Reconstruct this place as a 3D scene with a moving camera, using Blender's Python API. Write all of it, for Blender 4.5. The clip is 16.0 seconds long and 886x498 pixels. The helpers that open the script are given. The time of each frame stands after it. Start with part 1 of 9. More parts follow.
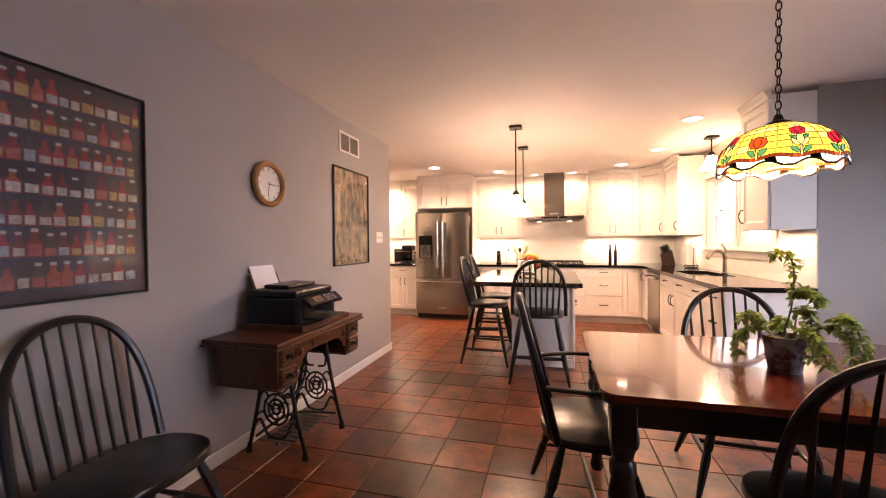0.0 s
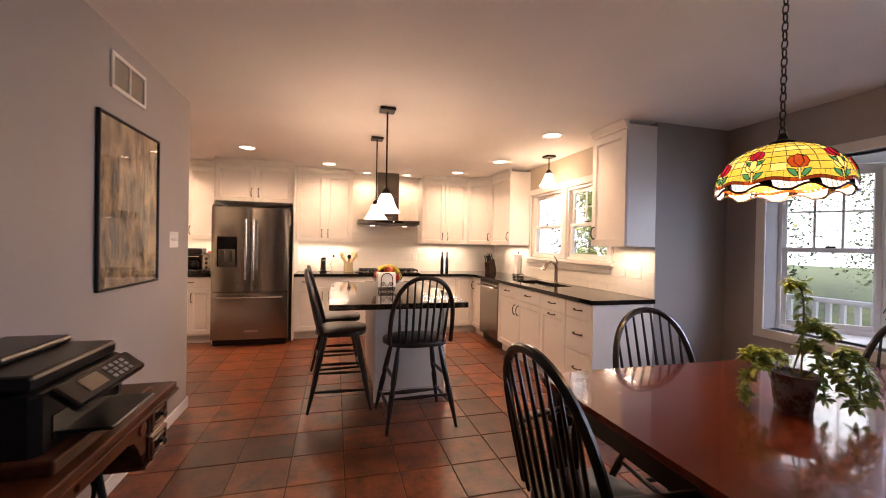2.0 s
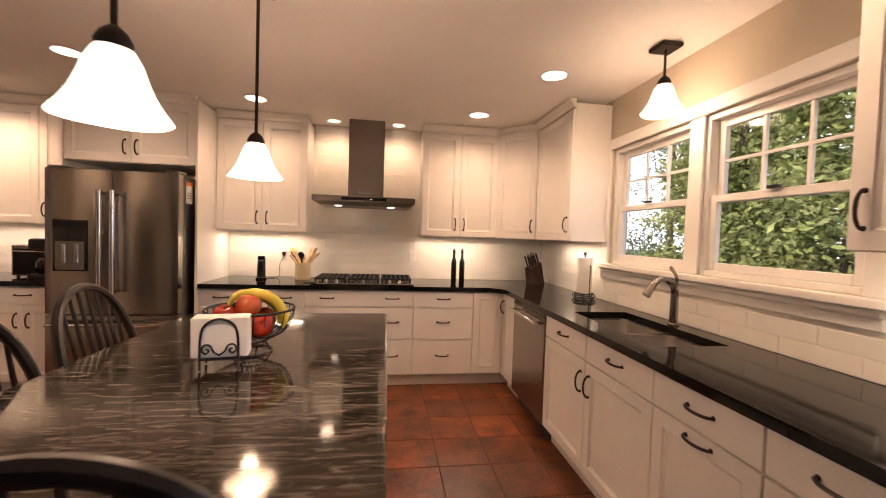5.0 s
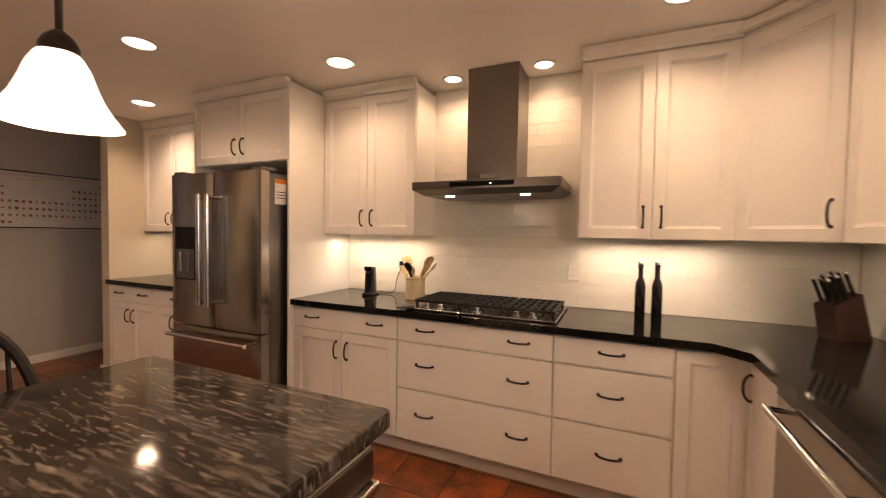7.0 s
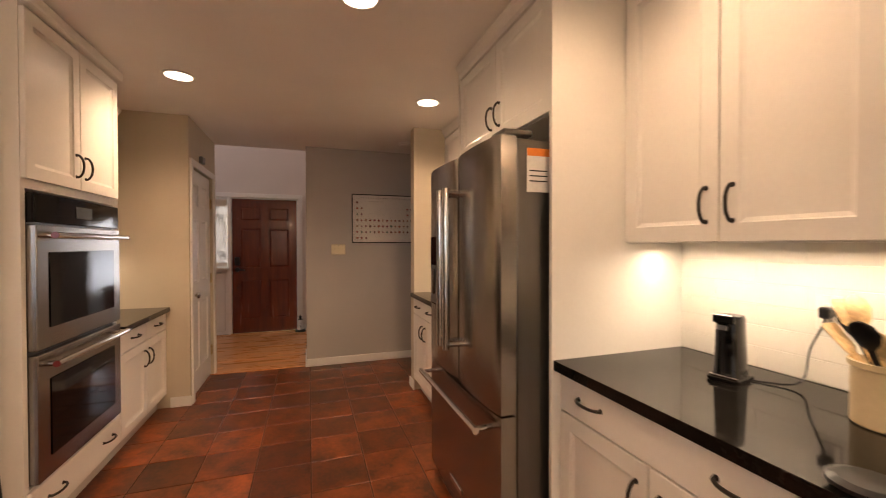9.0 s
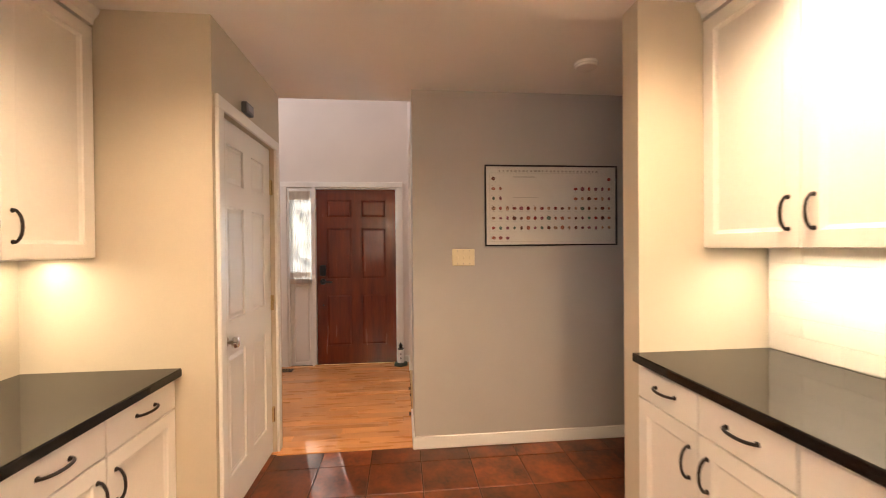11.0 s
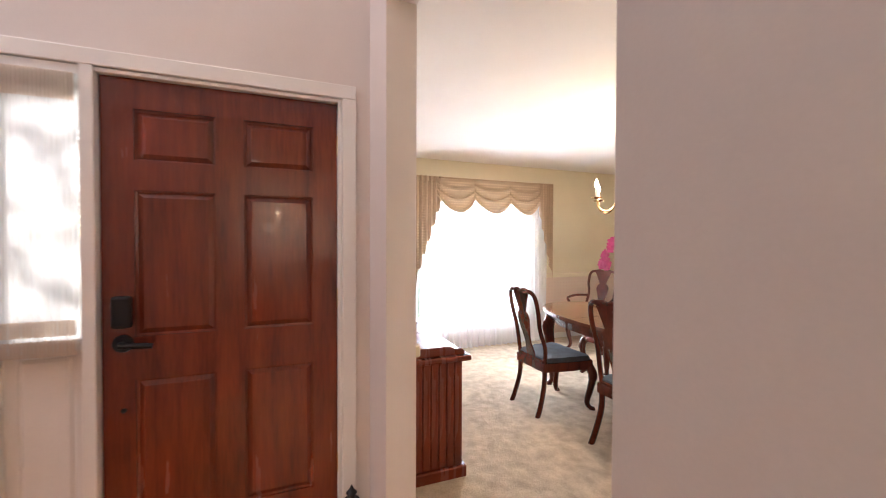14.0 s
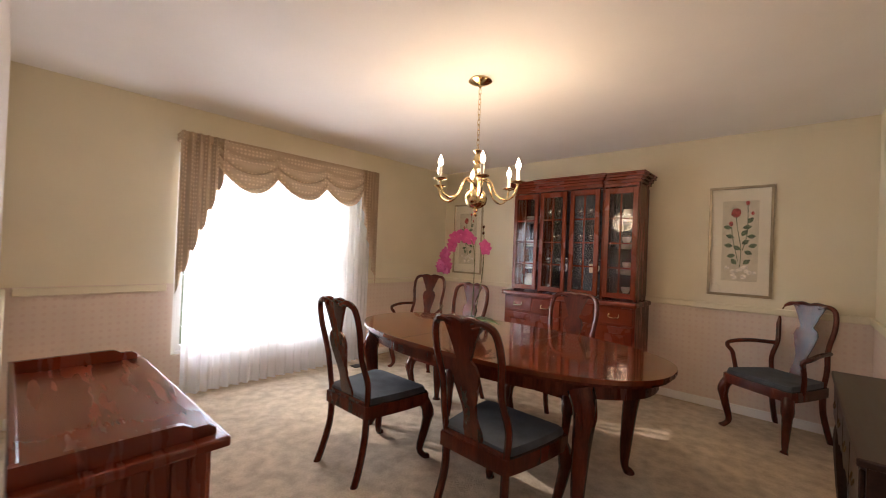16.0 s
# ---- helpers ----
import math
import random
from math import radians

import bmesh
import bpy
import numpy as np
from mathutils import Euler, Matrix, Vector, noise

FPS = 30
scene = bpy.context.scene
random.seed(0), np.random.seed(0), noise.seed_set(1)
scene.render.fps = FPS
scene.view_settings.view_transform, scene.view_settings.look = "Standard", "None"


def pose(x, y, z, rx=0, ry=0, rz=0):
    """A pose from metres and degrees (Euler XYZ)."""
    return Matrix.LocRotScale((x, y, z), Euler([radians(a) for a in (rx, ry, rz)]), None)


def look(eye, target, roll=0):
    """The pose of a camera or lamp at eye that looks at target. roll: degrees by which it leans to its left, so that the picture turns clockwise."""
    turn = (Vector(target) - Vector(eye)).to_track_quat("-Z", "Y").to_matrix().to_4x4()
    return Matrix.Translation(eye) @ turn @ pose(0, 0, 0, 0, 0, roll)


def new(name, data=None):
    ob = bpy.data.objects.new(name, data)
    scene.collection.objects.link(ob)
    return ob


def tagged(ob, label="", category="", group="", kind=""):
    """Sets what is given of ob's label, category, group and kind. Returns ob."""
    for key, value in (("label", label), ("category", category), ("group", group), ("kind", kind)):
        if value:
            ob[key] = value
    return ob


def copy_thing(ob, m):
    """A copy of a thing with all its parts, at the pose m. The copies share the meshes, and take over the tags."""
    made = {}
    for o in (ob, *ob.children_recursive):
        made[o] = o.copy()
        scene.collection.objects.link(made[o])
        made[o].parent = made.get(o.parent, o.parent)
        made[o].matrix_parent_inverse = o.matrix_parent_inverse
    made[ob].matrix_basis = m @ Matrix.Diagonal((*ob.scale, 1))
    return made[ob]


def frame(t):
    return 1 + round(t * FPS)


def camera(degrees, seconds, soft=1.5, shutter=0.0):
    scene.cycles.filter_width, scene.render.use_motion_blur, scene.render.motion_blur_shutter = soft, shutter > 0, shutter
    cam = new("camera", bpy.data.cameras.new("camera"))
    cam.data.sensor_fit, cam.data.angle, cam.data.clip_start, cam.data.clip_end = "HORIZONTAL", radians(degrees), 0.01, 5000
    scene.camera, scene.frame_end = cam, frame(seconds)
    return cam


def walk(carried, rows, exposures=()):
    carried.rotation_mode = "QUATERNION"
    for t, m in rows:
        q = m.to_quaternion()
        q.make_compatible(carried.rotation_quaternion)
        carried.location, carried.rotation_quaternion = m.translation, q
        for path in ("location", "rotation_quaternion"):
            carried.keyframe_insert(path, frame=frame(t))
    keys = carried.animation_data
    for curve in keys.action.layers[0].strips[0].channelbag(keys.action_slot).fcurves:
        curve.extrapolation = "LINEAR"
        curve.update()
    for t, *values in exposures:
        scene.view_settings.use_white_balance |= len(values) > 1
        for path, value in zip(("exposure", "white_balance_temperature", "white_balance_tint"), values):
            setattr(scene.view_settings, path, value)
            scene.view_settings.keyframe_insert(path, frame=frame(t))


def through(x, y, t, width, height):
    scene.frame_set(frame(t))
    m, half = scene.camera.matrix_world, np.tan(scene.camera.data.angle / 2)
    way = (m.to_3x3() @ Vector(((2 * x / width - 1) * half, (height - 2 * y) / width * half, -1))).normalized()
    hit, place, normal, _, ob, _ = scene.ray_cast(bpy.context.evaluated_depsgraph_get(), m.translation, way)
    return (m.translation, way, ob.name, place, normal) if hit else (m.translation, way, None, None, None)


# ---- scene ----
cam = camera(96.5, 16.0, soft=1.0, shutter=0.25)
PATH = [
    (0, (1.196, 0.619, 1.28), (0.665, 2.547, 1.248), -0.5),
    (0.5, (0.95, 0.766, 1.297), (0.712, 2.752, 1.267), -0.1),
    (1, (0.738, 0.903, 1.328), (0.855, 2.899, 1.298), 0.4),
    (1.5, (0.592, 1.137, 1.322), (0.957, 3.103, 1.298), 0.8),
    (2, (0.453, 1.433, 1.342), (0.982, 3.362, 1.323), 1.1),
    (2.5, (0.456, 1.771, 1.367), (1.072, 3.674, 1.353), 1.4),
    (3, (0.54, 2.216, 1.381), (1.225, 4.095, 1.363), 1.6),
    (3.2, (0.612, 2.389, 1.375), (1.288, 4.271, 1.361), 1.6),
    (5.3, (1.585, 3.908, 1.368), (1.73, 5.901, 1.283), 1.9),
    (5.5, (1.673, 4.054, 1.394), (1.715, 6.051, 1.295), 1.9),
    (6, (1.889, 4.38, 1.328), (1.669, 6.368, 1.278), 1.5),
    (6.5, (1.969, 4.703, 1.365), (1.466, 6.638, 1.293), 1.2),
    (7, (1.988, 5.111, 1.368), (1.176, 6.938, 1.298), 0.9),
    (7.5, (1.982, 5.531, 1.325), (0.802, 7.145, 1.292), 0.6),
    (8, (1.808, 5.853, 1.298), (0.308, 7.175, 1.269), 0.3),
    (8.5, (1.528, 6.127, 1.307), (-0.223, 7.093, 1.28), 0.1),
    (9, (1.217, 6.285, 1.357), (-0.678, 6.927, 1.333), -0.1),
    (9.5, (0.859, 6.315, 1.373), (-1.096, 6.736, 1.352), -0.2),
    (10, (0.336, 6.303, 1.375), (-1.646, 6.57, 1.357), -0.3),
    (10.2, (0.122, 6.308, 1.36), (-1.865, 6.537, 1.357), -0.6),
    (12.3, (-2.02, 5.864, 1.424), (-4.012, 6.048, 1.397), -0.3),
    (12.5, (-2.206, 5.843, 1.419), (-4.194, 6.063, 1.393), -0.2),
    (13, (-2.678, 5.827, 1.409), (-4.642, 6.204, 1.378), -0.2),
    (13.5, (-3.113, 5.844, 1.399), (-5.046, 6.356, 1.364), 0.2),
    (14, (-3.495, 5.868, 1.392), (-5.354, 6.609, 1.357), 0.2),
    (14.5, (-3.785, 6.003, 1.364), (-5.542, 6.956, 1.332), 1.05),
    (15, (-3.997, 6.09, 1.343), (-5.618, 7.262, 1.331), 1.8),
    (15.5, (-4.225, 6.229, 1.316), (-5.689, 7.592, 1.318), 2.2),
    (16, (-4.334, 6.416, 1.298), (-5.68, 7.895, 1.315), 2.3),
]
walk(cam, [(t, look(eye, target, roll)) for t, eye, target, roll in PATH],
     [(0, 1.62, 6800, 32), (1, 1.22, 6750, 31), (2, 0.92, 6600, 28), (3.2, 0.62, 6550, 27), (5.5, 0.3, 6620, 26), (8, 0.25, 6800, 21), (9, 0.42, 6800, 20), (10, 0.9, 6800, 18), (12.3, 2.06, 5850, 7),
      (13, 1.98, 5850, 9), (13.5, 1.98, 5900, 12), (14, 1.75, 6000, 17), (14.5, 1.4, 6050, 18), (15, 1.16, 6350, 19), (16, 0.78, 6550, 20)])

# ---- world and large lights ----
world = bpy.data.worlds.new("world")
scene.world = world
world.use_nodes = True
_wn = world.node_tree.nodes
_sky = _wn.new("ShaderNodeTexSky")
_sky.sky_type, _sky.sun_disc = "NISHITA", False
_sky.sun_elevation, _sky.sun_rotation = radians(30), radians(-107)
world.node_tree.links.new(_sky.outputs[0], _wn["Background"].inputs[0])
_wn["Background"].inputs[1].default_value = 0.15


def lamp(name, kind, m, energy, color, size=0.1, size_y=None, spread=None, spot=None, blend=0.5):
    data = bpy.data.lights.new(name, kind)
    data.energy, data.color = energy, color
    if kind == "AREA":
        data.shape = "RECTANGLE" if size_y else "DISK"
        data.size = size
        if size_y:
            data.size_y = size_y
        if spread:
            data.spread = radians(spread)
    elif kind == "SUN":
        data.angle = size
    else:
        data.shadow_soft_size = size
    if kind == "SPOT":
        data.spot_size, data.spot_blend = radians(spot), blend
    ob = new(name, data)
    ob.matrix_world = m
    return ob


WARM = (1.0, 0.70, 0.42)
COOL = (0.80, 0.90, 1.0)
lamp("sun", "SUN", look((-12, 6.3, 3.9), (-5.5, 8.3, 0)), 5.0, (1.0, 0.93, 0.82), radians(0.5))
# recessed lamps: x, y, watts
CANS = [(-0.55, 6.50, 15), (0.36, 7.14, 11), (2.22, 7.13, 13), (2.50, 6.19, 15), (2.49, 4.90, 15), (-1.735, 5.50, 23), (-1.69, 7.15, 21), (0.918, 7.645, 5), (1.532, 7.64, 5)]
for _x, _y, _w in CANS:
    lamp("recessed_lamp", "SPOT", pose(_x, _y, 2.425), _w * 3.3, WARM, 0.06, spot=150, blend=1.0)
# lamp strips under the wall cabinets: x, y, length, turned
for _x, _y, _l, _r in [(0.31, 7.66, 0.70, 0), (2.15, 7.66, 0.70, 0), (2.98, 6.88, 0.60, 90), (2.98, 4.47, 0.36, 90), (-1.7, 7.66, 1.1, 0), (-2.2, 4.68, 0.76, 0)]:
    lamp("cabinet_strip_lamp", "AREA", pose(_x, _y, 1.332, 0, 0, _r), (4.5 if _x > 0 else 3.0) * _l, (1.0, 0.80, 0.55), _l, 0.03)
for _x in (0.98, 1.46):
    lamp("hood_lamp", "SPOT", pose(_x, 7.42, 1.60), 2.0, (1.0, 0.82, 0.6), 0.03, spot=110)
# pendants, stained glass lamp, chandelier
for _x, _y, _z, _w in [(0.85, 4.66, 1.66, 8), (0.86, 5.57, 1.66, 8), (2.92, 5.69, 2.09, 6)]:
    lamp("pendant_bulb", "POINT", pose(_x, _y, _z), _w, WARM, 0.04)
lamp("stained_glass_bulb", "POINT", pose(2.09, 2.55, 1.60), 7, WARM, 0.04)
# area lamps for the daylight that the sky sends in through the bay and dining windows
lamp("bay_daylight", "AREA", look((4.9, 2.5, 1.7), (3.0, 2.5, 0.5)), 32, (0.58, 0.74, 1.0), 2.2, 1.4, spread=135)
lamp("dining_window_daylight", "AREA", look((-8.55, 8.1, 1.4), (-6, 8.1, 1.2)), 75, (0.86, 0.93, 1.0), 1.7, 1.9)
# added fill lamp high in the foyer; no window or fixture stands there
lamp("stairwell_window_daylight", "AREA", look((-4.55, 3.2, 4.6), (-4.6, 5.6, 1.0)), 18, (1.0, 0.91, 0.90), 1.4, 1.0)

# ---- materials ----


def mat(name, color, rough=0.5, metal=0.0, vary=0.10, scale=6.0, fine=60.0, bump=0.05, coat=0.0, spec=0.5, stretch=(1, 1, 1), second=None, per_piece=0.0, glow=None, strength=0.0, depth=0.002, thin=0.0, soft=1.0):
    """A surface with broad blotches and fine grain in colour, gloss and relief."""
    m = bpy.data.materials.new(name)
    m.use_nodes = True
    n, l = m.node_tree.nodes, m.node_tree.links
    b = n["Principled BSDF"]
    tc, mp = n.new("ShaderNodeTexCoord"), n.new("ShaderNodeMapping")
    mp.inputs["Scale"].default_value = stretch
    l.new(tc.outputs["Object"], mp.inputs[0])
    if per_piece:
        info, geo, add, fr = n.new("ShaderNodeObjectInfo"), n.new("ShaderNodeNewGeometry"), n.new("ShaderNodeMath"), n.new("ShaderNodeMath")
        add.operation, fr.operation = "ADD", "FRACT"
        l.new(info.outputs["Random"], add.inputs[0])
        l.new(geo.outputs["Random Per Island"], add.inputs[1])
        l.new(add.outputs[0], fr.inputs[0])
        mv = n.new("ShaderNodeMath")
        mv.operation = "MULTIPLY"
        mv.inputs[1].default_value = 47.0
        l.new(fr.outputs[0], mv.inputs[0])
        l.new(mv.outputs[0], mp.inputs["Location"])
    big, small = n.new("ShaderNodeTexNoise"), n.new("ShaderNodeTexNoise")
    big.inputs["Scale"].default_value, small.inputs["Scale"].default_value = scale, fine
    big.inputs["Detail"].default_value, small.inputs["Detail"].default_value = 5, 4
    l.new(mp.outputs[0], big.inputs[0])
    l.new(mp.outputs[0], small.inputs[0])
    ramp = n.new("ShaderNodeMix")
    ramp.data_type = "RGBA"
    dark = second or tuple(c * (1 - 2.2 * vary) for c in color)
    light = tuple(min(1, c * (1 + (0.0 if second else 0.8 * vary))) for c in color)
    ramp.inputs["A"].default_value, ramp.inputs["B"].default_value = (*dark, 1), (*light, 1)
    rng = n.new("ShaderNodeMapRange")
    rng.inputs["From Min"].default_value, rng.inputs["From Max"].default_value = 0.5 - 0.18 * soft, 0.5 + 0.18 * soft
    mix = n.new("ShaderNodeMath")
    mix.operation = "MULTIPLY_ADD"
    mix.inputs[1].default_value = 0.3
    l.new(small.outputs["Fac"], mix.inputs[0])
    sc = n.new("ShaderNodeMath")
    sc.operation = "MULTIPLY"
    sc.inputs[1].default_value = 0.7
    l.new(big.outputs["Fac"], sc.inputs[0])
    l.new(sc.outputs[0], mix.inputs[2])
    l.new(mix.outputs[0], rng.inputs["Value"])
    l.new(rng.outputs[0], ramp.inputs["Factor"])
    out = ramp.outputs["Result"]
    if per_piece:
        hsv, ma = n.new("ShaderNodeHueSaturation"), n.new("ShaderNodeMapRange")
        ma.inputs["To Min"].default_value, ma.inputs["To Max"].default_value = 1 - per_piece, 1 + per_piece
        l.new(fr.outputs[0], ma.inputs["Value"])
        l.new(ma.outputs[0], hsv.inputs["Value"])
        l.new(out, hsv.inputs["Color"])
        out = hsv.outputs[0]
    l.new(out, b.inputs["Base Color"])
    rr = n.new("ShaderNodeMapRange")
    rr.inputs["To Min"].default_value, rr.inputs["To Max"].default_value = max(0.02, rough * 0.85), min(1, rough * 1.15)
    l.new(big.outputs["Fac"], rr.inputs["Value"])
    l.new(rr.outputs[0], b.inputs["Roughness"])
    b.inputs["Metallic"].default_value, b.inputs["Coat Weight"].default_value = metal, coat
    b.inputs["Specular IOR Level"].default_value = spec
    if bump:
        bp = n.new("ShaderNodeBump")
        bp.inputs["Strength"].default_value, bp.inputs["Distance"].default_value = bump, depth
        l.new(mix.outputs[0], bp.inputs["Height"])
        l.new(bp.outputs[0], b.inputs["Normal"])
    if thin:
        tl, ms = n.new("ShaderNodeBsdfTranslucent"), n.new("ShaderNodeMixShader")
        ms.inputs[0].default_value = thin
        l.new(out, tl.inputs["Color"])
        l.new(b.outputs[0], ms.inputs[1])
        l.new(tl.outputs[0], ms.inputs[2])
        l.new(ms.outputs[0], n["Material Output"].inputs[0])
    if glow:
        b.inputs["Emission Color"].default_value, b.inputs["Emission Strength"].default_value = (*glow, 1), strength
    return m


def glass_mat(name, tint=(1, 1, 1), mix=0.03, rough=0.02):
    """A thin pane: mostly see-through, with a gloss."""
    m = bpy.data.materials.new(name)
    m.use_nodes = True
    n, l = m.node_tree.nodes, m.node_tree.links
    n.remove(n["Principled BSDF"])
    tr, gl, mx = n.new("ShaderNodeBsdfTransparent"), n.new("ShaderNodeBsdfGlossy"), n.new("ShaderNodeMixShader")
    tr.inputs[0].default_value, gl.inputs["Roughness"].default_value = (*tint, 1), rough
    fz, pw, ml = n.new("ShaderNodeLayerWeight"), n.new("ShaderNodeMath"), n.new("ShaderNodeMath")
    pw.operation, ml.operation = "POWER", "MULTIPLY_ADD"
    fz.inputs[0].default_value, pw.inputs[1].default_value = 0.5, 4.0
    ml.inputs[1].default_value, ml.inputs[2].default_value = 0.6, mix
    l.new(fz.outputs["Facing"], pw.inputs[0])
    l.new(pw.outputs[0], ml.inputs[0])
    l.new(ml.outputs[0], mx.inputs[0])
    l.new(tr.outputs[0], mx.inputs[1])
    l.new(gl.outputs[0], mx.inputs[2])
    l.new(mx.outputs[0], n["Material Output"].inputs[0])
    return m


M = {}
M["wall"] = mat("grey_beige_wall_paint", (0.45, 0.42, 0.385), 0.6, vary=0.03, scale=2, fine=180, bump=0.06)
# same wall paint, darkened in its colour for the nook's dimmer light
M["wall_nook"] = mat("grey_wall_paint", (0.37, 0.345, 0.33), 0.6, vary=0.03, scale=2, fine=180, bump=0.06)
M["wall_tan"] = mat("tan_wall_paint", (0.56, 0.49, 0.38), 0.6, vary=0.03, scale=2, fine=180, bump=0.06)
M["wall_white"] = mat("warm_white_wall_paint", (0.74, 0.68, 0.63), 0.6, vary=0.03, scale=2, fine=180, bump=0.06)
M["wall_cream"] = mat("cream_wall_paint", (0.72, 0.65, 0.48), 0.6, vary=0.03, scale=2, fine=180, bump=0.06)
M["ceiling"] = mat("ceiling_paint", (0.88, 0.85, 0.81), 0.75, vary=0.02, scale=2, fine=160, bump=0.05)
M["trim"] = mat("white_trim_paint", (0.80, 0.78, 0.74), 0.35, vary=0.02, scale=3, fine=90, bump=0.03)
M["cab"] = mat("white_cabinet_paint", (0.82, 0.79, 0.74), 0.32, vary=0.025, scale=3, fine=70, bump=0.03)
# cabinet white with the toe kick's shade mixed into the colour
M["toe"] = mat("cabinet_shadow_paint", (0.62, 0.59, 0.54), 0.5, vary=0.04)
M["bronze"] = mat("dark_bronze", (0.035, 0.028, 0.024), 0.35, 0.7, vary=0.15, fine=120)
M["steel"] = mat("brushed_steel", (0.37, 0.34, 0.305), 0.23, 1.0, vary=0.05, scale=3, fine=60, stretch=(1, 1, 0.03), bump=0.02)
M["steel_dark"] = mat("dark_steel", (0.20, 0.19, 0.18), 0.3, 1.0, vary=0.06, scale=3, fine=60, stretch=(1, 1, 0.03), bump=0.02)
# brushed steel again, with the dark surroundings it reflects put into its colour
M["hood_steel"] = mat("dark_brushed_hood_steel", (0.25, 0.225, 0.20), 0.25, 1.0, vary=0.05, scale=3, fine=60, stretch=(1, 1, 0.03), bump=0.02)
M["chrome"] = mat("chrome", (0.75, 0.73, 0.70), 0.1, 1.0, vary=0.02, bump=0)
M["black"] = mat("black_plastic", (0.008, 0.008, 0.009), 0.3, vary=0.12, fine=200, bump=0.02, spec=0.35)
M["black_glass"] = mat("black_glass", (0.005, 0.005, 0.006), 0.06, vary=0.1, bump=0, spec=0.25)
M["iron"] = mat("cast_iron", (0.018, 0.018, 0.019), 0.5, 0.4, vary=0.2, fine=140, bump=0.15)
M["granite"] = mat("black_granite", (0.010, 0.009, 0.008), 0.07, vary=0.3, scale=70, fine=260, bump=0.01, spec=0.26)
M["grout"] = mat("floor_grout", (0.045, 0.024, 0.015), 0.9, vary=0.15, fine=200, bump=0.3)
M["tile"] = mat("terracotta_slate_tile", (0.235, 0.060, 0.017), 0.31, vary=0.3, scale=6.5, fine=40, bump=0.05, soft=0.92, second=(0.036, 0.013, 0.007), per_piece=0.52, depth=0.002)
M["subway"] = mat("white_glazed_tile", (0.80, 0.77, 0.70), 0.10, vary=0.02, scale=8, fine=30, bump=0.02, per_piece=0.025)
M["tile_grout"] = mat("white_grout", (0.76, 0.72, 0.65), 0.7, vary=0.04, fine=200)
M["oak"] = mat("oak_plank", (0.62, 0.28, 0.095), 0.28, vary=0.07, scale=3, fine=18, stretch=(6, 0.8, 1), bump=0.01, coat=0.3, per_piece=0.20)
M["carpet"] = mat("beige_carpet", (0.54, 0.445, 0.33), 0.95, vary=0.13, scale=11, fine=120, bump=1.0, spec=0.1, depth=0.02, soft=0.8)
M["mahogany"] = mat("red_mahogany", (0.095, 0.015, 0.006), 0.26, vary=0.3, scale=4, fine=30, stretch=(5, 5, 0.6), bump=0.03, coat=0.1, spec=0.4)
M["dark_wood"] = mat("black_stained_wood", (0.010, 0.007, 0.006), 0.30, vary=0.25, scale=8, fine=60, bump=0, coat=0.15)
M["cherry_top"] = mat("cherry_table_top", (0.16, 0.034, 0.014), 0.17, vary=0.3, scale=4, fine=30, stretch=(0.5, 7, 1), bump=0.015, coat=0.45, second=(0.07, 0.014, 0.007))
M["walnut"] = mat("sewing_walnut", (0.125, 0.038, 0.014), 0.32, vary=0.3, scale=6, fine=40, stretch=(6, 0.7, 6), bump=0.06)
M["brass"] = mat("polished_brass", (0.74, 0.58, 0.32), 0.16, 1.0, vary=0.08, bump=0.01)
M["glass"] = glass_mat("window_glass")
M["can_glow"] = mat("lamp_lens", (0.9, 0.85, 0.75), 0.5, glow=(1.0, 0.84, 0.62), strength=4.5, bump=0)
M["shade_glow"] = mat("opal_glass_shade", (0.9, 0.85, 0.76), 0.3, glow=(1.0, 0.83, 0.60), strength=2.2, bump=0)

# ---- building helpers ----


def part(name, bm, material, parent=None, label="", smooth=False):
    me = bpy.data.meshes.new(name)
    bmesh.ops.recalc_face_normals(bm, faces=bm.faces)
    bm.to_mesh(me)
    bm.free()
    if smooth:
        me.polygons.foreach_set("use_smooth", [True] * len(me.polygons))
        me.set_sharp_from_angle(angle=radians(40))
    me.materials.append(material)
    ob = new(name, me)
    if parent:
        ob.parent = parent
    if label:
        ob["label"] = label
    return ob


def again(ob, parent, m):
    """Another part on the same mesh, at a pose within its parent."""
    o = new(ob.name.split(".")[0], ob.data)
    o.parent = parent
    o.matrix_local = m
    return o


def thing(name, m, label, category, group=""):
    e = new(name)
    e.empty_display_size = 0.1
    e.matrix_world = m
    return tagged(e, label, category, group)


def struct(name, bm, material, label="", category="", parent=None):
    return tagged(part(name, bm, material, parent), label, category, kind="structure")


def box(bm, x0, x1, y0, y1, z0, z1, bevel=0.0, seg=1):
    r = bmesh.ops.create_cube(bm, size=1.0, matrix=Matrix.LocRotScale(((x0 + x1) / 2, (y0 + y1) / 2, (z0 + z1) / 2), None, (abs(x1 - x0), abs(y1 - y0), abs(z1 - z0))))
    if bevel:
        es = {e for v in r["verts"] for e in v.link_edges}
        bmesh.ops.bevel(bm, geom=list(es), offset=bevel, segments=seg, affect="EDGES", profile=0.5)
    return bm


def nbox(*a, **k):
    return box(bmesh.new(), *a, **k)


def rod(bm, p0, p1, r0, r1=None, seg=10):
    p0, p1 = Vector(p0), Vector(p1)
    d = p1 - p0
    m = Matrix.Translation((p0 + p1) / 2) @ d.to_track_quat("Z", "Y").to_matrix().to_4x4()
    bmesh.ops.create_cone(bm, cap_ends=True, segments=seg, radius1=r0, radius2=r0 if r1 is None else r1, depth=d.length, matrix=m)
    return bm


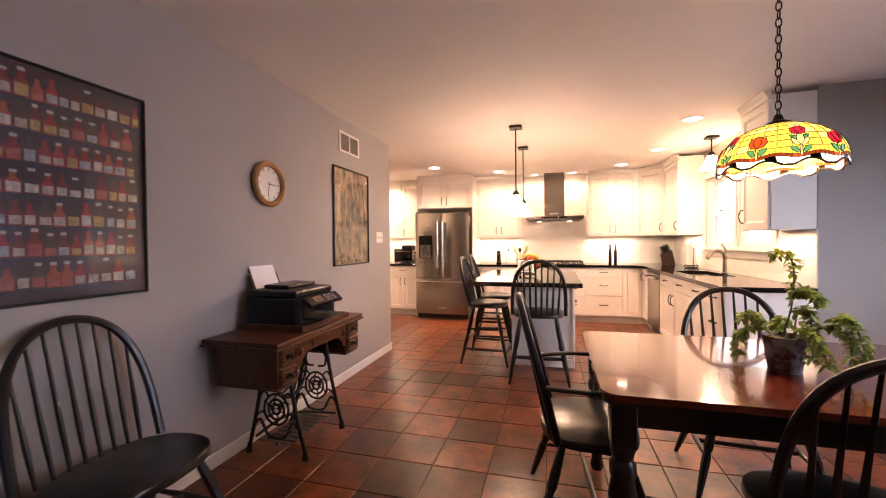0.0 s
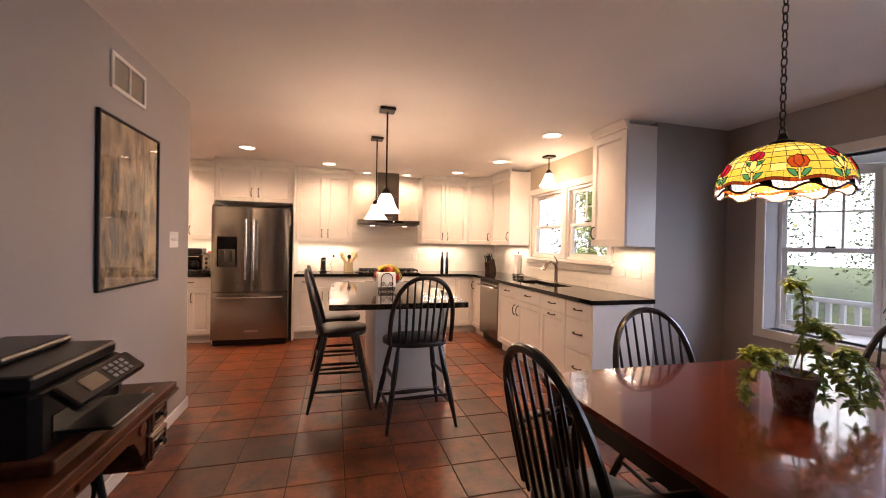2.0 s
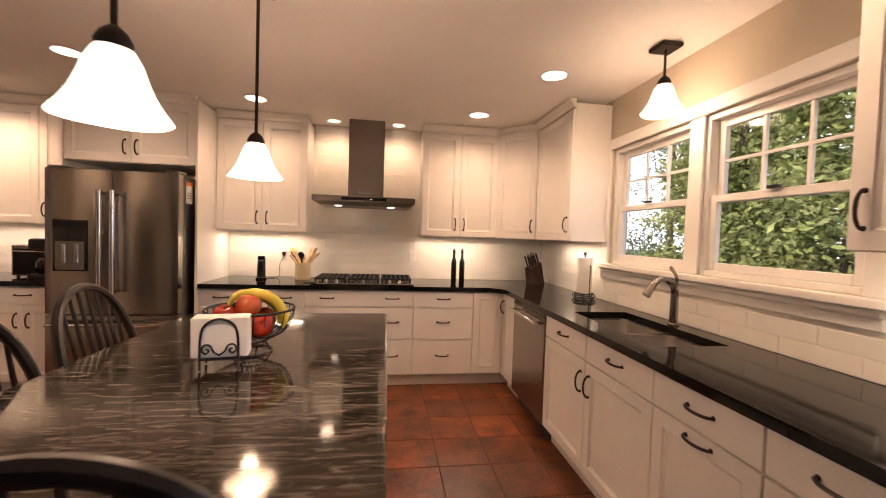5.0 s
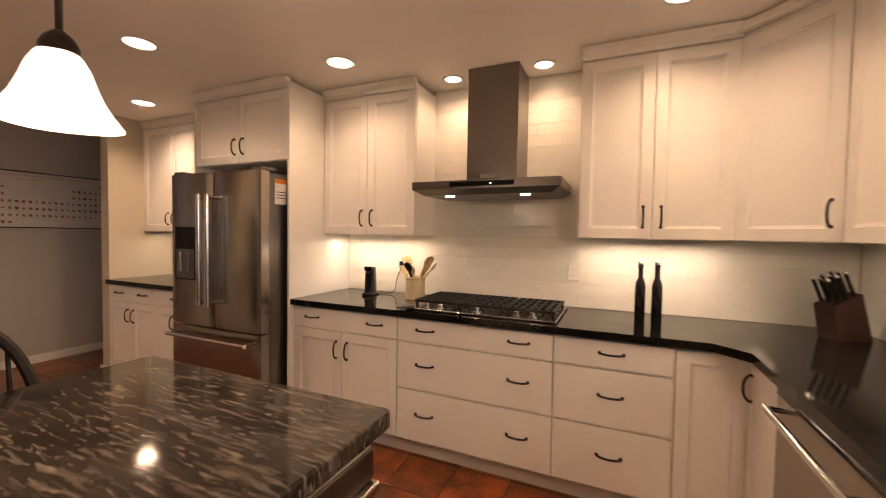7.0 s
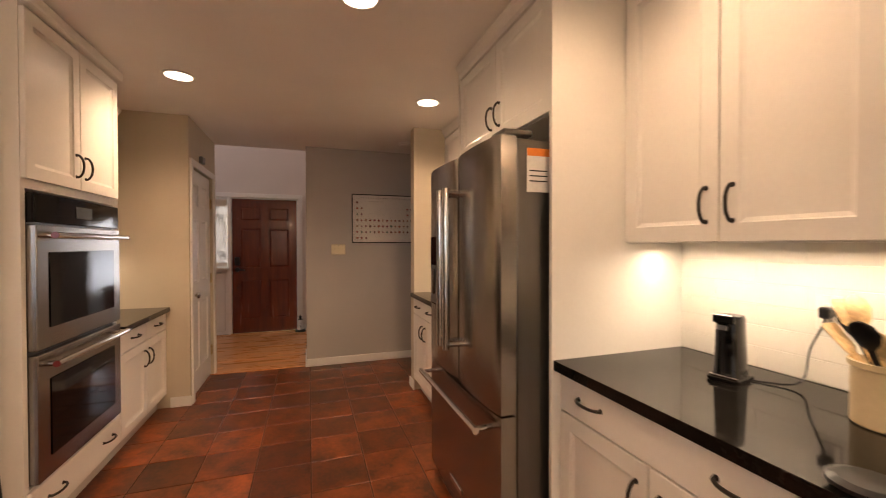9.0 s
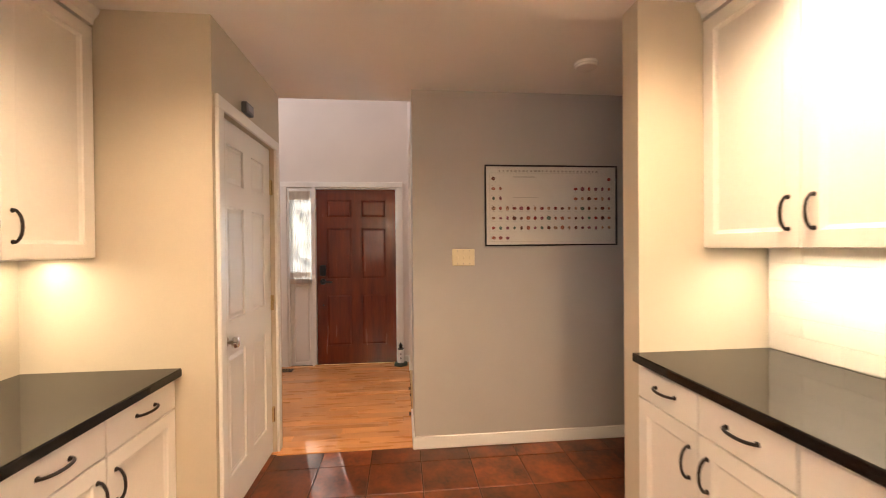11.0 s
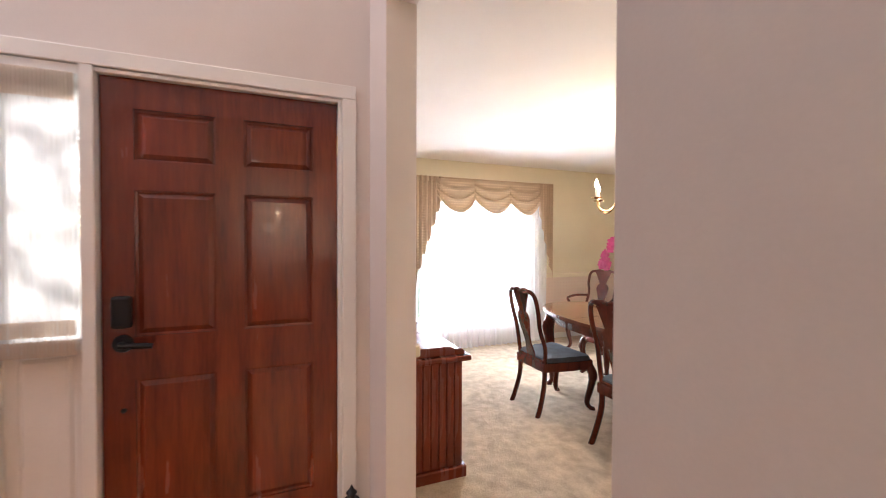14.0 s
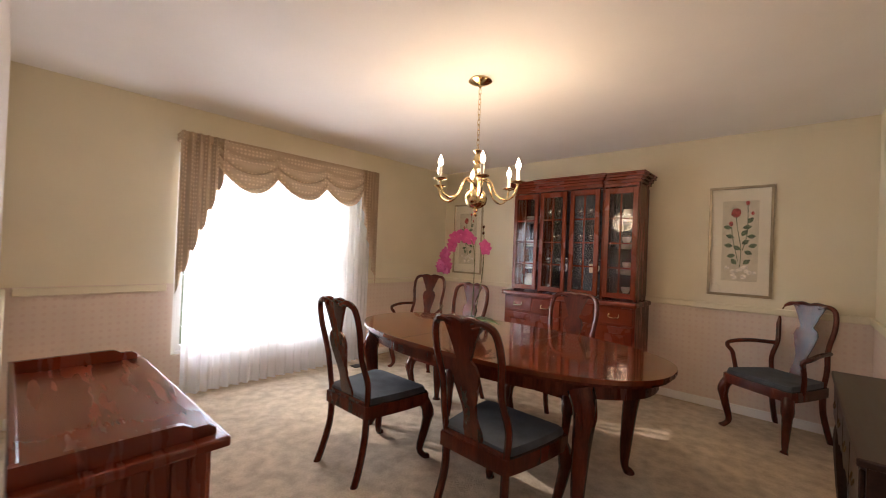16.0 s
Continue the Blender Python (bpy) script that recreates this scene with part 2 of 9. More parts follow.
def lathe(bm, prof, seg=20, m=None, caps=True, flute=0.0, flutes=8):
    """A turned shape from (radius, height) pairs."""
    m = m or Matrix()
    rings = []
    for r, z in prof:
        ring = []
        for i in range(seg):
            a = 2 * math.pi * i / seg
            rr = r * (1 + flute * math.cos(flutes * a))
            ring.append(bm.verts.new(m @ Vector((rr * math.cos(a), rr * math.sin(a), z))))
        rings.append(ring)
    for a, b in zip(rings, rings[1:]):
        for i in range(seg):
            bm.faces.new((a[i], a[(i + 1) % seg], b[(i + 1) % seg], b[i]))
    if caps:
        bm.faces.new(rings[0][::-1])
        bm.faces.new(rings[-1])
    return bm


def tube(bm, pts, r, seg=8, closed=False, flat=1.0, radii=None):
    """A round bar along points; flat squeezes its section across the second axis."""
    pts = [Vector(p) for p in pts]
    n, rings = len(pts), []
    up = Vector((0, 0, 1))
    side0 = None
    for i, p in enumerate(pts):
        d = (pts[(i + 1) % n] - pts[i - 1]) if closed or 0 < i < n - 1 else (pts[1] - pts[0] if i == 0 else pts[-1] - pts[-2])
        d.normalize()
        if side0 is None:
            ref = up if abs(d.dot(up)) < 0.9 else Vector((0, 1, 0))
            side0 = d.cross(ref).normalized()
        side0 = (side0 - d * side0.dot(d)).normalized()
        other = d.cross(side0)
        rr = radii[i] if radii else r
        rings.append([bm.verts.new(p + side0 * (rr * math.cos(2 * math.pi * k / seg)) + other * (rr * flat * math.sin(2 * math.pi * k / seg))) for k in range(seg)])
    for a, b in list(zip(rings, rings[1:])) + ([(rings[-1], rings[0])] if closed else []):
        for k in range(seg):
            bm.faces.new((a[k], a[(k + 1) % seg], b[(k + 1) % seg], b[k]))
    if not closed:
        bm.faces.new(rings[0][::-1])
        bm.faces.new(rings[-1])
    return bm


def curve_pts(pts, n=24, closed=False):
    """A smooth line through the points."""
    p = [Vector(q) for q in pts]
    out, k = [], len(p)
    segs = k if closed else k - 1
    for s in range(segs):
        a, b = p[s], p[(s + 1) % k]
        pa = p[s - 1] if closed or s else a
        nb = p[(s + 2) % k] if closed or s + 2 < k else b
        for i in range(max(2, n // segs)):
            t = i / max(2, n // segs)
            out.append(0.5 * (2 * a + (b - pa) * t + (2 * pa - 5 * a + 4 * b - nb) * t * t + (3 * a - pa - 3 * b + nb) * t ** 3))
    if not closed:
        out.append(p[-1])
    return out


def slab(bm, outline, z0, z1, m=None, bevel=0.0):
    """A flat piece of the given outline (x, y), from z0 to z1."""
    m = m or Matrix()
    lo = [bm.verts.new(m @ Vector((x, y, z0))) for x, y in outline]
    hi = [bm.verts.new(m @ Vector((x, y, z1))) for x, y in outline]
    k = len(lo)
    bm.faces.new(lo[::-1])
    top = bm.faces.new(hi)
    for i in range(k):
        bm.faces.new((lo[i], lo[(i + 1) % k], hi[(i + 1) % k], hi[i]))
    if bevel:
        bmesh.ops.bevel(bm, geom=list(top.edges), offset=bevel, segments=2, affect="EDGES", profile=0.5)
    return bm


def wall_with_holes(bm, axis, at, thick, u0, u1, z0, z1, holes):
    """A wall along x ('x': at is its y) or along y ('y'), from at to at + thick, with openings (u0, u1, z0, z1)."""
    us = sorted({u0, u1, *[h[0] for h in holes], *[h[1] for h in holes]})
    zs = sorted({z0, z1, *[h[2] for h in holes], *[h[3] for h in holes]})
    for a, b in zip(us, us[1:]):
        for c, d in zip(zs, zs[1:]):
            open_here = any(h[0] < (a + b) / 2 < h[1] and h[2] < (c + d) / 2 < h[3] for h in holes)
            if open_here:
                continue
            if axis == "x":
                box(bm, a, b, at, at + thick, c, d)
            else:
                box(bm, at, at + thick, a, b, c, d)
    bmesh.ops.remove_doubles(bm, verts=bm.verts, dist=1e-5)
    return bm


# ---- setting ----
CEIL = 2.44
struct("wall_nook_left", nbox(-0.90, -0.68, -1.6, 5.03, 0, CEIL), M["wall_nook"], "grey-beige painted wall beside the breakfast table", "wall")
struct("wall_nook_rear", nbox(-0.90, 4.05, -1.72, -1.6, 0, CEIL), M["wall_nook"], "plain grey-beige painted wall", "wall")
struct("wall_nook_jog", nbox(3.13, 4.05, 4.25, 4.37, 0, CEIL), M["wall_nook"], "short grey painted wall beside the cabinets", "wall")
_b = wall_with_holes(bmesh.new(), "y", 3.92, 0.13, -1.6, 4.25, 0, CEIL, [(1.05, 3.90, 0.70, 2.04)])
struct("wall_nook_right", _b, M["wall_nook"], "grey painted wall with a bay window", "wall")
_b = wall_with_holes(bmesh.new(), "y", 3.13, 0.14, 4.37, 7.97, 0, CEIL, [(4.86, 6.50, 1.20, 2.06)])
struct("wall_kitchen_right", _b, M["wall_tan"], "tan painted kitchen wall with a double window", "wall")
struct("wall_kitchen_back", nbox(-2.47, 3.13, 7.83, 7.97, 0, CEIL), M["wall_tan"], "kitchen back wall behind the tiles", "wall")
struct("wall_stub_fridge", nbox(-2.47, -2.35, 7.21, 7.83, 0, CEIL), M["wall_tan"], "tan painted end wall beside the cabinets", "wall")
struct("wall_oven_back", nbox(-2.62, -0.90, 4.40, 4.52, 0, CEIL), M["wall_tan"], "tan painted wall behind the ovens", "wall")
struct("wall_stub_pantry", nbox(-2.74, -2.62, 4.40, 5.33, 0, CEIL), M["wall_tan"], "tan painted end wall beside the counter", "wall")
_b = wall_with_holes(bmesh.new(), "x", 5.21, 0.12, -3.60, -2.74, 0, CEIL, [(-3.48, -2.745, 0, 2.04)])
struct("wall_pantry", _b, M["wall_tan"], "tan wall round the pantry door", "wall")
struct("wall_foyer_left", nbox(-3.60, -3.48, 2.6, 5.21, 0, CEIL), M["wall_white"], "plain white foyer wall", "wall")
struct("wall_foyer_rear", nbox(-5.6, -3.48, 2.48, 2.6, 0, 5.2), M["wall_white"], "plain white foyer wall", "wall")
struct("wall_foyer_upper", nbox(-3.64, -3.52, 2.6, 6.30, CEIL + 0.1, 5.2), M["wall_white"], "white foyer wall above the kitchen ceiling", "wall")
_b = wall_with_holes(bmesh.new(), "y", -5.59, 0.15, 2.6, 6.255, 0, 5.2, [(4.86, 6.12, 0.0, 2.07)])
struct("wall_front", _b, M["wall_white"], "white entrance wall with door and sidelight", "wall")
_b = wall_with_holes(bmesh.new(), "x", 6.255, 0.13, -8.35, -3.88, 0, 5.2, [(-5.10, -3.88, 0, 2.39)])
struct("wall_dining_opening", _b, M["wall_white"], "white wall with an opening to the dining room", "wall")
struct("wall_hall", nbox(-3.88, -3.41, 6.255, 10.82, 0, CEIL), M["wall"], "grey-beige painted hall wall", "wall")
struct("wall_dining_right", nbox(-3.93, -3.88, 6.41, 10.82, 0, CEIL), M["wall_cream"], "cream painted dining room wall", "wall")
struct("wall_dining_back", nbox(-8.35, -3.93, 10.70, 10.82, 0, CEIL), M["wall_cream"], "cream painted dining room wall", "wall")
_b = wall_with_holes(bmesh.new(), "y", -8.35, 0.15, 6.385, 10.70, 0, CEIL, [(7.35, 8.95, 0.35, 2.05)])
struct("wall_dining_window", _b, M["wall_cream"], "cream painted wall with a large window", "wall")
struct("wall_hall_end", nbox(-3.41, -2.35, 10.0, 10.12, 0, CEIL), M["wall"], "plain grey hall end wall", "wall")
struct("wall_hall_right", nbox(-2.47, -2.35, 7.83, 10.0, 0, CEIL), M["wall"], "plain grey hall wall", "wall")
struct("ceiling_kitchen", nbox(-3.64, 4.05, -1.72, 10.12, CEIL, CEIL + 0.1), M["ceiling"], "smooth off-white painted ceiling", "ceiling")
struct("ceiling_dining", nbox(-8.35, -3.64, 6.385, 10.82, CEIL, CEIL + 0.1), M["ceiling"], "smooth off-white painted ceiling", "ceiling")
struct("ceiling_foyer", nbox(-5.6, -3.52, 2.48, 6.41, 5.2, 5.3), M["ceiling"], "high white foyer ceiling", "ceiling")

# ---- cabinets: each is built with its front on y = 0, facing -y, its left end on x = 0 ----


def panel_front(w, h, raised=True, rail=0.055):
    """A cabinet front, w by h, 20 mm thick, with a recessed field when raised."""
    bm = bmesh.new()
    box(bm, 0, w, 0, 0.02, 0, h, 0.0025)
    if raised:
        f = max((f for f in bm.faces if f.normal.y < -0.9), key=lambda f: f.calc_area())
        bmesh.ops.inset_region(bm, faces=[f], thickness=rail, use_even_offset=True)
        bmesh.ops.inset_region(bm, faces=[f], thickness=0.004, depth=-0.006, use_even_offset=True)
        bmesh.ops.inset_region(bm, faces=[f], thickness=0.012, depth=-0.006, use_even_offset=True)
    return bm


def pull(length=0.11):
    """A bow pull along x, standing off towards -y."""
    bm = bmesh.new()
    pts = [(-length / 2, 0, 0), (-length / 2, -0.012, 0), (-length * 0.3, -0.027, 0), (0, -0.032, 0), (length * 0.3, -0.027, 0), (length / 2, -0.012, 0), (length / 2, 0, 0)]
    tube(bm, curve_pts(pts, 18), 0.0055, 6)
    for s in (-1, 1):
        rod(bm, (s * length / 2, 0.0, 0), (s * length / 2, -0.005, 0), 0.009, 0.007, 8)
    return bm


_pull = bpy.data.meshes.new("handle")
_bm = pull()
_bm.to_mesh(_pull)
_bm.free()
_pull.materials.append(M["bronze"])


def add_pull(front, x, z, upright=False):
    o = new("handle", _pull)
    o.parent = front
    o.matrix_local = pose(x, 0, z, 0, 90 if upright else 0, 0)
    if not front.get("pull_named"):
        o["label"] = "dark bronze bow pull"
    return o


def front(cab, name, x, z, w, h, raised, pulls):
    ob = part(name, panel_front(w, h, raised), M["cab"], cab)
    ob.matrix_local = pose(x, -0.02, z)
    for px, pz, up in pulls:
        add_pull(ob, px, pz, up)
    return ob


G = 0.006


def doors(cab, x, z, w, h, n=2, high=False, side=None):
    """n doors in a row; pulls near the meeting edge, low for wall cabinets, high for base ones."""
    dw = w / n
    for i in range(n):
        if n == 2:
            px = dw - G - 0.04 if i == 0 else 0.04
        else:
            px = (dw - 0.045) if side != "left" else 0.04
        pz = h - 0.12 if high else 0.12
        front(cab, "door", x + i * dw + G / 2, z, dw - G, h, True, [] if side == "none" else [(px, pz, True)])


def drawer(cab, x, z, w, h, n=1, raised=False):
    ps = [((w * (i + 0.5) / n if n == 1 else w * (0.2 + 0.6 * i)), h * 0.55, False) for i in range(n)]
    front(cab, "drawer", x + G / 2, z, w - G, h, raised, ps)


def base_cabinet(m, w, depth=0.62, label="white painted base cabinet under the black counter", top=0.87, group="base cabinets"):
    cab = thing("base_cabinet", m, label, "cabinet", group)
    bm = nbox(0, w, 0, depth - 0.005, 0.105, top)
    part("body", bm, M["cab"], cab)
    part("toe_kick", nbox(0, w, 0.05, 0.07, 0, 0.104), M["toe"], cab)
    return cab


def wall_cabinet(m, w, z0, z1, depth=0.31, n=2, label="white painted wall cabinet with panelled doors", side=None, crown=True):
    cab = thing("wall_cabinet", m, label, "cabinet", "wall cabinets")
    part("body", nbox(0, w, 0, depth - 0.004, z0, z1), M["cab"], cab)
    doors(cab, 0, z0 + 0.003, w, z1 - z0 - 0.05, n, False, side)
    if crown:
        bm = bmesh.new()
        prof = [(0.0, z1 - 0.035), (-0.022, z1 - 0.035), (-0.026, z1 - 0.012), (-0.045, z1 + 0.012), (-0.052, z1 + 0.032), (0.0, z1 + 0.032)]
        a = [bm.verts.new((0.0, y, z)) for y, z in prof]
        b = [bm.verts.new((w, y, z)) for y, z in prof]
        bm.faces.new(a)
        bm.faces.new(b[::-1])
        for i in range(len(prof)):
            bm.faces.new((a[i], b[i], b[(i + 1) % len(prof)], a[(i + 1) % len(prof)]))
        part("crown", bm, M["cab"], cab)
    return cab


BF, UF = 7.22, 7.53          # carcass fronts of base and wall cabinets on the back wall
RBF, RUF = 2.54, 2.83        # and on the right wall
TOPZ = 2.40
DZ = [(0.725, 0.135), (0.435, 0.28), (0.118, 0.307)]

# back wall, bases
c = base_cabinet(pose(-0.08, BF, 0), 0.84)
drawer(c, 0, DZ[0][0], 0.84, DZ[0][1], 2)
doors(c, 0, 0.118, 0.84, 0.60, 2, True)
c = base_cabinet(pose(0.76, BF, 0), 0.935, label="white painted base cabinet with three wide drawers under the cooktop")
for z, h in DZ:
    drawer(c, 0, z, 0.935, h, 2)
c = base_cabinet(pose(1.695, BF, 0), 0.545, label="white painted base cabinet with three drawers")
for z, h in DZ:
    drawer(c, 0, z, 0.545, h, 1)
c = base_cabinet(pose(2.24, BF, 0), 0.89, label="white painted corner base cabinet with a plain panelled door")
doors(c, 0.003, 0.118, 0.285, 0.742, 1, True, "none")
# right wall, bases (turned so that fronts face -x)
c = base_cabinet(pose(RBF, 7.195, 0, 0, 0, -90), 0.335, depth=0.585, label="narrow white painted base cabinet beside the dishwasher")
doors(c, 0, 0.118, 0.335, 0.742, 1, True, "left")
c = base_cabinet(pose(RBF, 6.20, 0, 0, 0, -90), 1.08, depth=0.585, top=0.66, label="white painted sink base cabinet with two doors")
drawer(c, 0, DZ[0][0], 0.54, DZ[0][1], 1)
drawer(c, 0.54, DZ[0][0], 0.54, DZ[0][1], 1)
part("rail", nbox(0, 1.08, 0, 0.02, 0.66, 0.87), M["cab"], c)
doors(c, 0, 0.118, 1.08, 0.60, 2, True)
c = base_cabinet(pose(RBF, 5.12, 0, 0, 0, -90), 0.47, depth=0.585, label="white painted base cabinet with a drawer and a pull-out door")
drawer(c, 0, DZ[0][0], 0.47, DZ[0][1], 1)
front(c, "door", G / 2, 0.118, 0.47 - G, 0.60, True, [(0.233, 0.572, False)])
c = base_cabinet(pose(RBF, 4.65, 0, 0, 0, -90), 0.385, depth=0.585, label="white painted end cabinet with three drawers")
for z, h in DZ:
    drawer(c, 0, z, 0.385, h, 1)
part("end_panel", nbox(0.385, 0.405, -0.02, 0.585, 0.0, 0.87, 0.002), M["cab"], c)
# dishwasher
dw = thing("dishwasher", pose(2.52, 6.86, 0, 0, 0, -90), "stainless steel dishwasher with a bar handle under the counter", "dishwasher")
part("body", nbox(0, 0.655, 0.03, 0.60, 0.10, 0.865), M["steel_dark"], dw)
part("door", nbox(0.004, 0.651, -0.005, 0.03, 0.11, 0.86, 0.006, 2), M["steel"], dw)
part("control_strip", nbox(0.01, 0.645, -0.0075, -0.004, 0.83, 0.855), M["black_glass"], dw)
_bm = bmesh.new()
rod(_bm, (0.05, -0.055, 0.79), (0.605, -0.055, 0.79), 0.012, seg=12)
for s in (0.07, 0.585):
    rod(_bm, (s, -0.004, 0.79), (s, -0.055, 0.79), 0.010, seg=10)
part("handle", _bm, M["chrome"], dw, "steel bar handle", True)
part("toe_kick", nbox(0, 0.655, 0.06, 0.08, 0, 0.10), M["black"], dw)

# wall cabinets
wall_cabinet(pose(-0.08, UF, 0), 0.785, 1.36, TOPZ, 0.30)
wall_cabinet(pose(1.77, UF, 0), 0.75, 1.36, TOPZ, 0.30)
_w = math.hypot(0.31, 0.31)
cc = thing("wall_cabinet", pose(2.52, UF, 0, 0, 0, -45), "white painted diagonal corner wall cabinet", "cabinet", "wall cabinets")
_bm = slab(bmesh.new(), [(0, 0), (0.438, 0), (0.65, 0.21), (0.22, 0.64), (0.0, 0.43), (-0.21, 0.215)], 1.36, TOPZ)
part("body", _bm, M["cab"], cc)
doors(cc, 0.005, 1.363, 0.425, TOPZ - 1.36 - 0.05, 1, False)
part("crown", nbox(-0.01, 0.445, -0.045, 0.0, TOPZ - 0.02, TOPZ + 0.03, 0.012, 2), M["cab"], cc)
wall_cabinet(pose(RUF, 7.215, 0, 0, 0, -90), 0.685, 1.36, TOPZ, 0.296, n=1, label="white painted wall cabinet beside the window")
wall_cabinet(pose(RUF, 4.70, 0, 0, 0, -90), 0.455, 1.36, TOPZ, 0.296, n=1, label="white painted end wall cabinet beside the window", side="left")
wall_cabinet(pose(-1.055, 7.19, 0), 0.955, 1.87, TOPZ, 0.635, n=2, label="white painted deep cabinet above the refrigerator")
wall_cabinet(pose(-2.35, UF, 0), 0.865, 1.36, TOPZ, 0.30, label="white painted wall cabinet over the coffee counter")
wall_cabinet(pose(-1.485, UF, 0), 0.425, 1.36, TOPZ, 0.30, n=1, label="white painted single-door wall cabinet", side="left")
struct("trim_fridge_panel", nbox(-0.10, -0.082, 7.165, 7.826, 0, TOPZ), M["cab"], "tall white panel beside the refrigerator", "panel")
struct("trim_fridge_panel_left", nbox(-1.075, -1.057, 7.165, 7.826, 0, TOPZ), M["cab"], "tall white panel beside the refrigerator", "panel")
# coffee counter bases
c = base_cabinet(pose(-2.345, BF, 0), 0.70)
drawer(c, 0, DZ[0][0], 0.35, DZ[0][1], 1)
drawer(c, 0.35, DZ[0][0], 0.35, DZ[0][1], 1)
doors(c, 0, 0.118, 0.70, 0.60, 2, True)
c = base_cabinet(pose(-1.645, BF, 0), 0.568)
drawer(c, 0, DZ[0][0], 0.568, DZ[0][1], 1)
doors(c, 0, 0.118, 0.568, 0.60, 2, True)
# oven side (fronts face +y)
OF = 5.14
c = base_cabinet(pose(-1.78, OF, 0, 0, 0, 180), 0.835, depth=0.61, top=0.80, label="white painted base cabinet beside the wall ovens")
drawer(c, 0, 0.665, 0.4175, 0.128, 1)
drawer(c, 0.4175, 0.665, 0.4175, 0.128, 1)
doors(c, 0, 0.118, 0.835, 0.54, 2, True)
wall_cabinet(pose(-1.78, 4.82, 0, 0, 0, 180), 0.835, 1.34, TOPZ, 0.30)
ot = thing("oven_cabinet", pose(-0.92, OF, 0, 0, 0, 180), "tall white painted cabinet housing two wall ovens", "cabinet")
_bm = bmesh.new()
box(_bm, 0, 0.03, 0, 0.61, 0.105, TOPZ)
box(_bm, 0.83, 0.858, 0, 0.61, 0.105, TOPZ)
box(_bm, 0.03, 0.83, 0, 0.61, 1.60, TOPZ)
box(_bm, 0.03, 0.83, 0, 0.61, 0.105, 0.30)
box(_bm, 0.03, 0.83, 0.56, 0.61, 0.30, 1.60)
part("body", _bm, M["cab"], ot)
doors(ot, 0, 1.64, 0.858, 0.72, 2, False)
drawer(ot, 0.01, 0.12, 0.838, 0.175, 2)
part("crown", nbox(-0.01, 0.868, -0.05, 0.0, TOPZ - 0.03, TOPZ + 0.03, 0.015, 2), M["cab"], ot)
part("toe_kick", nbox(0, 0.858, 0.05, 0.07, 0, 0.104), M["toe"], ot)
ov = thing("double_oven", pose(-0.955, OF, 0, 0, 0, 180), "stainless steel double wall oven with black glass doors", "oven")
part("body", nbox(0, 0.785, 0.005, 0.55, 0.31, 1.585), M["steel_dark"], ov)
part("control_panel", nbox(0.0, 0.785, -0.03, 0.004, 1.455, 1.585, 0.004), M["black_glass"], ov, "black glass control panel")
part("display", nbox(0.32, 0.47, -0.033, -0.0305, 1.49, 1.55), mat("oven_display", (0.06, 0.07, 0.08), 0.1, bump=0), ov)
for z0, z1 in ((0.895, 1.445), (0.315, 0.875)):
    d = part("door", nbox(0.0, 0.785, -0.035, 0.004, z0, z1, 0.004), M["steel"], ov)
    part("window", nbox(0.085, 0.70, -0.039, -0.0352, z0 + 0.09, z1 - 0.12, 0.0015), M["black_glass"], d, "black glass oven window")
    _bm = bmesh.new()
    rod(_bm, (0.03, -0.085, z1 - 0.045), (0.755, -0.085, z1 - 0.045), 0.014, seg=14)
    for s in (0.05, 0.735):
        rod(_bm, (s, -0.034, z1 - 0.045), (s, -0.085, z1 - 0.045), 0.012, seg=10)
    part("handle", _bm, M["chrome"], d, "steel bar handle", True)
    for s in (0.029, 0.756):
        _bm = bmesh.new()
        rod(_bm, (s - 0.002, -0.085, z1 - 0.045), (s + 0.002, -0.085, z1 - 0.045), 0.0145, seg=14)
        part("end_cap", _bm, bpy.data.materials.get("red_medallion") or mat("red_medallion", (0.16, 0.008, 0.008), 0.3), d, "red end medallion")

# counters
def plate_with_hole(outer, hole, z0, z1):
    """A slab of one outline with an opening in it."""
    bm = bmesh.new()
    es = []
    for loop in (outer, hole):
        v = [bm.verts.new((x, y, z0)) for x, y in loop]
        es += [bm.edges.new((v[i], v[(i + 1) % len(v)])) for i in range(len(v))]
    r = bmesh.ops.triangle_fill(bm, use_beauty=True, use_dissolve=False, edges=es)
    fs = [f for f in r["geom"] if isinstance(f, bmesh.types.BMFace)]
    e = bmesh.ops.extrude_face_region(bm, geom=fs)
    bmesh.ops.translate(bm, verts=[v for v in e["geom"] if isinstance(v, bmesh.types.BMVert)], vec=(0, 0, z1 - z0))
    return bm


_b2 = plate_with_hole([(-0.08, 7.172), (2.38, 7.172), (2.492, 7.06), (2.492, 4.225), (3.122, 4.225), (3.122, 7.822), (-0.08, 7.822)], [(2.64, 5.27), (2.64, 6.06), (3.0, 6.06), (3.0, 5.27)], 0.872, 0.91)
tagged(part("countertop", _b2, M["granite"]), "polished black granite countertop with a sink cutout", "countertop")
tagged(part("countertop", nbox(-2.345, -1.08, 7.172, 7.822, 0.872, 0.91, 0.004), M["granite"]), "polished black granite coffee counter", "countertop")
tagged(part("countertop", nbox(-2.615, -1.782, 4.525, 5.19, 0.802, 0.84, 0.004), M["granite"]), "polished black granite counter beside the ovens", "countertop")

# island


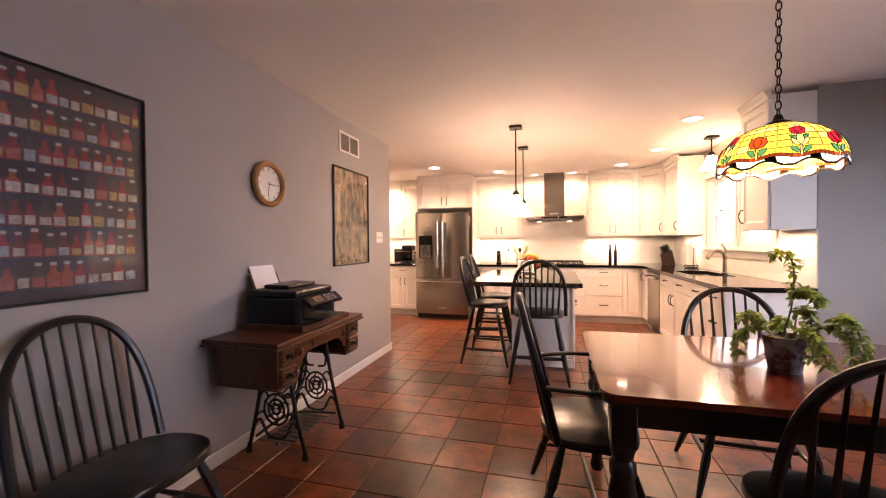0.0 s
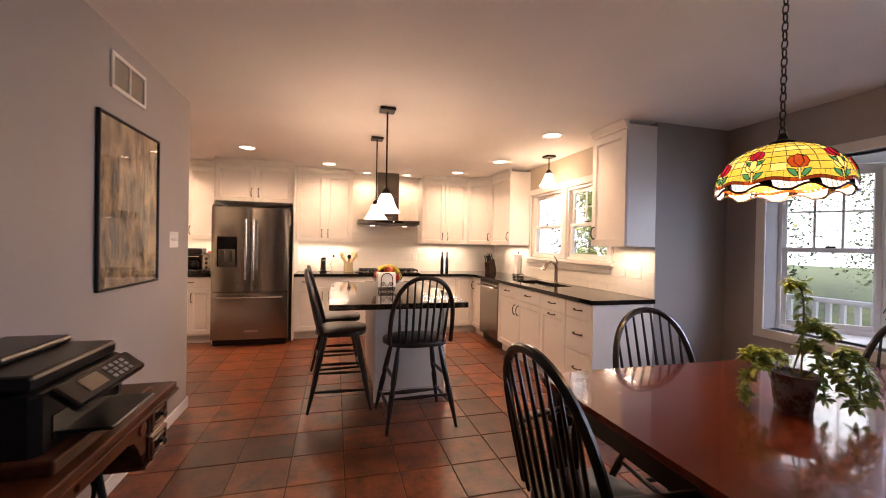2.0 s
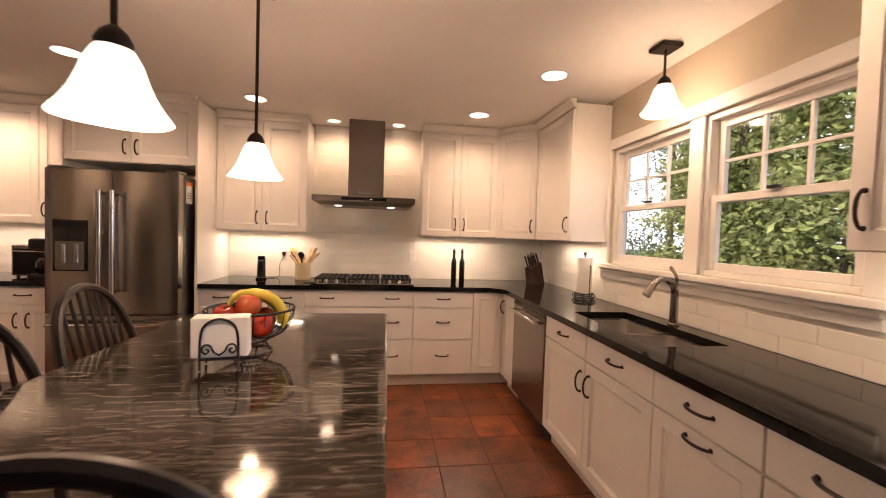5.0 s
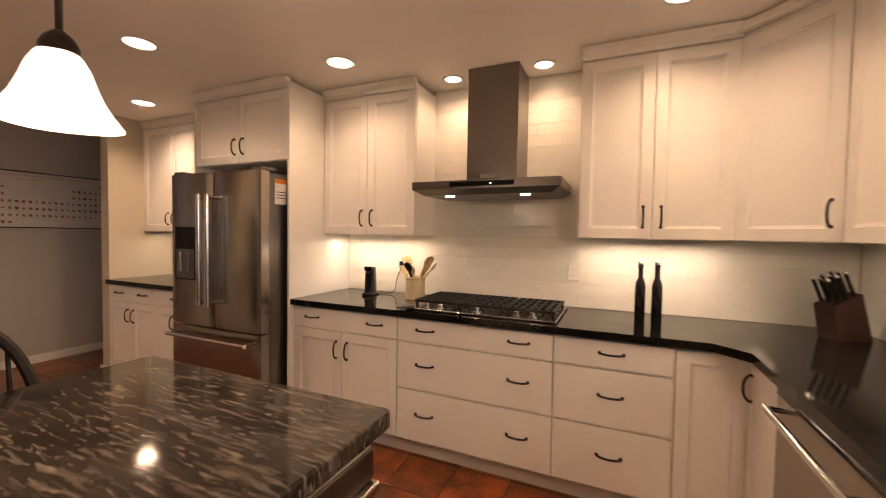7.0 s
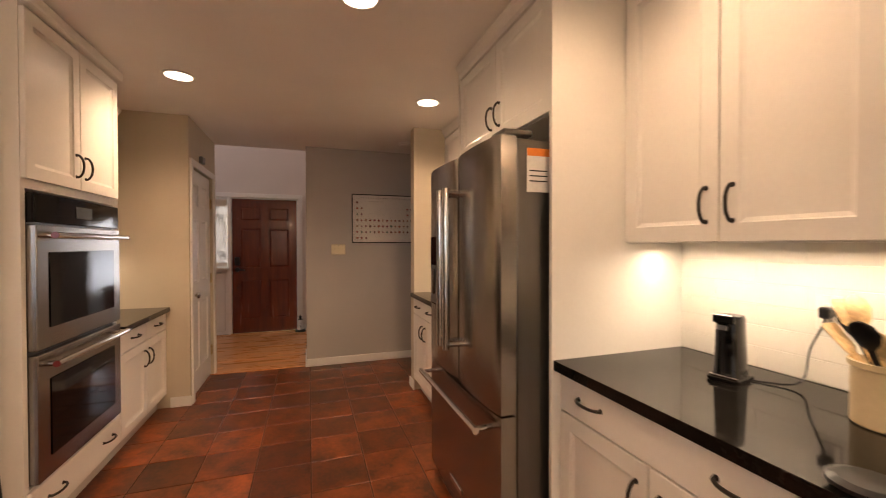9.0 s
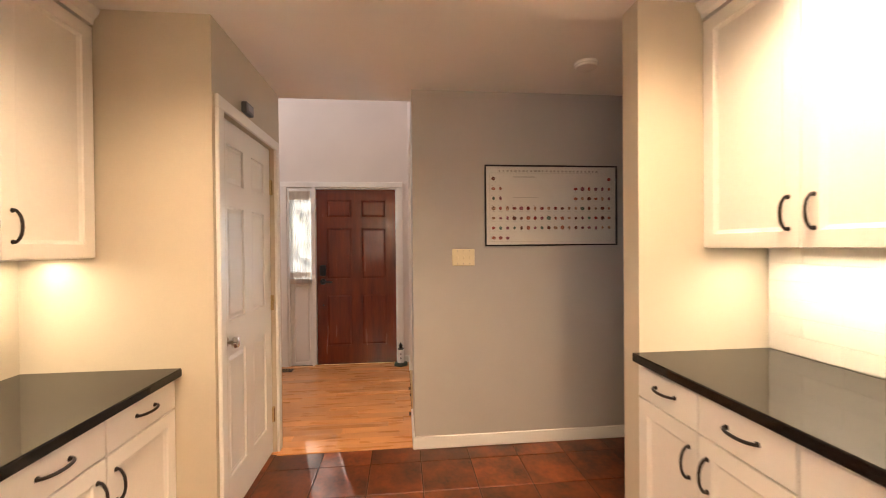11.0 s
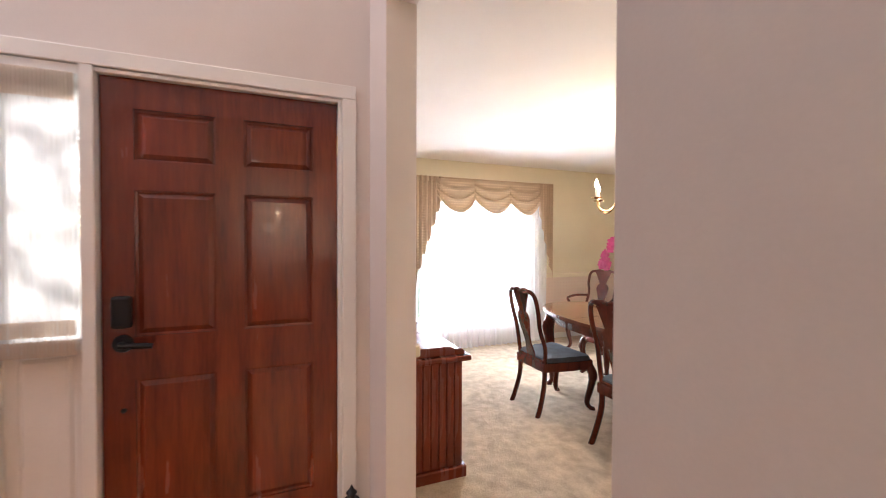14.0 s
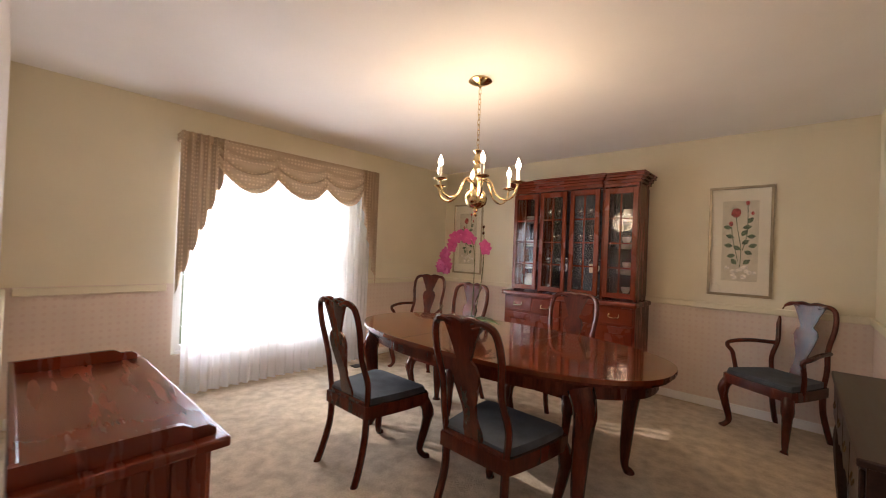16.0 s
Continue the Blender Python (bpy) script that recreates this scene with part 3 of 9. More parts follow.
def veined(name):
    """Dark brown granite: cloudy ground, crossed by drawn-out pale streaks of two sizes."""
    m = mat(name, (0.034, 0.026, 0.020), 0.08, vary=0.3, scale=6, fine=40, bump=0.01, spec=0.34, second=(0.005, 0.004, 0.0035))
    n, l = m.node_tree.nodes, m.node_tree.links
    tc = n.new("ShaderNodeTexCoord")
    out = n["Principled BSDF"].inputs["Base Color"].links[0].from_socket
    for scale, low, high, pale, turn in ((5.0, 0.48, 0.76, (0.050, 0.038, 0.030), 26), (11.0, 0.54, 0.76, (0.125, 0.105, 0.088), 34), (28.0, 0.54, 0.72, (0.17, 0.148, 0.126), 29)):
        mp, no, rg, mx = n.new("ShaderNodeMapping"), n.new("ShaderNodeTexNoise"), n.new("ShaderNodeMapRange"), n.new("ShaderNodeMix")
        mp.inputs["Rotation"].default_value = (0, 0, radians(turn))
        mp.inputs["Scale"].default_value = (0.5, 3.6, 1.0)
        no.inputs["Scale"].default_value, no.inputs["Detail"].default_value, no.inputs["Distortion"].default_value = scale, 8, 0.7
        rg.inputs["From Min"].default_value, rg.inputs["From Max"].default_value = low, high
        mx.data_type = "RGBA"
        mx.inputs["B"].default_value = (*pale, 1)
        l.new(tc.outputs["Object"], mp.inputs[0])
        l.new(mp.outputs[0], no.inputs[0])
        l.new(no.outputs["Fac"], rg.inputs["Value"])
        l.new(rg.outputs[0], mx.inputs["Factor"])
        l.new(out, mx.inputs["A"])
        out = mx.outputs["Result"]
    l.new(out, n["Principled BSDF"].inputs["Base Color"])
    return m


M["marble"] = veined("dark_veined_granite")
isl = thing("kitchen_island", pose(0, 0, 0), "white painted kitchen island with a dark veined granite top", "kitchen island")
part("body", nbox(0.80, 1.40, 4.80, 5.93, 0.10, 0.868), M["cab"], isl)
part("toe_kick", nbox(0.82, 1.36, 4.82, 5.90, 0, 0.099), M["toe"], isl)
_o = []
for cx, cy, a0 in ((1.43, 4.33, -90), (1.43, 5.97, 0), (0.45, 5.97, 90), (0.45, 4.33, 180)):
    for k in range(5):
        a = radians(a0 + 22.5 * k)
        _o.append((cx + 0.03 * math.cos(a), cy + 0.03 * math.sin(a)))
part("countertop", slab(bmesh.new(), _o, 0.868, 0.908, bevel=0.006), M["marble"], isl, "polished dark brown granite with pale veins")
for x in (0.80, 1.40):
    part("corner_post", nbox(x - 0.012, x + 0.012, 4.784, 4.812, 0.0, 0.866, 0.003), M["cab"], isl)
part("baseboard", nbox(0.815, 1.385, 4.786, 4.80, 0.0, 0.09, 0.003), M["cab"], isl)
_ic = part("drawer", panel_front(0.52, 0.15, False), M["cab"], isl)
_ic.matrix_local = pose(1.42, 4.82, 0.70, 0, 0, 90)
add_pull(_ic, 0.26, 0.085)
_id = part("door", panel_front(0.52, 0.57, True), M["cab"], isl)
_id.matrix_local = pose(1.42, 4.82, 0.12, 0, 0, 90)
add_pull(_id, 0.26, 0.52)
mw = thing("microwave_drawer", pose(1.402, 5.35, 0, 0, 0, 90), "stainless steel microwave drawer in the island", "microwave")
part("body", nbox(0, 0.575, -0.04, -0.003, 0.43, 0.845, 0.004), M["steel"], mw)
part("window", nbox(0.06, 0.515, -0.044, -0.0405, 0.49, 0.68, 0.0015), M["black_glass"], mw, "black glass window")
part("control_panel", nbox(0.0, 0.575, -0.046, -0.0405, 0.765, 0.84, 0.002), M["steel_dark"], mw)
part("handle", nbox(0.0, 0.575, -0.065, -0.0405, 0.735, 0.76, 0.005, 2), M["steel"], mw)
_ie = part("drawer", panel_front(0.575, 0.29, False), M["cab"], isl)
_ie.matrix_local = pose(1.42, 5.35, 0.12, 0, 0, 90)
add_pull(_ie, 0.29, 0.2)

# refrigerator
fr = thing("refrigerator", pose(-1.04, 6.955, 0), "stainless steel french-door refrigerator with an ice dispenser", "refrigerator")
part("body", nbox(0.004, 0.908, 0.09, 0.80, 0.03, 1.765, 0.004), M["steel_dark"], fr)


def bulged(x0, x1, z0, z1):
    """A door whose front curves outwards a little."""
    o = [(x0, 0.085), (x0, 0.02)]
    o += [(x0 + (x1 - x0) * t, 0.02 - 0.02 * math.sin(math.pi * t) ** 0.6) for t in (0.04, 0.12, 0.25, 0.4, 0.5, 0.6, 0.75, 0.88, 0.96)]
    o += [(x1, 0.02), (x1, 0.085)]
    return slab(bmesh.new(), o, z0, z1, bevel=0.004)


dl = part("door", bulged(0.004, 0.452, 0.70, 1.775), M["steel"], fr, smooth=True)
dr = part("door", bulged(0.458, 0.908, 0.70, 1.775), M["steel"], fr, smooth=True)
df = part("freezer_drawer", bulged(0.004, 0.908, 0.09, 0.69), M["steel"], fr, smooth=True)
for d, x in ((dl, 0.412), (dr, 0.498)):
    _bm = bmesh.new()
    rod(_bm, (x, -0.06, 0.86), (x, -0.06, 1.62), 0.018, seg=14)
    for z in (0.88, 1.60):
        rod(_bm, (x, 0.01, z), (x, -0.06, z), 0.012, seg=10)
    part("handle", _bm, M["chrome"], d, "steel bar handle", True)
_bm = bmesh.new()
rod(_bm, (0.06, -0.06, 0.63), (0.85, -0.06, 0.63), 0.014, seg=14)
for x in (0.08, 0.83):
    rod(_bm, (x, 0.01, 0.63), (x, -0.06, 0.63), 0.012, seg=10)
part("handle", _bm, M["chrome"], df, "steel bar handle", True)
ds = part("dispenser", nbox(0.07, 0.30, -0.004, 0.012, 1.02, 1.40, 0.003), M["black_glass"], dl, "black ice and water dispenser")
part("recess", nbox(0.09, 0.28, -0.007, -0.0045, 1.03, 1.24), M["steel_dark"], ds)
for x in (0.135, 0.22):
    part("paddle", nbox(x, x + 0.03, -0.02, -0.0075, 1.08, 1.22, 0.004), M["steel"], ds)
part("badge", nbox(0.40, 0.55, -0.005, 0.001, 0.18, 0.205, 0.001), M["chrome"], df, "plain metal badge")
part("hinge_cover", nbox(0.80, 0.905, 0.03, 0.16, 1.776, 1.80, 0.006), M["steel_dark"], fr)
part("hinge_cover", nbox(0.008, 0.11, 0.03, 0.16, 1.776, 1.80, 0.006), M["steel_dark"], fr)
part("toe_grille", nbox(0.02, 0.89, 0.06, 0.09, 0.01, 0.085), M["black"], fr)
_st = part("sticker", nbox(0.9085, 0.9105, 0.13, 0.23, 1.56, 1.73), mat("white_paper_label", (0.75, 0.73, 0.70), 0.6), fr, "white paper label with an orange top")
part("sticker_band", nbox(0.9106, 0.9112, 0.13, 0.23, 1.70, 1.73), mat("orange_label_ink", (0.75, 0.22, 0.03), 0.6), _st)
for z in (1.60, 1.62, 1.64):
    part("text_bar", nbox(0.9106, 0.9112, 0.14, 0.22, z, z + 0.005), M["black"], _st)

# range hood
hd = thing("range_hood", pose(1.237, 7.83, 0), "stainless steel chimney range hood with a flat canopy", "range hood")
_bm = slab(bmesh.new(), [(-0.457, -0.50), (0.457, -0.50), (0.457, -0.004), (-0.457, -0.004)], 1.65, 1.70, bevel=0.004)
part("canopy", _bm, M["hood_steel"], hd)
_bm = bmesh.new()
_v = [_bm.verts.new(p) for p in ((-0.455, -0.498, 1.649), (0.455, -0.498, 1.649), (0.455, -0.006, 1.649), (-0.455, -0.006, 1.649), (-0.40, -0.44, 1.618), (0.40, -0.44, 1.618), (0.40, -0.03, 1.618), (-0.40, -0.03, 1.618))]
for q in ((0, 1, 5, 4), (1, 2, 6, 5), (2, 3, 7, 6), (3, 0, 4, 7), (4, 5, 6, 7), (3, 2, 1, 0)):
    _bm.faces.new([_v[i] for i in q])
part("underside", _bm, M["steel_dark"], hd)
for x in (-0.24, 0.24):
    _bm = bmesh.new()
    rod(_bm, (x, -0.39, 1.617), (x, -0.39, 1.611), 0.03, seg=16)
    part("lamp_lens", _bm, M["can_glow"], hd)
part("control_strip", nbox(-0.2, 0.2, -0.5035, -0.5005, 1.662, 1.69, 0.001), M["black_glass"], hd, "black touch control strip")
part("status_light", nbox(0.055, 0.065, -0.5045, -0.5036, 1.672, 1.68), M["can_glow"], hd)
part("chimney", nbox(-0.165, 0.165, -0.30, -0.004, 1.70, 2.438, 0.003), M["hood_steel"], hd)
part("badge", nbox(-0.07, 0.07, -0.306, -0.3005, 1.735, 1.765, 0.001), M["chrome"], hd, "plain metal badge")

# ---- trim, doors and windows ----


def casing(name, u0, u1, z0, z1, at, axis, face, w=0.07, t=0.018, sill=False, label="white painted casing"):
    """A frame of boards round an opening, on the wall face 'at', standing off by t in the direction 'face'."""
    bm = bmesh.new()
    a, b = (at, at + face * t) if face > 0 else (at + face * t, at)

    def put(p, q, r, s):
        if axis == "y":
            box(bm, a, b, p, q, r, s, 0.004)
        else:
            box(bm, p, q, a, b, r, s, 0.004)
    put(u0 - w, u0, z0, z1)
    put(u1, u1 + w, z0, z1)
    put(u0 - w, u1 + w, z1, z1 + w)
    if sill:
        put(u0 - w, u1 + w, z0 - w, z0)
    return struct(name, bm, M["trim"], label, "trim")


def baseboard(x0, y0, x1, y1, out, h=0.085, t=0.014):
    """A skirting board along a wall from one point to the other; out is the side on which the room lies."""
    bm = bmesh.new()
    if x0 == x1:
        a, b = sorted((x0, x0 + out * t))
        box(bm, a, b, min(y0, y1), max(y0, y1), 0.0, h, 0.004)
    else:
        a, b = sorted((y0, y0 + out * t))
        box(bm, min(x0, x1), max(x0, x1), a, b, 0.0, h, 0.004)
    return struct("baseboard", bm, M["trim"], "white painted baseboard", "baseboard")


for _q in [(-0.68, -1.6, -0.68, 5.03, 1), (-0.90, 5.03, -0.667, 5.03, 1), (-0.66, -1.6, 3.90, -1.6, 1), (3.92, -1.58, 3.92, 4.235, -1), (3.146, 4.25, 3.905, 4.25, -1), (-2.62, 5.185, -2.62, 5.344, 1), (-3.41, 6.242, -3.41, 9.98, 1),
           (-3.88, 6.255, -3.397, 6.255, -1), (-2.50, 7.21, -2.336, 7.21, -1), (-2.47, 7.225, -2.47, 9.98, -1), (-5.44, 2.62, -5.44, 4.78, 1), (-5.44, 6.19, -5.44, 6.24, 1), (-5.42, 6.255, -5.087, 6.255, -1),
           (-5.10, 6.255, -5.10, 6.385, 1), (-3.60, 2.62, -3.60, 5.20, -1), (-8.18, 10.70, -3.95, 10.70, -1), (-3.93, 6.43, -3.93, 10.68, -1), (-8.20, 6.43, -8.20, 10.68, 1), (-8.18, 6.385, -5.12, 6.385, 1)]:
    baseboard(*_q)

# kitchen double window in the right wall
WX0, WX1 = 4.86, 6.50
casing("trim_kitchen_window", WX0, WX1, 1.20, 2.06, 3.13, "y", -1, 0.075, 0.02, label="white painted kitchen window casing")
_b = bmesh.new()
box(_b, 3.075, 3.13, 4.76, 6.60, 1.165, 1.20, 0.006, 2)
box(_b, 3.11, 3.13, 4.79, 6.57, 1.085, 1.163, 0.006)
box(_b, 3.10, 3.13, 4.79, 6.57, 1.13, 1.16, 0.008)
struct("trim_window_stool", _b, M["trim"], "white painted window stool and apron", "sill")
_b = bmesh.new()
box(_b, 3.14, 3.26, 5.64, 5.72, 1.20, 2.06)
box(_b, 3.125, 3.14, 5.63, 5.73, 1.20, 2.06, 0.004)
struct("trim_window_mullion", _b, M["trim"], "white window mullion", "trim")


def sash_window(name, m, w, h, mid, grid, label, depth=0.09):
    """A double-hung window: x across, z up, room side towards -y."""
    wdw = tagged(thing(name, m, label, "window"), kind="structure")
    bm = bmesh.new()
    for a, b, c, d in ((0, 0.03, 0, h), (w - 0.03, w, 0, h), (0.03, w - 0.03, 0, 0.03), (0.03, w - 0.03, h - 0.03, h)):
        box(bm, a, b, 0.0, depth, c, d, 0.003)
    part("frame", bm, M["trim"], wdw)
    for nm, z0, z1, y in (("lower_sash", 0.03, mid + 0.02, 0.02), ("upper_sash", mid - 0.02, h - 0.03, 0.052)):
        bm = bmesh.new()
        for a, b, c, d in ((0.032, 0.072, z0, z1), (w - 0.072, w - 0.032, z0, z1), (0.072, w - 0.072, z0, z0 + 0.042), (0.072, w - 0.072, z1 - 0.04, z1)):
            box(bm, a, b, y, y + 0.03, c, d, 0.003)
        s = part(nm, bm, M["trim"], wdw)
        if nm == "upper_sash" and grid:
            cols, rows = grid
            for i in range(1, cols):
                x = 0.072 + (w - 0.144) * i / cols
                part("muntin", nbox(x - 0.008, x + 0.008, y + 0.006, y + 0.024, z0 + 0.042, z1 - 0.04), M["trim"], s)
            for i in range(1, rows):
                z = z0 + 0.042 + (z1 - z0 - 0.082) * i / rows
                part("muntin", nbox(0.072, w - 0.072, y + 0.008, y + 0.022, z - 0.008, z + 0.008), M["trim"], s)
        g = part("pane", nbox(0.07, w - 0.07, y + 0.013, y + 0.017, z0 + 0.04, z1 - 0.038), M["glass"], s)
        g.visible_shadow = False
    bm = nbox(w / 2 - 0.03, w / 2 + 0.03, 0.0, 0.02, mid + 0.02, mid + 0.035, 0.003)
    part("latch", bm, M["bronze"], wdw)
    return wdw


sash_window("window_1", pose(3.15, 6.50, 1.20, 0, 0, -90), 0.78, 0.86, 0.41, (3, 2), "white double-hung window with gridded upper sash above the sink")
sash_window("window_2", pose(3.15, 5.64, 1.20, 0, 0, -90), 0.78, 0.86, 0.41, (3, 2), "white double-hung window with gridded upper sash above the sink")

# bay window of the breakfast corner
casing("trim_bay_opening", 1.05, 3.90, 0.70, 2.04, 3.92, "y", -1, 0.075, 0.02, sill=True, label="white painted casing round the bay window")
_out = [(3.94, 3.90), (4.05, 3.90), (4.52, 3.43), (4.52, 1.52), (4.05, 1.05), (3.94, 1.05)]
struct("trim_bay_seat", slab(bmesh.new(), _out, 0.66, 0.70, bevel=0.004), M["trim"], "white painted bay window seat board", "sill")
struct("ceiling_bay", slab(bmesh.new(), _out, 2.04, 2.10), M["trim"], "white bay window soffit", "ceiling")
_out2 = [(4.05, 3.95), (4.60, 3.45), (4.60, 1.50), (4.05, 1.0)]
struct("wall_bay_lower", slab(bmesh.new(), _out2, 0.0, 0.655), M["wall_white"], "white wall below the bay window", "wall")
struct("roof_bay", slab(bmesh.new(), _out2, 2.105, 2.5), M["wall_white"], "bay window roof", "roof")
_L = math.hypot(0.47, 0.47)
sash_window("window_3", pose(4.05, 3.90, 0.70, 0, 0, -45), _L, 1.34, 0.66, (3, 2), "white double-hung bay window with gridded upper sash")
sash_window("window_4", pose(4.52, 3.43, 0.70, 0, 0, -90), 0.955, 1.34, 0.66, (4, 2), "white double-hung bay window with gridded upper sash")
sash_window("window_5", pose(4.52, 2.475, 0.70, 0, 0, -90), 0.955, 1.34, 0.66, (4, 2), "white double-hung bay window with gridded upper sash")
sash_window("window_6", pose(4.52, 1.52, 0.70, 0, 0, -135), _L, 1.34, 0.66, (3, 2), "white double-hung bay window with gridded upper sash")

# dining room window behind the sheers
sash_window("window_7", pose(-8.22, 7.35, 0.35, 0, 0, 90), 0.80, 1.70, 0.85, None, "white double-hung dining room window behind sheer curtains")
sash_window("window_8", pose(-8.22, 8.15, 0.35, 0, 0, 90), 0.80, 1.70, 0.85, None, "white double-hung dining room window behind sheer curtains")


def six_panel_door(name, m, w, h, t, material, label, rows=((0.20, 0.27), (0.92, 0.68), (1.68, 0.24))):
    """A six-panel door: front towards -y."""
    d = tagged(thing(name, m, label, "door"), kind="structure")
    bm = bmesh.new()
    st = 0.11
    pw = (w - 3 * st) / 2
    cells = []
    for z, ph in rows:
        for i in range(2):
            cells.append((st + i * (pw + st), st + i * (pw + st) + pw, z, z + ph))
    us = sorted({0, w, *[c[0] for c in cells], *[c[1] for c in cells]})
    zs = sorted({0, h, *[c[2] for c in cells], *[c[3] for c in cells]})
    for a, b in zip(us, us[1:]):
        for e, f in zip(zs, zs[1:]):
            if not any(abs(c[0] - a) < 1e-6 and abs(c[2] - e) < 1e-6 for c in cells):
                box(bm, a, b, 0, t, e, f)
    bmesh.ops.remove_doubles(bm, verts=bm.verts, dist=1e-5)
    part("slab", bm, material, d)
    for a, b, e, f in cells:
        bm = nbox(a, b, 0.012, t - 0.012, e, f)
        for side in (-1, 1):
            fc = max((q for q in bm.faces if q.normal.y * side > 0.9), key=lambda q: q.calc_area())
            bmesh.ops.inset_region(bm, faces=[fc], thickness=0.014, depth=-0.002)
            bmesh.ops.inset_region(bm, faces=[fc], thickness=0.028, depth=0.009)
        part("panel", bm, material, d)
    return d


fd = six_panel_door("door_1", pose(-5.462, 5.185, 0.02, 0, 0, 90), 0.915, 2.03, 0.045, mat("red_brown_door_stain", (0.165, 0.023, 0.007), 0.26, vary=0.25, scale=3, fine=18, stretch=(5, 5, 0.5), bump=0.03, coat=0.35), "dark red-brown stained six-panel wooden front door, closed", ((0.20, 0.60), (0.98, 0.60), (1.70, 0.21)))
_bm = nbox(0.035, 0.105, -0.03, -0.001, 1.02, 1.15, 0.012, 2)
part("keypad_lock", _bm, M["black"], fd, "black keypad deadbolt")
_bm = bmesh.new()
rod(_bm, (0.07, -0.001, 0.955), (0.07, -0.016, 0.955), 0.036, 0.033, 20)
rod(_bm, (0.07, -0.016, 0.955), (0.07, -0.05, 0.955), 0.012, seg=12)
tube(_bm, curve_pts([(0.07, -0.05, 0.955), (0.11, -0.053, 0.955), (0.18, -0.05, 0.948)], 8), 0.011, 8)
part("lever_handle", _bm, M["black"], fd, "black lever handle", True)
_bm = bmesh.new()
rod(_bm, (0.07, -0.001, 0.68), (0.07, -0.005, 0.68), 0.01, seg=12)
part("plug", _bm, M["black"], fd)
for z in (0.25, 1.05, 1.78):
    part("hinge", nbox(0.912, 0.932, -0.012, 0.004, z, z + 0.10, 0.003), M["brass"], fd)
part("threshold", nbox(-0.02, 0.95, -0.06, 0.12, -0.019, -0.001, 0.004), M["brass"], fd)
casing("trim_front_door", 4.86, 6.12, 0, 2.07, -5.44, "y", 1, 0.065, 0.02, label="white painted entrance casing")
_b = bmesh.new()
box(_b, -5.56, -5.42, 5.135, 5.18, 0, 2.07, 0.003)
box(_b, -5.56, -5.43, 4.862, 4.885, 0, 2.066, 0.003)
box(_b, -5.56, -5.43, 6.102, 6.118, 0, 2.066)
box(_b, -5.56, -5.43, 4.885, 5.135, 0.98, 1.02, 0.003)
box(_b, -5.56, -5.43, 4.885, 5.135, 2.03, 2.066)
box(_b, -5.56, -5.43, 5.18, 6.102, 2.052, 2.066)
struct("trim_entrance_frame", _b, M["trim"], "white painted door and sidelight frame", "trim")
sl = tagged(thing("window_9", pose(-5.47, 4.885, 0, 0, 0, 90), "narrow sidelight with a gathered sheer curtain over a panel", "window"), kind="structure")
_g = part("pane", nbox(0.0, 0.25, 0.02, 0.025, 1.02, 2.03), M["glass"], sl)
_g.visible_shadow = False
_bm = nbox(0.0, 0.25, 0.0, 0.05, 0.0, 0.98)
_f = max((q for q in _bm.faces if q.normal.y < -0.9), key=lambda q: q.calc_area())
bmesh.ops.inset_region(_bm, faces=[_f], thickness=0.05)
bmesh.ops.inset_region(_bm, faces=[_f], thickness=0.012, depth=-0.006)
bmesh.ops.inset_region(_bm, faces=[_f], thickness=0.02, depth=0.008)
part("lower_panel", _bm, M["trim"], sl)

pd = six_panel_door("door_2", pose(-2.715, 5.305, 0.01, 0, 0, 180), 0.755, 2.02, 0.035, M["trim"], "white painted six-panel pantry door, closed", ((0.20, 0.62), (1.0, 0.58), (1.70, 0.20)))
_bm = bmesh.new()
rod(_bm, (0.065, 0.0, 0.90), (0.065, -0.008, 0.90), 0.03, 0.028, 18)
rod(_bm, (0.065, -0.008, 0.90), (0.065, -0.035, 0.90), 0.012, seg=12)
lathe(_bm, [(0.012, 0), (0.026, 0.008), (0.030, 0.020), (0.024, 0.032), (0.006, 0.037)], 16, pose(0.065, -0.032, 0.90, 90, 0, 0))
part("knob", _bm, M["chrome"], pd, "brushed metal door knob", True)
for z in (0.20, 0.95, 1.72):
    part("hinge", nbox(0.748, 0.772, -0.016, 0.003, z, z + 0.10, 0.003), M["brass"], pd)
casing("trim_pantry_door", -3.48, -2.705, 0, 2.035, 5.33, "x", 1, 0.06, 0.018, label="white painted pantry door casing")

# ---- breakfast corner ----


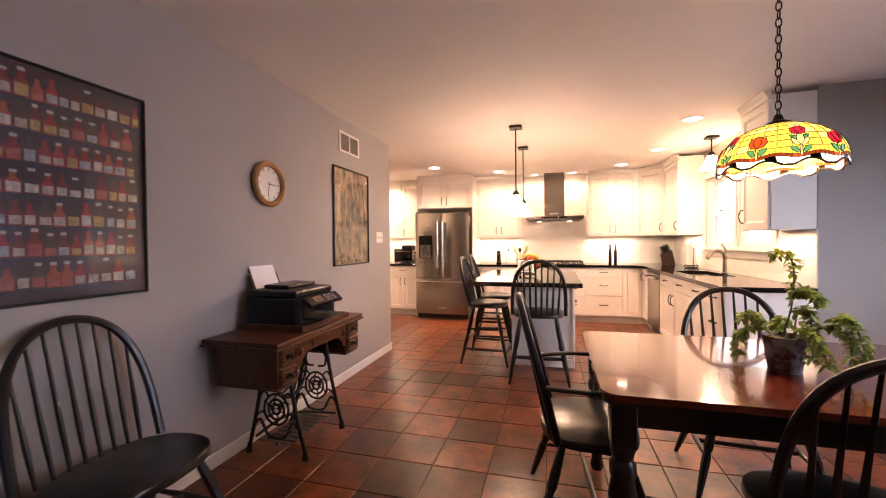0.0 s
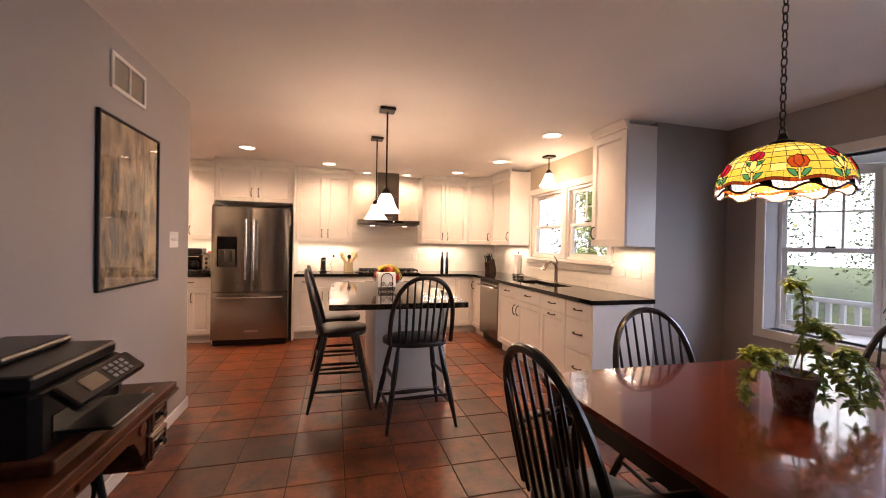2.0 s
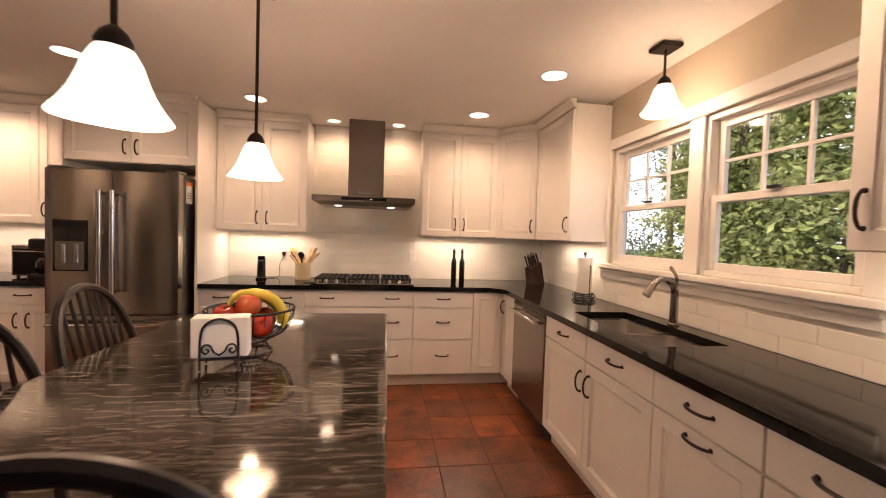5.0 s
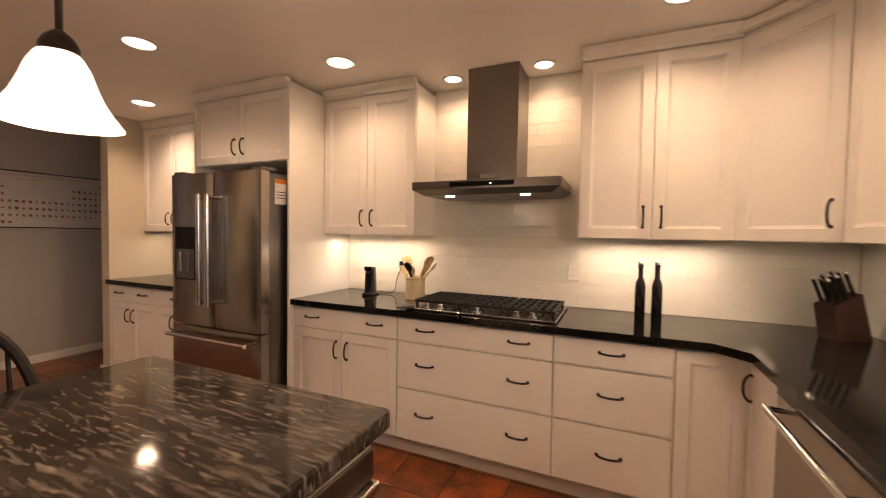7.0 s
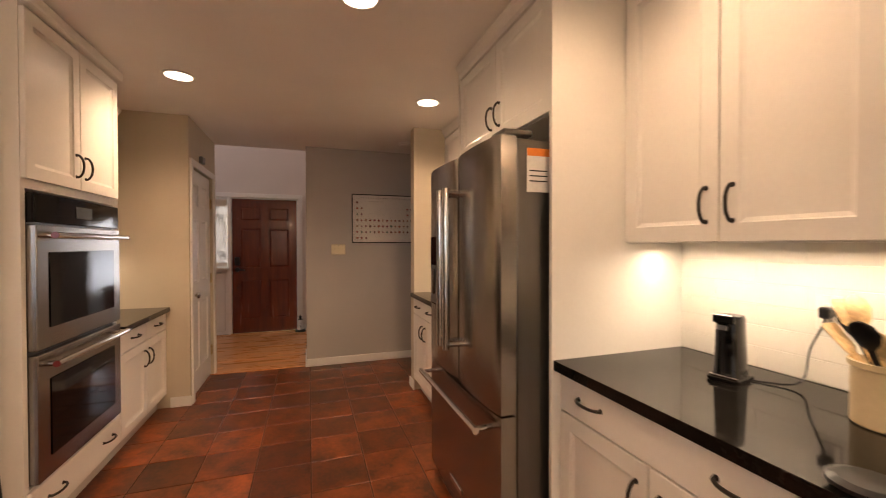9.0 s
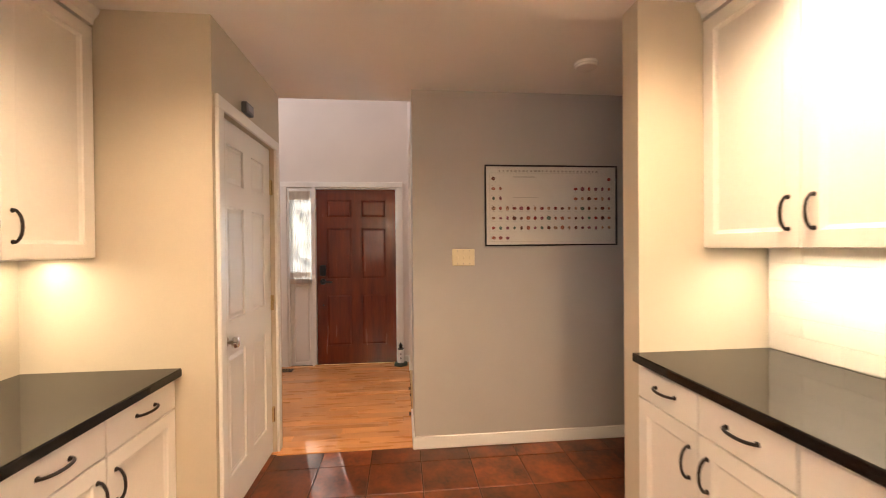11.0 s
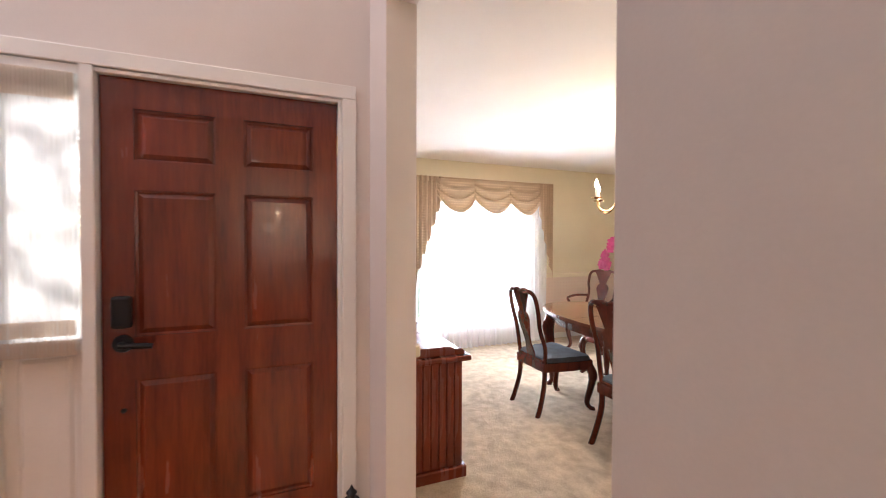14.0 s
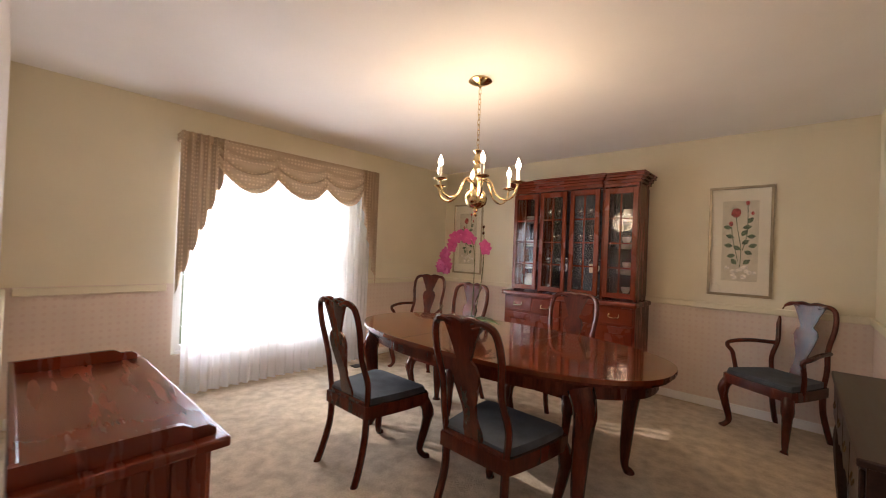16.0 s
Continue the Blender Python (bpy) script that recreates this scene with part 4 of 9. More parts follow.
def windsor(name, m, label, seat_h, back_h, category="chair", arms=False, group="windsor chairs", spindles=8, stool=False, width=0.54):
    """A hoop-back chair or stool that faces +y, seat centre over the origin."""
    c = thing(name, m, label, category, group)
    w, d = width / 2, 0.21
    o = []
    for k in range(28):
        a = 2 * math.pi * k / 28
        x, y = w * math.copysign(abs(math.cos(a)) ** 0.75, math.cos(a)), d * math.copysign(abs(math.sin(a)) ** 0.75, math.sin(a))
        o.append((x * (1.0 if y > 0 else 0.94), y))
    bm = slab(bmesh.new(), o, seat_h - 0.035, seat_h, bevel=0.012)
    part("seat", bm, M["dark_wood"], c, smooth=True)
    lean = 0.22
    top = back_h - seat_h
    hoop = []
    for k in range(25):
        a = math.pi * k / 24
        x = (w - 0.015) * math.cos(a) * (1 + 0.10 * math.sin(a) ** 2)
        z = top * math.sin(a) ** 0.62
        hoop.append((x, -d * 0.72 - lean * z - 0.03 * math.sin(a), seat_h - 0.01 + z))
    bm = tube(bmesh.new(), hoop, 0.017, 8)
    part("hoop", bm, M["dark_wood"], c, smooth=True)
    for i in range(spindles):
        u = (i + 0.5) / spindles * 2 - 1
        xb = u * (w - 0.06)
        xt = u * (w - 0.02) * 0.92
        a = math.acos(max(-1, min(1, xt / ((w - 0.015) * 1.08))))
        zt = top * math.sin(a) ** 0.62
        p0, p1 = Vector((xb, -d * 0.80 - 0.01, seat_h - 0.008)), Vector((xt, -d * 0.72 - lean * zt - 0.03, seat_h - 0.012 + zt))
        pts = [p0.lerp(p1, t) for t in (0, 0.3, 0.5, 0.8, 1)]
        part("spindle", tube(bmesh.new(), pts, 0.008, 6, radii=[0.007, 0.011, 0.009, 0.007, 0.006]), M["dark_wood"], c, smooth=True)
    feet = []
    for sx in (-1, 1):
        for sy in (-1, 1):
            tpt, f = Vector((sx * w * 0.62, sy * d * 0.55, seat_h - 0.02)), Vector((sx * (w + 0.01), sy * (d + 0.035), 0.0))
            pts = [tpt.lerp(f, t) for t in (0, 0.15, 0.3, 0.45, 0.5, 0.55, 0.62, 0.8, 1)]
            part("leg", tube(bmesh.new(), pts, 0.016, 8, radii=[0.012, 0.017, 0.021, 0.022, 0.016, 0.021, 0.021, 0.017, 0.011]), M["dark_wood"], c, smooth=True)
            feet.append((tpt, f))

    def bar(i, j, t, r=0.010):
        a, b = feet[i][0].lerp(feet[i][1], t), feet[j][0].lerp(feet[j][1], t)
        part("stretcher", tube(bmesh.new(), [a, a.lerp(b, 0.3), a.lerp(b, 0.5), a.lerp(b, 0.7), b], r, 8, radii=[r * 0.8, r * 1.2, r * 1.45, r * 1.2, r * 0.8]), M["dark_wood"], c, smooth=True)
    if stool:
        for t in (0.40, 0.74):
            bar(0, 1, t)
            bar(2, 3, t)
        bar(0, 2, 0.62)
        bar(1, 3, 0.80, 0.013)
    else:
        bar(0, 1, 0.55)
        bar(2, 3, 0.55)
        a, b = feet[0][0].lerp(feet[1][0], 0.5).lerp(feet[0][1].lerp(feet[1][1], 0.5), 0.55), feet[2][0].lerp(feet[3][0], 0.5).lerp(feet[2][1].lerp(feet[3][1], 0.5), 0.55)
        part("stretcher", tube(bmesh.new(), [a, a.lerp(b, 0.5), b], 0.012, 8), M["dark_wood"], c, smooth=True)
    if arms:
        for s in (-1, 1):
            z = seat_h + 0.22
            pts = curve_pts([(s * (w - 0.02), -d * 0.72 - lean * 0.22, z), (s * (w + 0.015), -0.05, z + 0.005), (s * (w + 0.03), 0.10, z), (s * (w + 0.02), 0.17, z - 0.01)], 12)
            part("arm", tube(bmesh.new(), pts, 0.018, 8, flat=0.6), M["dark_wood"], c, smooth=True)
            part("arm_post", tube(bmesh.new(), [(s * (w - 0.03), 0.08, seat_h - 0.01), (s * w, 0.09, seat_h + 0.10), (s * (w + 0.02), 0.11, z)], 0.012, 8, radii=[0.010, 0.017, 0.010]), M["dark_wood"], c, smooth=True)
    return c


CH = "black-stained wooden windsor chair at the breakfast table"
windsor("armchair", pose(1.35, 2.575, 0, 0, 0, -86), "black-stained windsor armchair at the end of the breakfast table", 0.45, 1.03, arms=True)
_c2 = windsor("dining_chair", pose(2.18, 3.03, 0, 0, 0, 176), CH, 0.45, 1.0)
copy_thing(_c2, pose(2.08, 2.10, 0, 0, 0, -6))
tagged(copy_thing(_c2, pose(-0.34, 1.73, 0, 0, 0, -88)), "black-stained wooden windsor chair standing against the wall")
windsor("armchair", pose(3.18, 2.72, 0, 0, 0, 92), "black-stained windsor armchair before the bay window", 0.45, 1.03, arms=True)

bt = thing("dining_table", pose(2.25, 2.555, 0), "rectangular cherry-red topped table with black turned legs", "table")
TX, TY = 0.89, 0.50
_o = []
for cx, cy, a0 in ((TX - 0.05, -TY + 0.05, -90), (TX - 0.05, TY - 0.05, 0), (-TX + 0.05, TY - 0.05, 90), (-TX + 0.05, -TY + 0.05, 180)):
    for k in range(7):
        a = radians(a0 + 15 * k)
        _o.append((cx + 0.05 * math.cos(a), cy + 0.05 * math.sin(a)))
part("tabletop", slab(bmesh.new(), _o, 0.735, 0.76, bevel=0.006), M["cherry_top"], bt, "polished dark cherry-red boards")
part("edge", slab(bmesh.new(), [(x * 0.993, y * 0.99) for x, y in _o], 0.722, 0.7345), M["dark_wood"], bt)
for s in (-1, 1):
    part("apron", nbox(-TX + 0.10, TX - 0.10, s * (TY - 0.07) - 0.011, s * (TY - 0.07) + 0.011, 0.63, 0.7215), M["dark_wood"], bt)
    part("apron", nbox(s * (TX - 0.07) - 0.011, s * (TX - 0.07) + 0.011, -TY + 0.10, TY - 0.10, 0.63, 0.7215), M["dark_wood"], bt)
    for q in (-1, 1):
        bm = nbox(s * (TX - 0.075) - 0.042, s * (TX - 0.075) + 0.042, q * (TY - 0.075) - 0.042, q * (TY - 0.075) + 0.042, 0.56, 0.7215, 0.004)
        lathe(bm, [(0.030, 0.0), (0.036, 0.03), (0.028, 0.06), (0.030, 0.10), (0.044, 0.25), (0.050, 0.38), (0.038, 0.44), (0.046, 0.46), (0.046, 0.49), (0.034, 0.51), (0.042, 0.54), (0.042, 0.56)], 16, pose(s * (TX - 0.075), q * (TY - 0.075), 0))
        part("leg", bm, M["dark_wood"], bt, smooth=True)

# potted plant
M["terracotta"] = mat("painted_clay_pot", (0.30, 0.29, 0.30), 0.6, vary=0.3, scale=16, fine=60, bump=0.2, soft=0.35, second=(0.085, 0.035, 0.03))
M["leaf"] = mat("light_green_leaf", (0.36, 0.47, 0.12), 0.4, vary=0.25, scale=12, fine=90, bump=0.05, per_piece=0.35, thin=0.45)
M["leaf_dark"] = mat("dark_green_leaf", (0.035, 0.085, 0.02), 0.35, vary=0.25, scale=12, fine=90, bump=0.05, per_piece=0.3)
M["stem"] = mat("green_stem", (0.12, 0.14, 0.04), 0.5)
M["soil"] = mat("potting_soil", (0.03, 0.02, 0.014), 0.95, vary=0.3, fine=200, bump=0.8)


def leaf_blade(bm, at, way, up, length, wide, fold=0.25, droop=0.25):
    """One pointed leaf: a folded strip along 'way'."""
    way = way.normalized()
    side = way.cross(up)
    if side.length < 1e-4:
        side = Vector((1, 0, 0))
    side.normalize()
    nrm = side.cross(way).normalized()
    rows = []
    for t, wd in ((0, 0.06), (0.25, 0.75), (0.5, 1.0), (0.78, 0.65), (1.0, 0.03)):
        p = at + way * (length * t) - Vector((0, 0, 1)) * (droop * length * t * t)
        s = side * (wide * wd / 2)
        rows.append((bm.verts.new(p - s + nrm * fold * wide * wd * 0.5), bm.verts.new(p), bm.verts.new(p + s + nrm * fold * wide * wd * 0.5)))
    for a, b in zip(rows, rows[1:]):
        bm.faces.new((a[0], a[1], b[1], b[0]))
        bm.faces.new((a[1], a[2], b[2], b[1]))


pl = thing("potted_plant", pose(2.085, 2.485, 0.76), "leafy green trailing houseplant in a painted clay pot on the table", "plant")
_bm = lathe(bmesh.new(), [(0.052, 0.0), (0.055, 0.004), (0.066, 0.10), (0.066, 0.108), (0.071, 0.109), (0.075, 0.140), (0.070, 0.141), (0.067, 0.126), (0.01, 0.124)], 28)
part("pot", _bm, M["terracotta"], pl, "weathered clay pot with painted pattern", True)
part("soil", lathe(bmesh.new(), [(0.0665, 0.1265), (0.05, 0.130), (0.01, 0.131)], 20), M["soil"], pl)
# stems as (across, away, up) from the soil
_stems = [([(-0.015, 0, 0.13), (0.02, 0.0, 0.22), (0.04, 0.0, 0.31), (0.04, 0.01, 0.44), (0.0, 0.0, 0.50), (-0.05, -0.01, 0.495)], 0.45),
          [[(0.02, 0.0, 0.27), (0.07, 0.02, 0.33), (0.12, 0.0, 0.335), (0.18, -0.01, 0.29)], 0.2],
          [[(0.04, 0.01, 0.13), (0.06, 0.03, 0.24), (0.10, 0.03, 0.26), (0.13, 0.0, 0.20), (0.14, -0.02, 0.06)], 0.25],
          [[(0.06, 0.0, 0.13), (0.15, 0.02, 0.18), (0.25, 0.02, 0.19), (0.31, 0.0, 0.14), (0.30, -0.02, 0.03)], 0.3],
          [[(0.22, 0.01, 0.185), (0.26, 0.03, 0.24), (0.32, 0.02, 0.21), (0.36, 0.0, 0.13), (0.37, 0.0, 0.07)], 0.1],
          [[(-0.06, 0.0, 0.13), (-0.13, 0.02, 0.18), (-0.18, 0.03, 0.22), (-0.25, 0.02, 0.19)], 0.3],
          [[(-0.10, -0.01, 0.165), (-0.18, -0.02, 0.16), (-0.245, -0.02, 0.11), (-0.25, -0.02, 0.03)], 0.25],
          [[(0.03, -0.03, 0.13), (0.10, -0.08, 0.19), (0.18, -0.10, 0.14), (0.22, -0.11, 0.06)], 0.3],
          [[(0.0, 0.04, 0.13), (-0.03, 0.12, 0.20), (-0.08, 0.18, 0.15)], 0.3]]
rp = random.Random(11)
ACROSS, AWAY = Vector((0.83, -0.555, 0)), Vector((0.555, 0.83, 0))
_lv = bmesh.new()
for s, bare in _stems:
    cp = curve_pts([tuple(ACROSS * (0.60 * u) + AWAY * (0.7 * v) + Vector((0, 0, z if z < 0.14 else 0.13 + 0.92 * (z - 0.13)))) for u, v, z in s], 22)
    part("stem", tube(bmesh.new(), cp, 0.0035, 6), M["stem"], pl)
    for p in cp[int(bare * len(cp)):]:
        for _ in range(10):
            wv = Vector((rp.uniform(-1, 1), rp.uniform(-1, 1), rp.uniform(-0.5, 0.5)))
            leaf_blade(_lv, p + wv * 0.008, wv, Vector((rp.uniform(-0.5, 0.5), rp.uniform(-0.5, 0.5), 1)), rp.uniform(0.018, 0.033), rp.uniform(0.012, 0.020), fold=0.2, droop=rp.uniform(0.1, 0.7))
for v in _lv.verts:
    v.co.z = max(v.co.z, 0.004)
_l = part("leaves", _lv, M["leaf"], pl, "small pale green leaves", True)
_l["kind"] = "stuff"

# plant on the bay seat
sp = thing("spider_plant", pose(4.22, 3.02, 0.70), "arching strap-leaved plant in a red planter on the bay seat", "plant")
part("planter", nbox(-0.10, 0.10, -0.20, 0.20, 0.0, 0.13, 0.012, 2), mat("dark_red_glaze", (0.10, 0.012, 0.012), 0.3), sp, "dark red oblong planter")
_lv = bmesh.new()
for i in range(16):
    a = rp.uniform(0, 6.28)
    d = Vector((math.cos(a), math.sin(a), 0))
    r, h = rp.uniform(0.15, 0.34), rp.uniform(0.12, 0.28)
    tube(_lv, curve_pts([(0, 0, 0.12), tuple(d * r * 0.35 + Vector((0, 0, 0.13 + h))), tuple(d * r * 0.75 + Vector((0, 0, 0.13 + h))), tuple(d * r + Vector((0, 0, 0.10 + h * 0.5)))], 12), 0.006, 4, flat=0.3)
_l = part("leaves", _lv, M["leaf_dark"], sp, "long arching leaves", True)
_l["kind"] = "stuff"

# stained glass lamp
sg = thing("pendant_lamp", pose(2.09, 2.55, 0), "domed stained-glass lamp hanging on a dark chain", "lamp")
SGC = {"amber": (1.0, 0.62, 0.06), "pale": (1.0, 0.74, 0.16), "red": (0.70, 0.02, 0.04), "orange": (0.85, 0.11, 0.015), "green": (0.10, 0.42, 0.14), "rust": (0.36, 0.06, 0.012), "clear": (1.0, 0.84, 0.62), "brown": (0.035, 0.014, 0.008)}
SGS = {"amber": 0.62, "pale": 0.70, "clear": 0.85, "brown": 0.0}
SGM = {k: mat("stained_glass_" + k, tuple(0.8 * q for q in v), 0.12, vary=0.22, scale=22, glow=v, strength=SGS.get(k, 0.42), bump=0.1, per_piece=0.15) for k, v in SGC.items()}
LZ, DR, DH = 1.555, 0.208, 0.195


def dome(a, v, out=0.0):
    """A point of the shade: turn a, v from the crown (0) to the rim (1)."""
    q = (0.10 + 0.90 * v) * math.pi / 2
    r, z = DR * math.sin(q) ** 0.92 + out, DH * max(0.0, math.cos(q)) ** 0.85 + out * 0.6
    return Vector((r * math.cos(a), r * math.sin(a), LZ + z))


SGB = {k: bmesh.new() for k in SGC}
LEAD = bmesh.new()


def pane(kind, outline, out=0.0, lead=0.0016, cut=1):
    """A glass piece on the dome from (turn, v) corners, with a lead line round it."""
    pts = []
    for (a0, v0), (a1, v1) in zip(outline, outline[1:] + outline[:1]):
        pts += [dome(a0 + (a1 - a0) * t / cut, v0 + (v1 - v0) * t / cut, out) for t in range(cut)]
    mid = sum(pts, Vector()) / len(pts)
    bm = SGB[kind]
    c = bm.verts.new(mid + Vector((mid.x, mid.y, 0)).normalized() * 0.002)
    ring = [bm.verts.new(p) for p in pts]
    inner = [bm.verts.new(p - Vector((p.x, p.y, 0)).normalized() * 0.003) for p in pts]
    for k in range(len(ring)):
        bm.faces.new((c, ring[k], ring[(k + 1) % len(ring)]))
        bm.faces.new((ring[k], inner[k], inner[(k + 1) % len(ring)], ring[(k + 1) % len(ring)]))
    tube(LEAD, [p + Vector((p.x, p.y, 0)).normalized() * 0.0008 for p in pts], lead, 4, closed=True)


NA = 28
VR = [0.0, 0.13, 0.25, 0.36, 0.47, 0.58, 0.69, 0.80]
rg_ = random.Random(2)
for r in range(len(VR) - 1):
    for k in range(NA):
        a0, a1 = 2 * math.pi * k / NA, 2 * math.pi * (k + 1) / NA
        pane("pale" if rg_.random() < 0.4 else "amber", [(a0, VR[r]), (a1, VR[r]), (a1, VR[r + 1]), (a0, VR[r + 1])], 0.0, 0.0012, 2)
NT = 10
TA = 2 * math.pi / NT
for k in range(80):
    a0, a1 = 2 * math.pi * k / 80, 2 * math.pi * (k + 1) / 80
    w0, w1 = 0.885 + 0.016 * math.sin(NT * a0), 0.885 + 0.016 * math.sin(NT * a1)
    pane("amber", [(a0, 0.80), (a1, 0.80), (a1, w1), (a0, w0)], 0.0, 0.0005)
    pane("orange" if k % 8 in (1, 2) else "rust", [(a0, w0), (a1, w1), (a1, w1 + 0.038), (a0, w0 + 0.038)], 0.001, 0.0011)
    e0, e1 = 0.988 + 0.03 * math.cos(NT * a0), 0.988 + 0.03 * math.cos(NT * a1)
    pane("brown" if k % 8 in (4, 5) else "clear", [(a0, w0 + 0.038), (a1, w1 + 0.038), (a1 + 0.03, e1 - 0.008), (a0 + 0.03, e0 - 0.008)], 0.0, 0.0008)
    tube(LEAD, [dome(a0 + 0.03, e0 - 0.008), dome(a1 + 0.03, e1 - 0.008)], 0.0042, 5)


def blossom(a, v, kind, s=1.0):
    """A tulip of three petals with its stalk and a pair of leaves."""
    w, h = 0.095 * s, 0.075 * s
    pane("pale", [(a - 0.018, v + h * 0.9), (a + 0.018, v + h * 0.9), (a + 0.018, v + h * 2.4), (a - 0.018, v + h * 2.4)], 0.003)
    for q in (-1, 1):
        pane("green", [(a + q * 0.02, v + h * 1.9), (a + q * 0.06, v + h * 1.2), (a + q * 0.16, v + h * 1.05), (a + q * 0.13, v + h * 1.6), (a + q * 0.06, v + h * 2.1)], 0.004)
        pane(kind, [(a + q * 0.04, v - h * 0.85), (a + q * w, v - h * 0.7), (a + q * w * 1.25, v + h * 0.1), (a + q * w * 0.8, v + h * 0.85), (a, v + h)], 0.004)
    pane(kind, [(a - 0.045 * s, v - h * 0.8), (a, v - h * 1.05), (a + 0.045 * s, v - h * 0.8), (a + 0.05 * s, v + h * 0.3), (a, v + h), (a - 0.05 * s, v + h * 0.3)], 0.006)


for k in range(NT):
    a = k * TA + 0.2
    if k % 2:
        blossom(a, 0.535, "red", 1.15)
        blossom(a, 0.715, "pale", 1.15)
    else:
        blossom(a, 0.69, "orange" if k % 4 else "red", 1.3)
for k, bm in SGB.items():
    o = part("glass_panes", bm, SGM[k], sg, {"amber": "amber", "pale": "pale yellow", "red": "crimson tulip", "orange": "orange tulip", "green": "green leaf", "rust": "rust ribbon", "clear": "clear scalloped", "brown": "dark brown rim"}[k] + " glass pieces")
    o["kind"] = "stuff"
part("leading", LEAD, M["bronze"], sg, "dark lead lines")["kind"] = "stuff"
part("cap", lathe(bmesh.new(), [(0.045, 1.745), (0.042, 1.757), (0.02, 1.768), (0.012, 1.79)], 18), M["bronze"], sg, smooth=True)
for i in range(19):
    z = 1.795 + i * 0.0335
    o = part("chain_link", tube(bmesh.new(), [(0.010 * math.cos(a) * (i % 2), 0.010 * math.cos(a) * (1 - i % 2), z + 0.021 * math.sin(a)) for a in [2 * math.pi * k / 10 for k in range(10)]], 0.0028, 5, closed=True), M["bronze"], sg) if i < 2 else again(_links[i % 2], sg, pose(0, 0, (i - i % 2) * 0.0335))
    if i < 2:
        _links = ([o] if i == 0 else _links + [o])
part("canopy", lathe(bmesh.new(), [(0.012, 2.40), (0.055, 2.418), (0.062, 2.439)], 18), M["bronze"], sg, smooth=True)

# sewing table with treadle
sw = thing("sewing_table", pose(-0.665, 2.34, 0), "antique walnut treadle sewing table with black iron legs", "table")
part("top", nbox(0.012, 0.50, 0.0, 0.95, 0.735, 0.762, 0.005, 2), M["walnut"], sw, "worn walnut top with moulded edge")
part("lid", nbox(0.05, 0.47, 0.26, 0.80, 0.7622, 0.80, 0.006, 2), M["walnut"], sw)
part("edge_moulding", nbox(0.006, 0.506, -0.006, 0.956, 0.722, 0.7348, 0.004, 2), M["walnut"], sw)
for y0 in (0.055, 0.775):
    b = part("drawer_box", nbox(0.06, 0.455, y0, y0 + 0.16, 0.505, 0.7215, 0.006, 2), M["walnut"], sw)
    part("box_foot", nbox(0.052, 0.463, y0 - 0.006, y0 + 0.166, 0.494, 0.5045, 0.003), M["walnut"], b)
    for z in (0.512, 0.618):
        d = part("drawer", nbox(0.4552, 0.468, y0 + 0.010, y0 + 0.150, z, z + 0.098, 0.004), M["walnut"], b)
        for p, q, u, v in ((0.014, 0.146, 0.004, 0.018), (0.014, 0.146, 0.080, 0.094), (0.014, 0.028, 0.0182, 0.0798), (0.132, 0.146, 0.0182, 0.0798), (0.034, 0.126, 0.024, 0.034), (0.034, 0.126, 0.064, 0.074)):
            part("carved_border", nbox(0.4682, 0.477, y0 + p, y0 + q, z + u, z + v, 0.003), M["walnut"], d)
        bm = lathe(bmesh.new(), [(0.026, 0.0), (0.027, 0.003), (0.016, 0.006), (0.006, 0.010), (0.006, 0.018), (0.016, 0.024), (0.010, 0.030), (0.002, 0.032)], 14, pose(0.468, y0 + 0.08, z + 0.049, 0, 90, 0), flute=0.08, flutes=6)
        part("drawer_pull", bm, M["bronze"], d, smooth=True)
bm = bmesh.new()
_ar = [(0.215, 0.7215), (0.215, 0.560), (0.250, 0.562), (0.272, 0.600), (0.300, 0.632), (0.345, 0.645), (0.645, 0.645), (0.690, 0.632), (0.718, 0.600), (0.740, 0.562), (0.775, 0.560), (0.775, 0.7215)]
a = [bm.verts.new((0.440, y, z)) for y, z in _ar]
b = [bm.verts.new((0.458, y, z)) for y, z in _ar]
bm.faces.new(a)
bm.faces.new(b[::-1])
for i in range(len(_ar)):
    bm.faces.new((a[i], b[i], b[(i + 1) % len(_ar)], a[(i + 1) % len(_ar)]))
part("apron", bm, M["walnut"], sw, "arched walnut apron")
part("apron_panel", nbox(0.4582, 0.468, 0.36, 0.63, 0.658, 0.712, 0.005), M["walnut"], sw)
for y in (0.248, 0.742):
    part("apron_boss", lathe(bmesh.new(), [(0.026, 0.0), (0.024, 0.008), (0.010, 0.014), (0.001, 0.015)], 16, pose(0.4582, y, 0.66, 0, 90, 0)), M["walnut"], sw)
part("apron_rear", nbox(0.06, 0.075, 0.2155, 0.7745, 0.62, 0.7215), M["walnut"], sw)
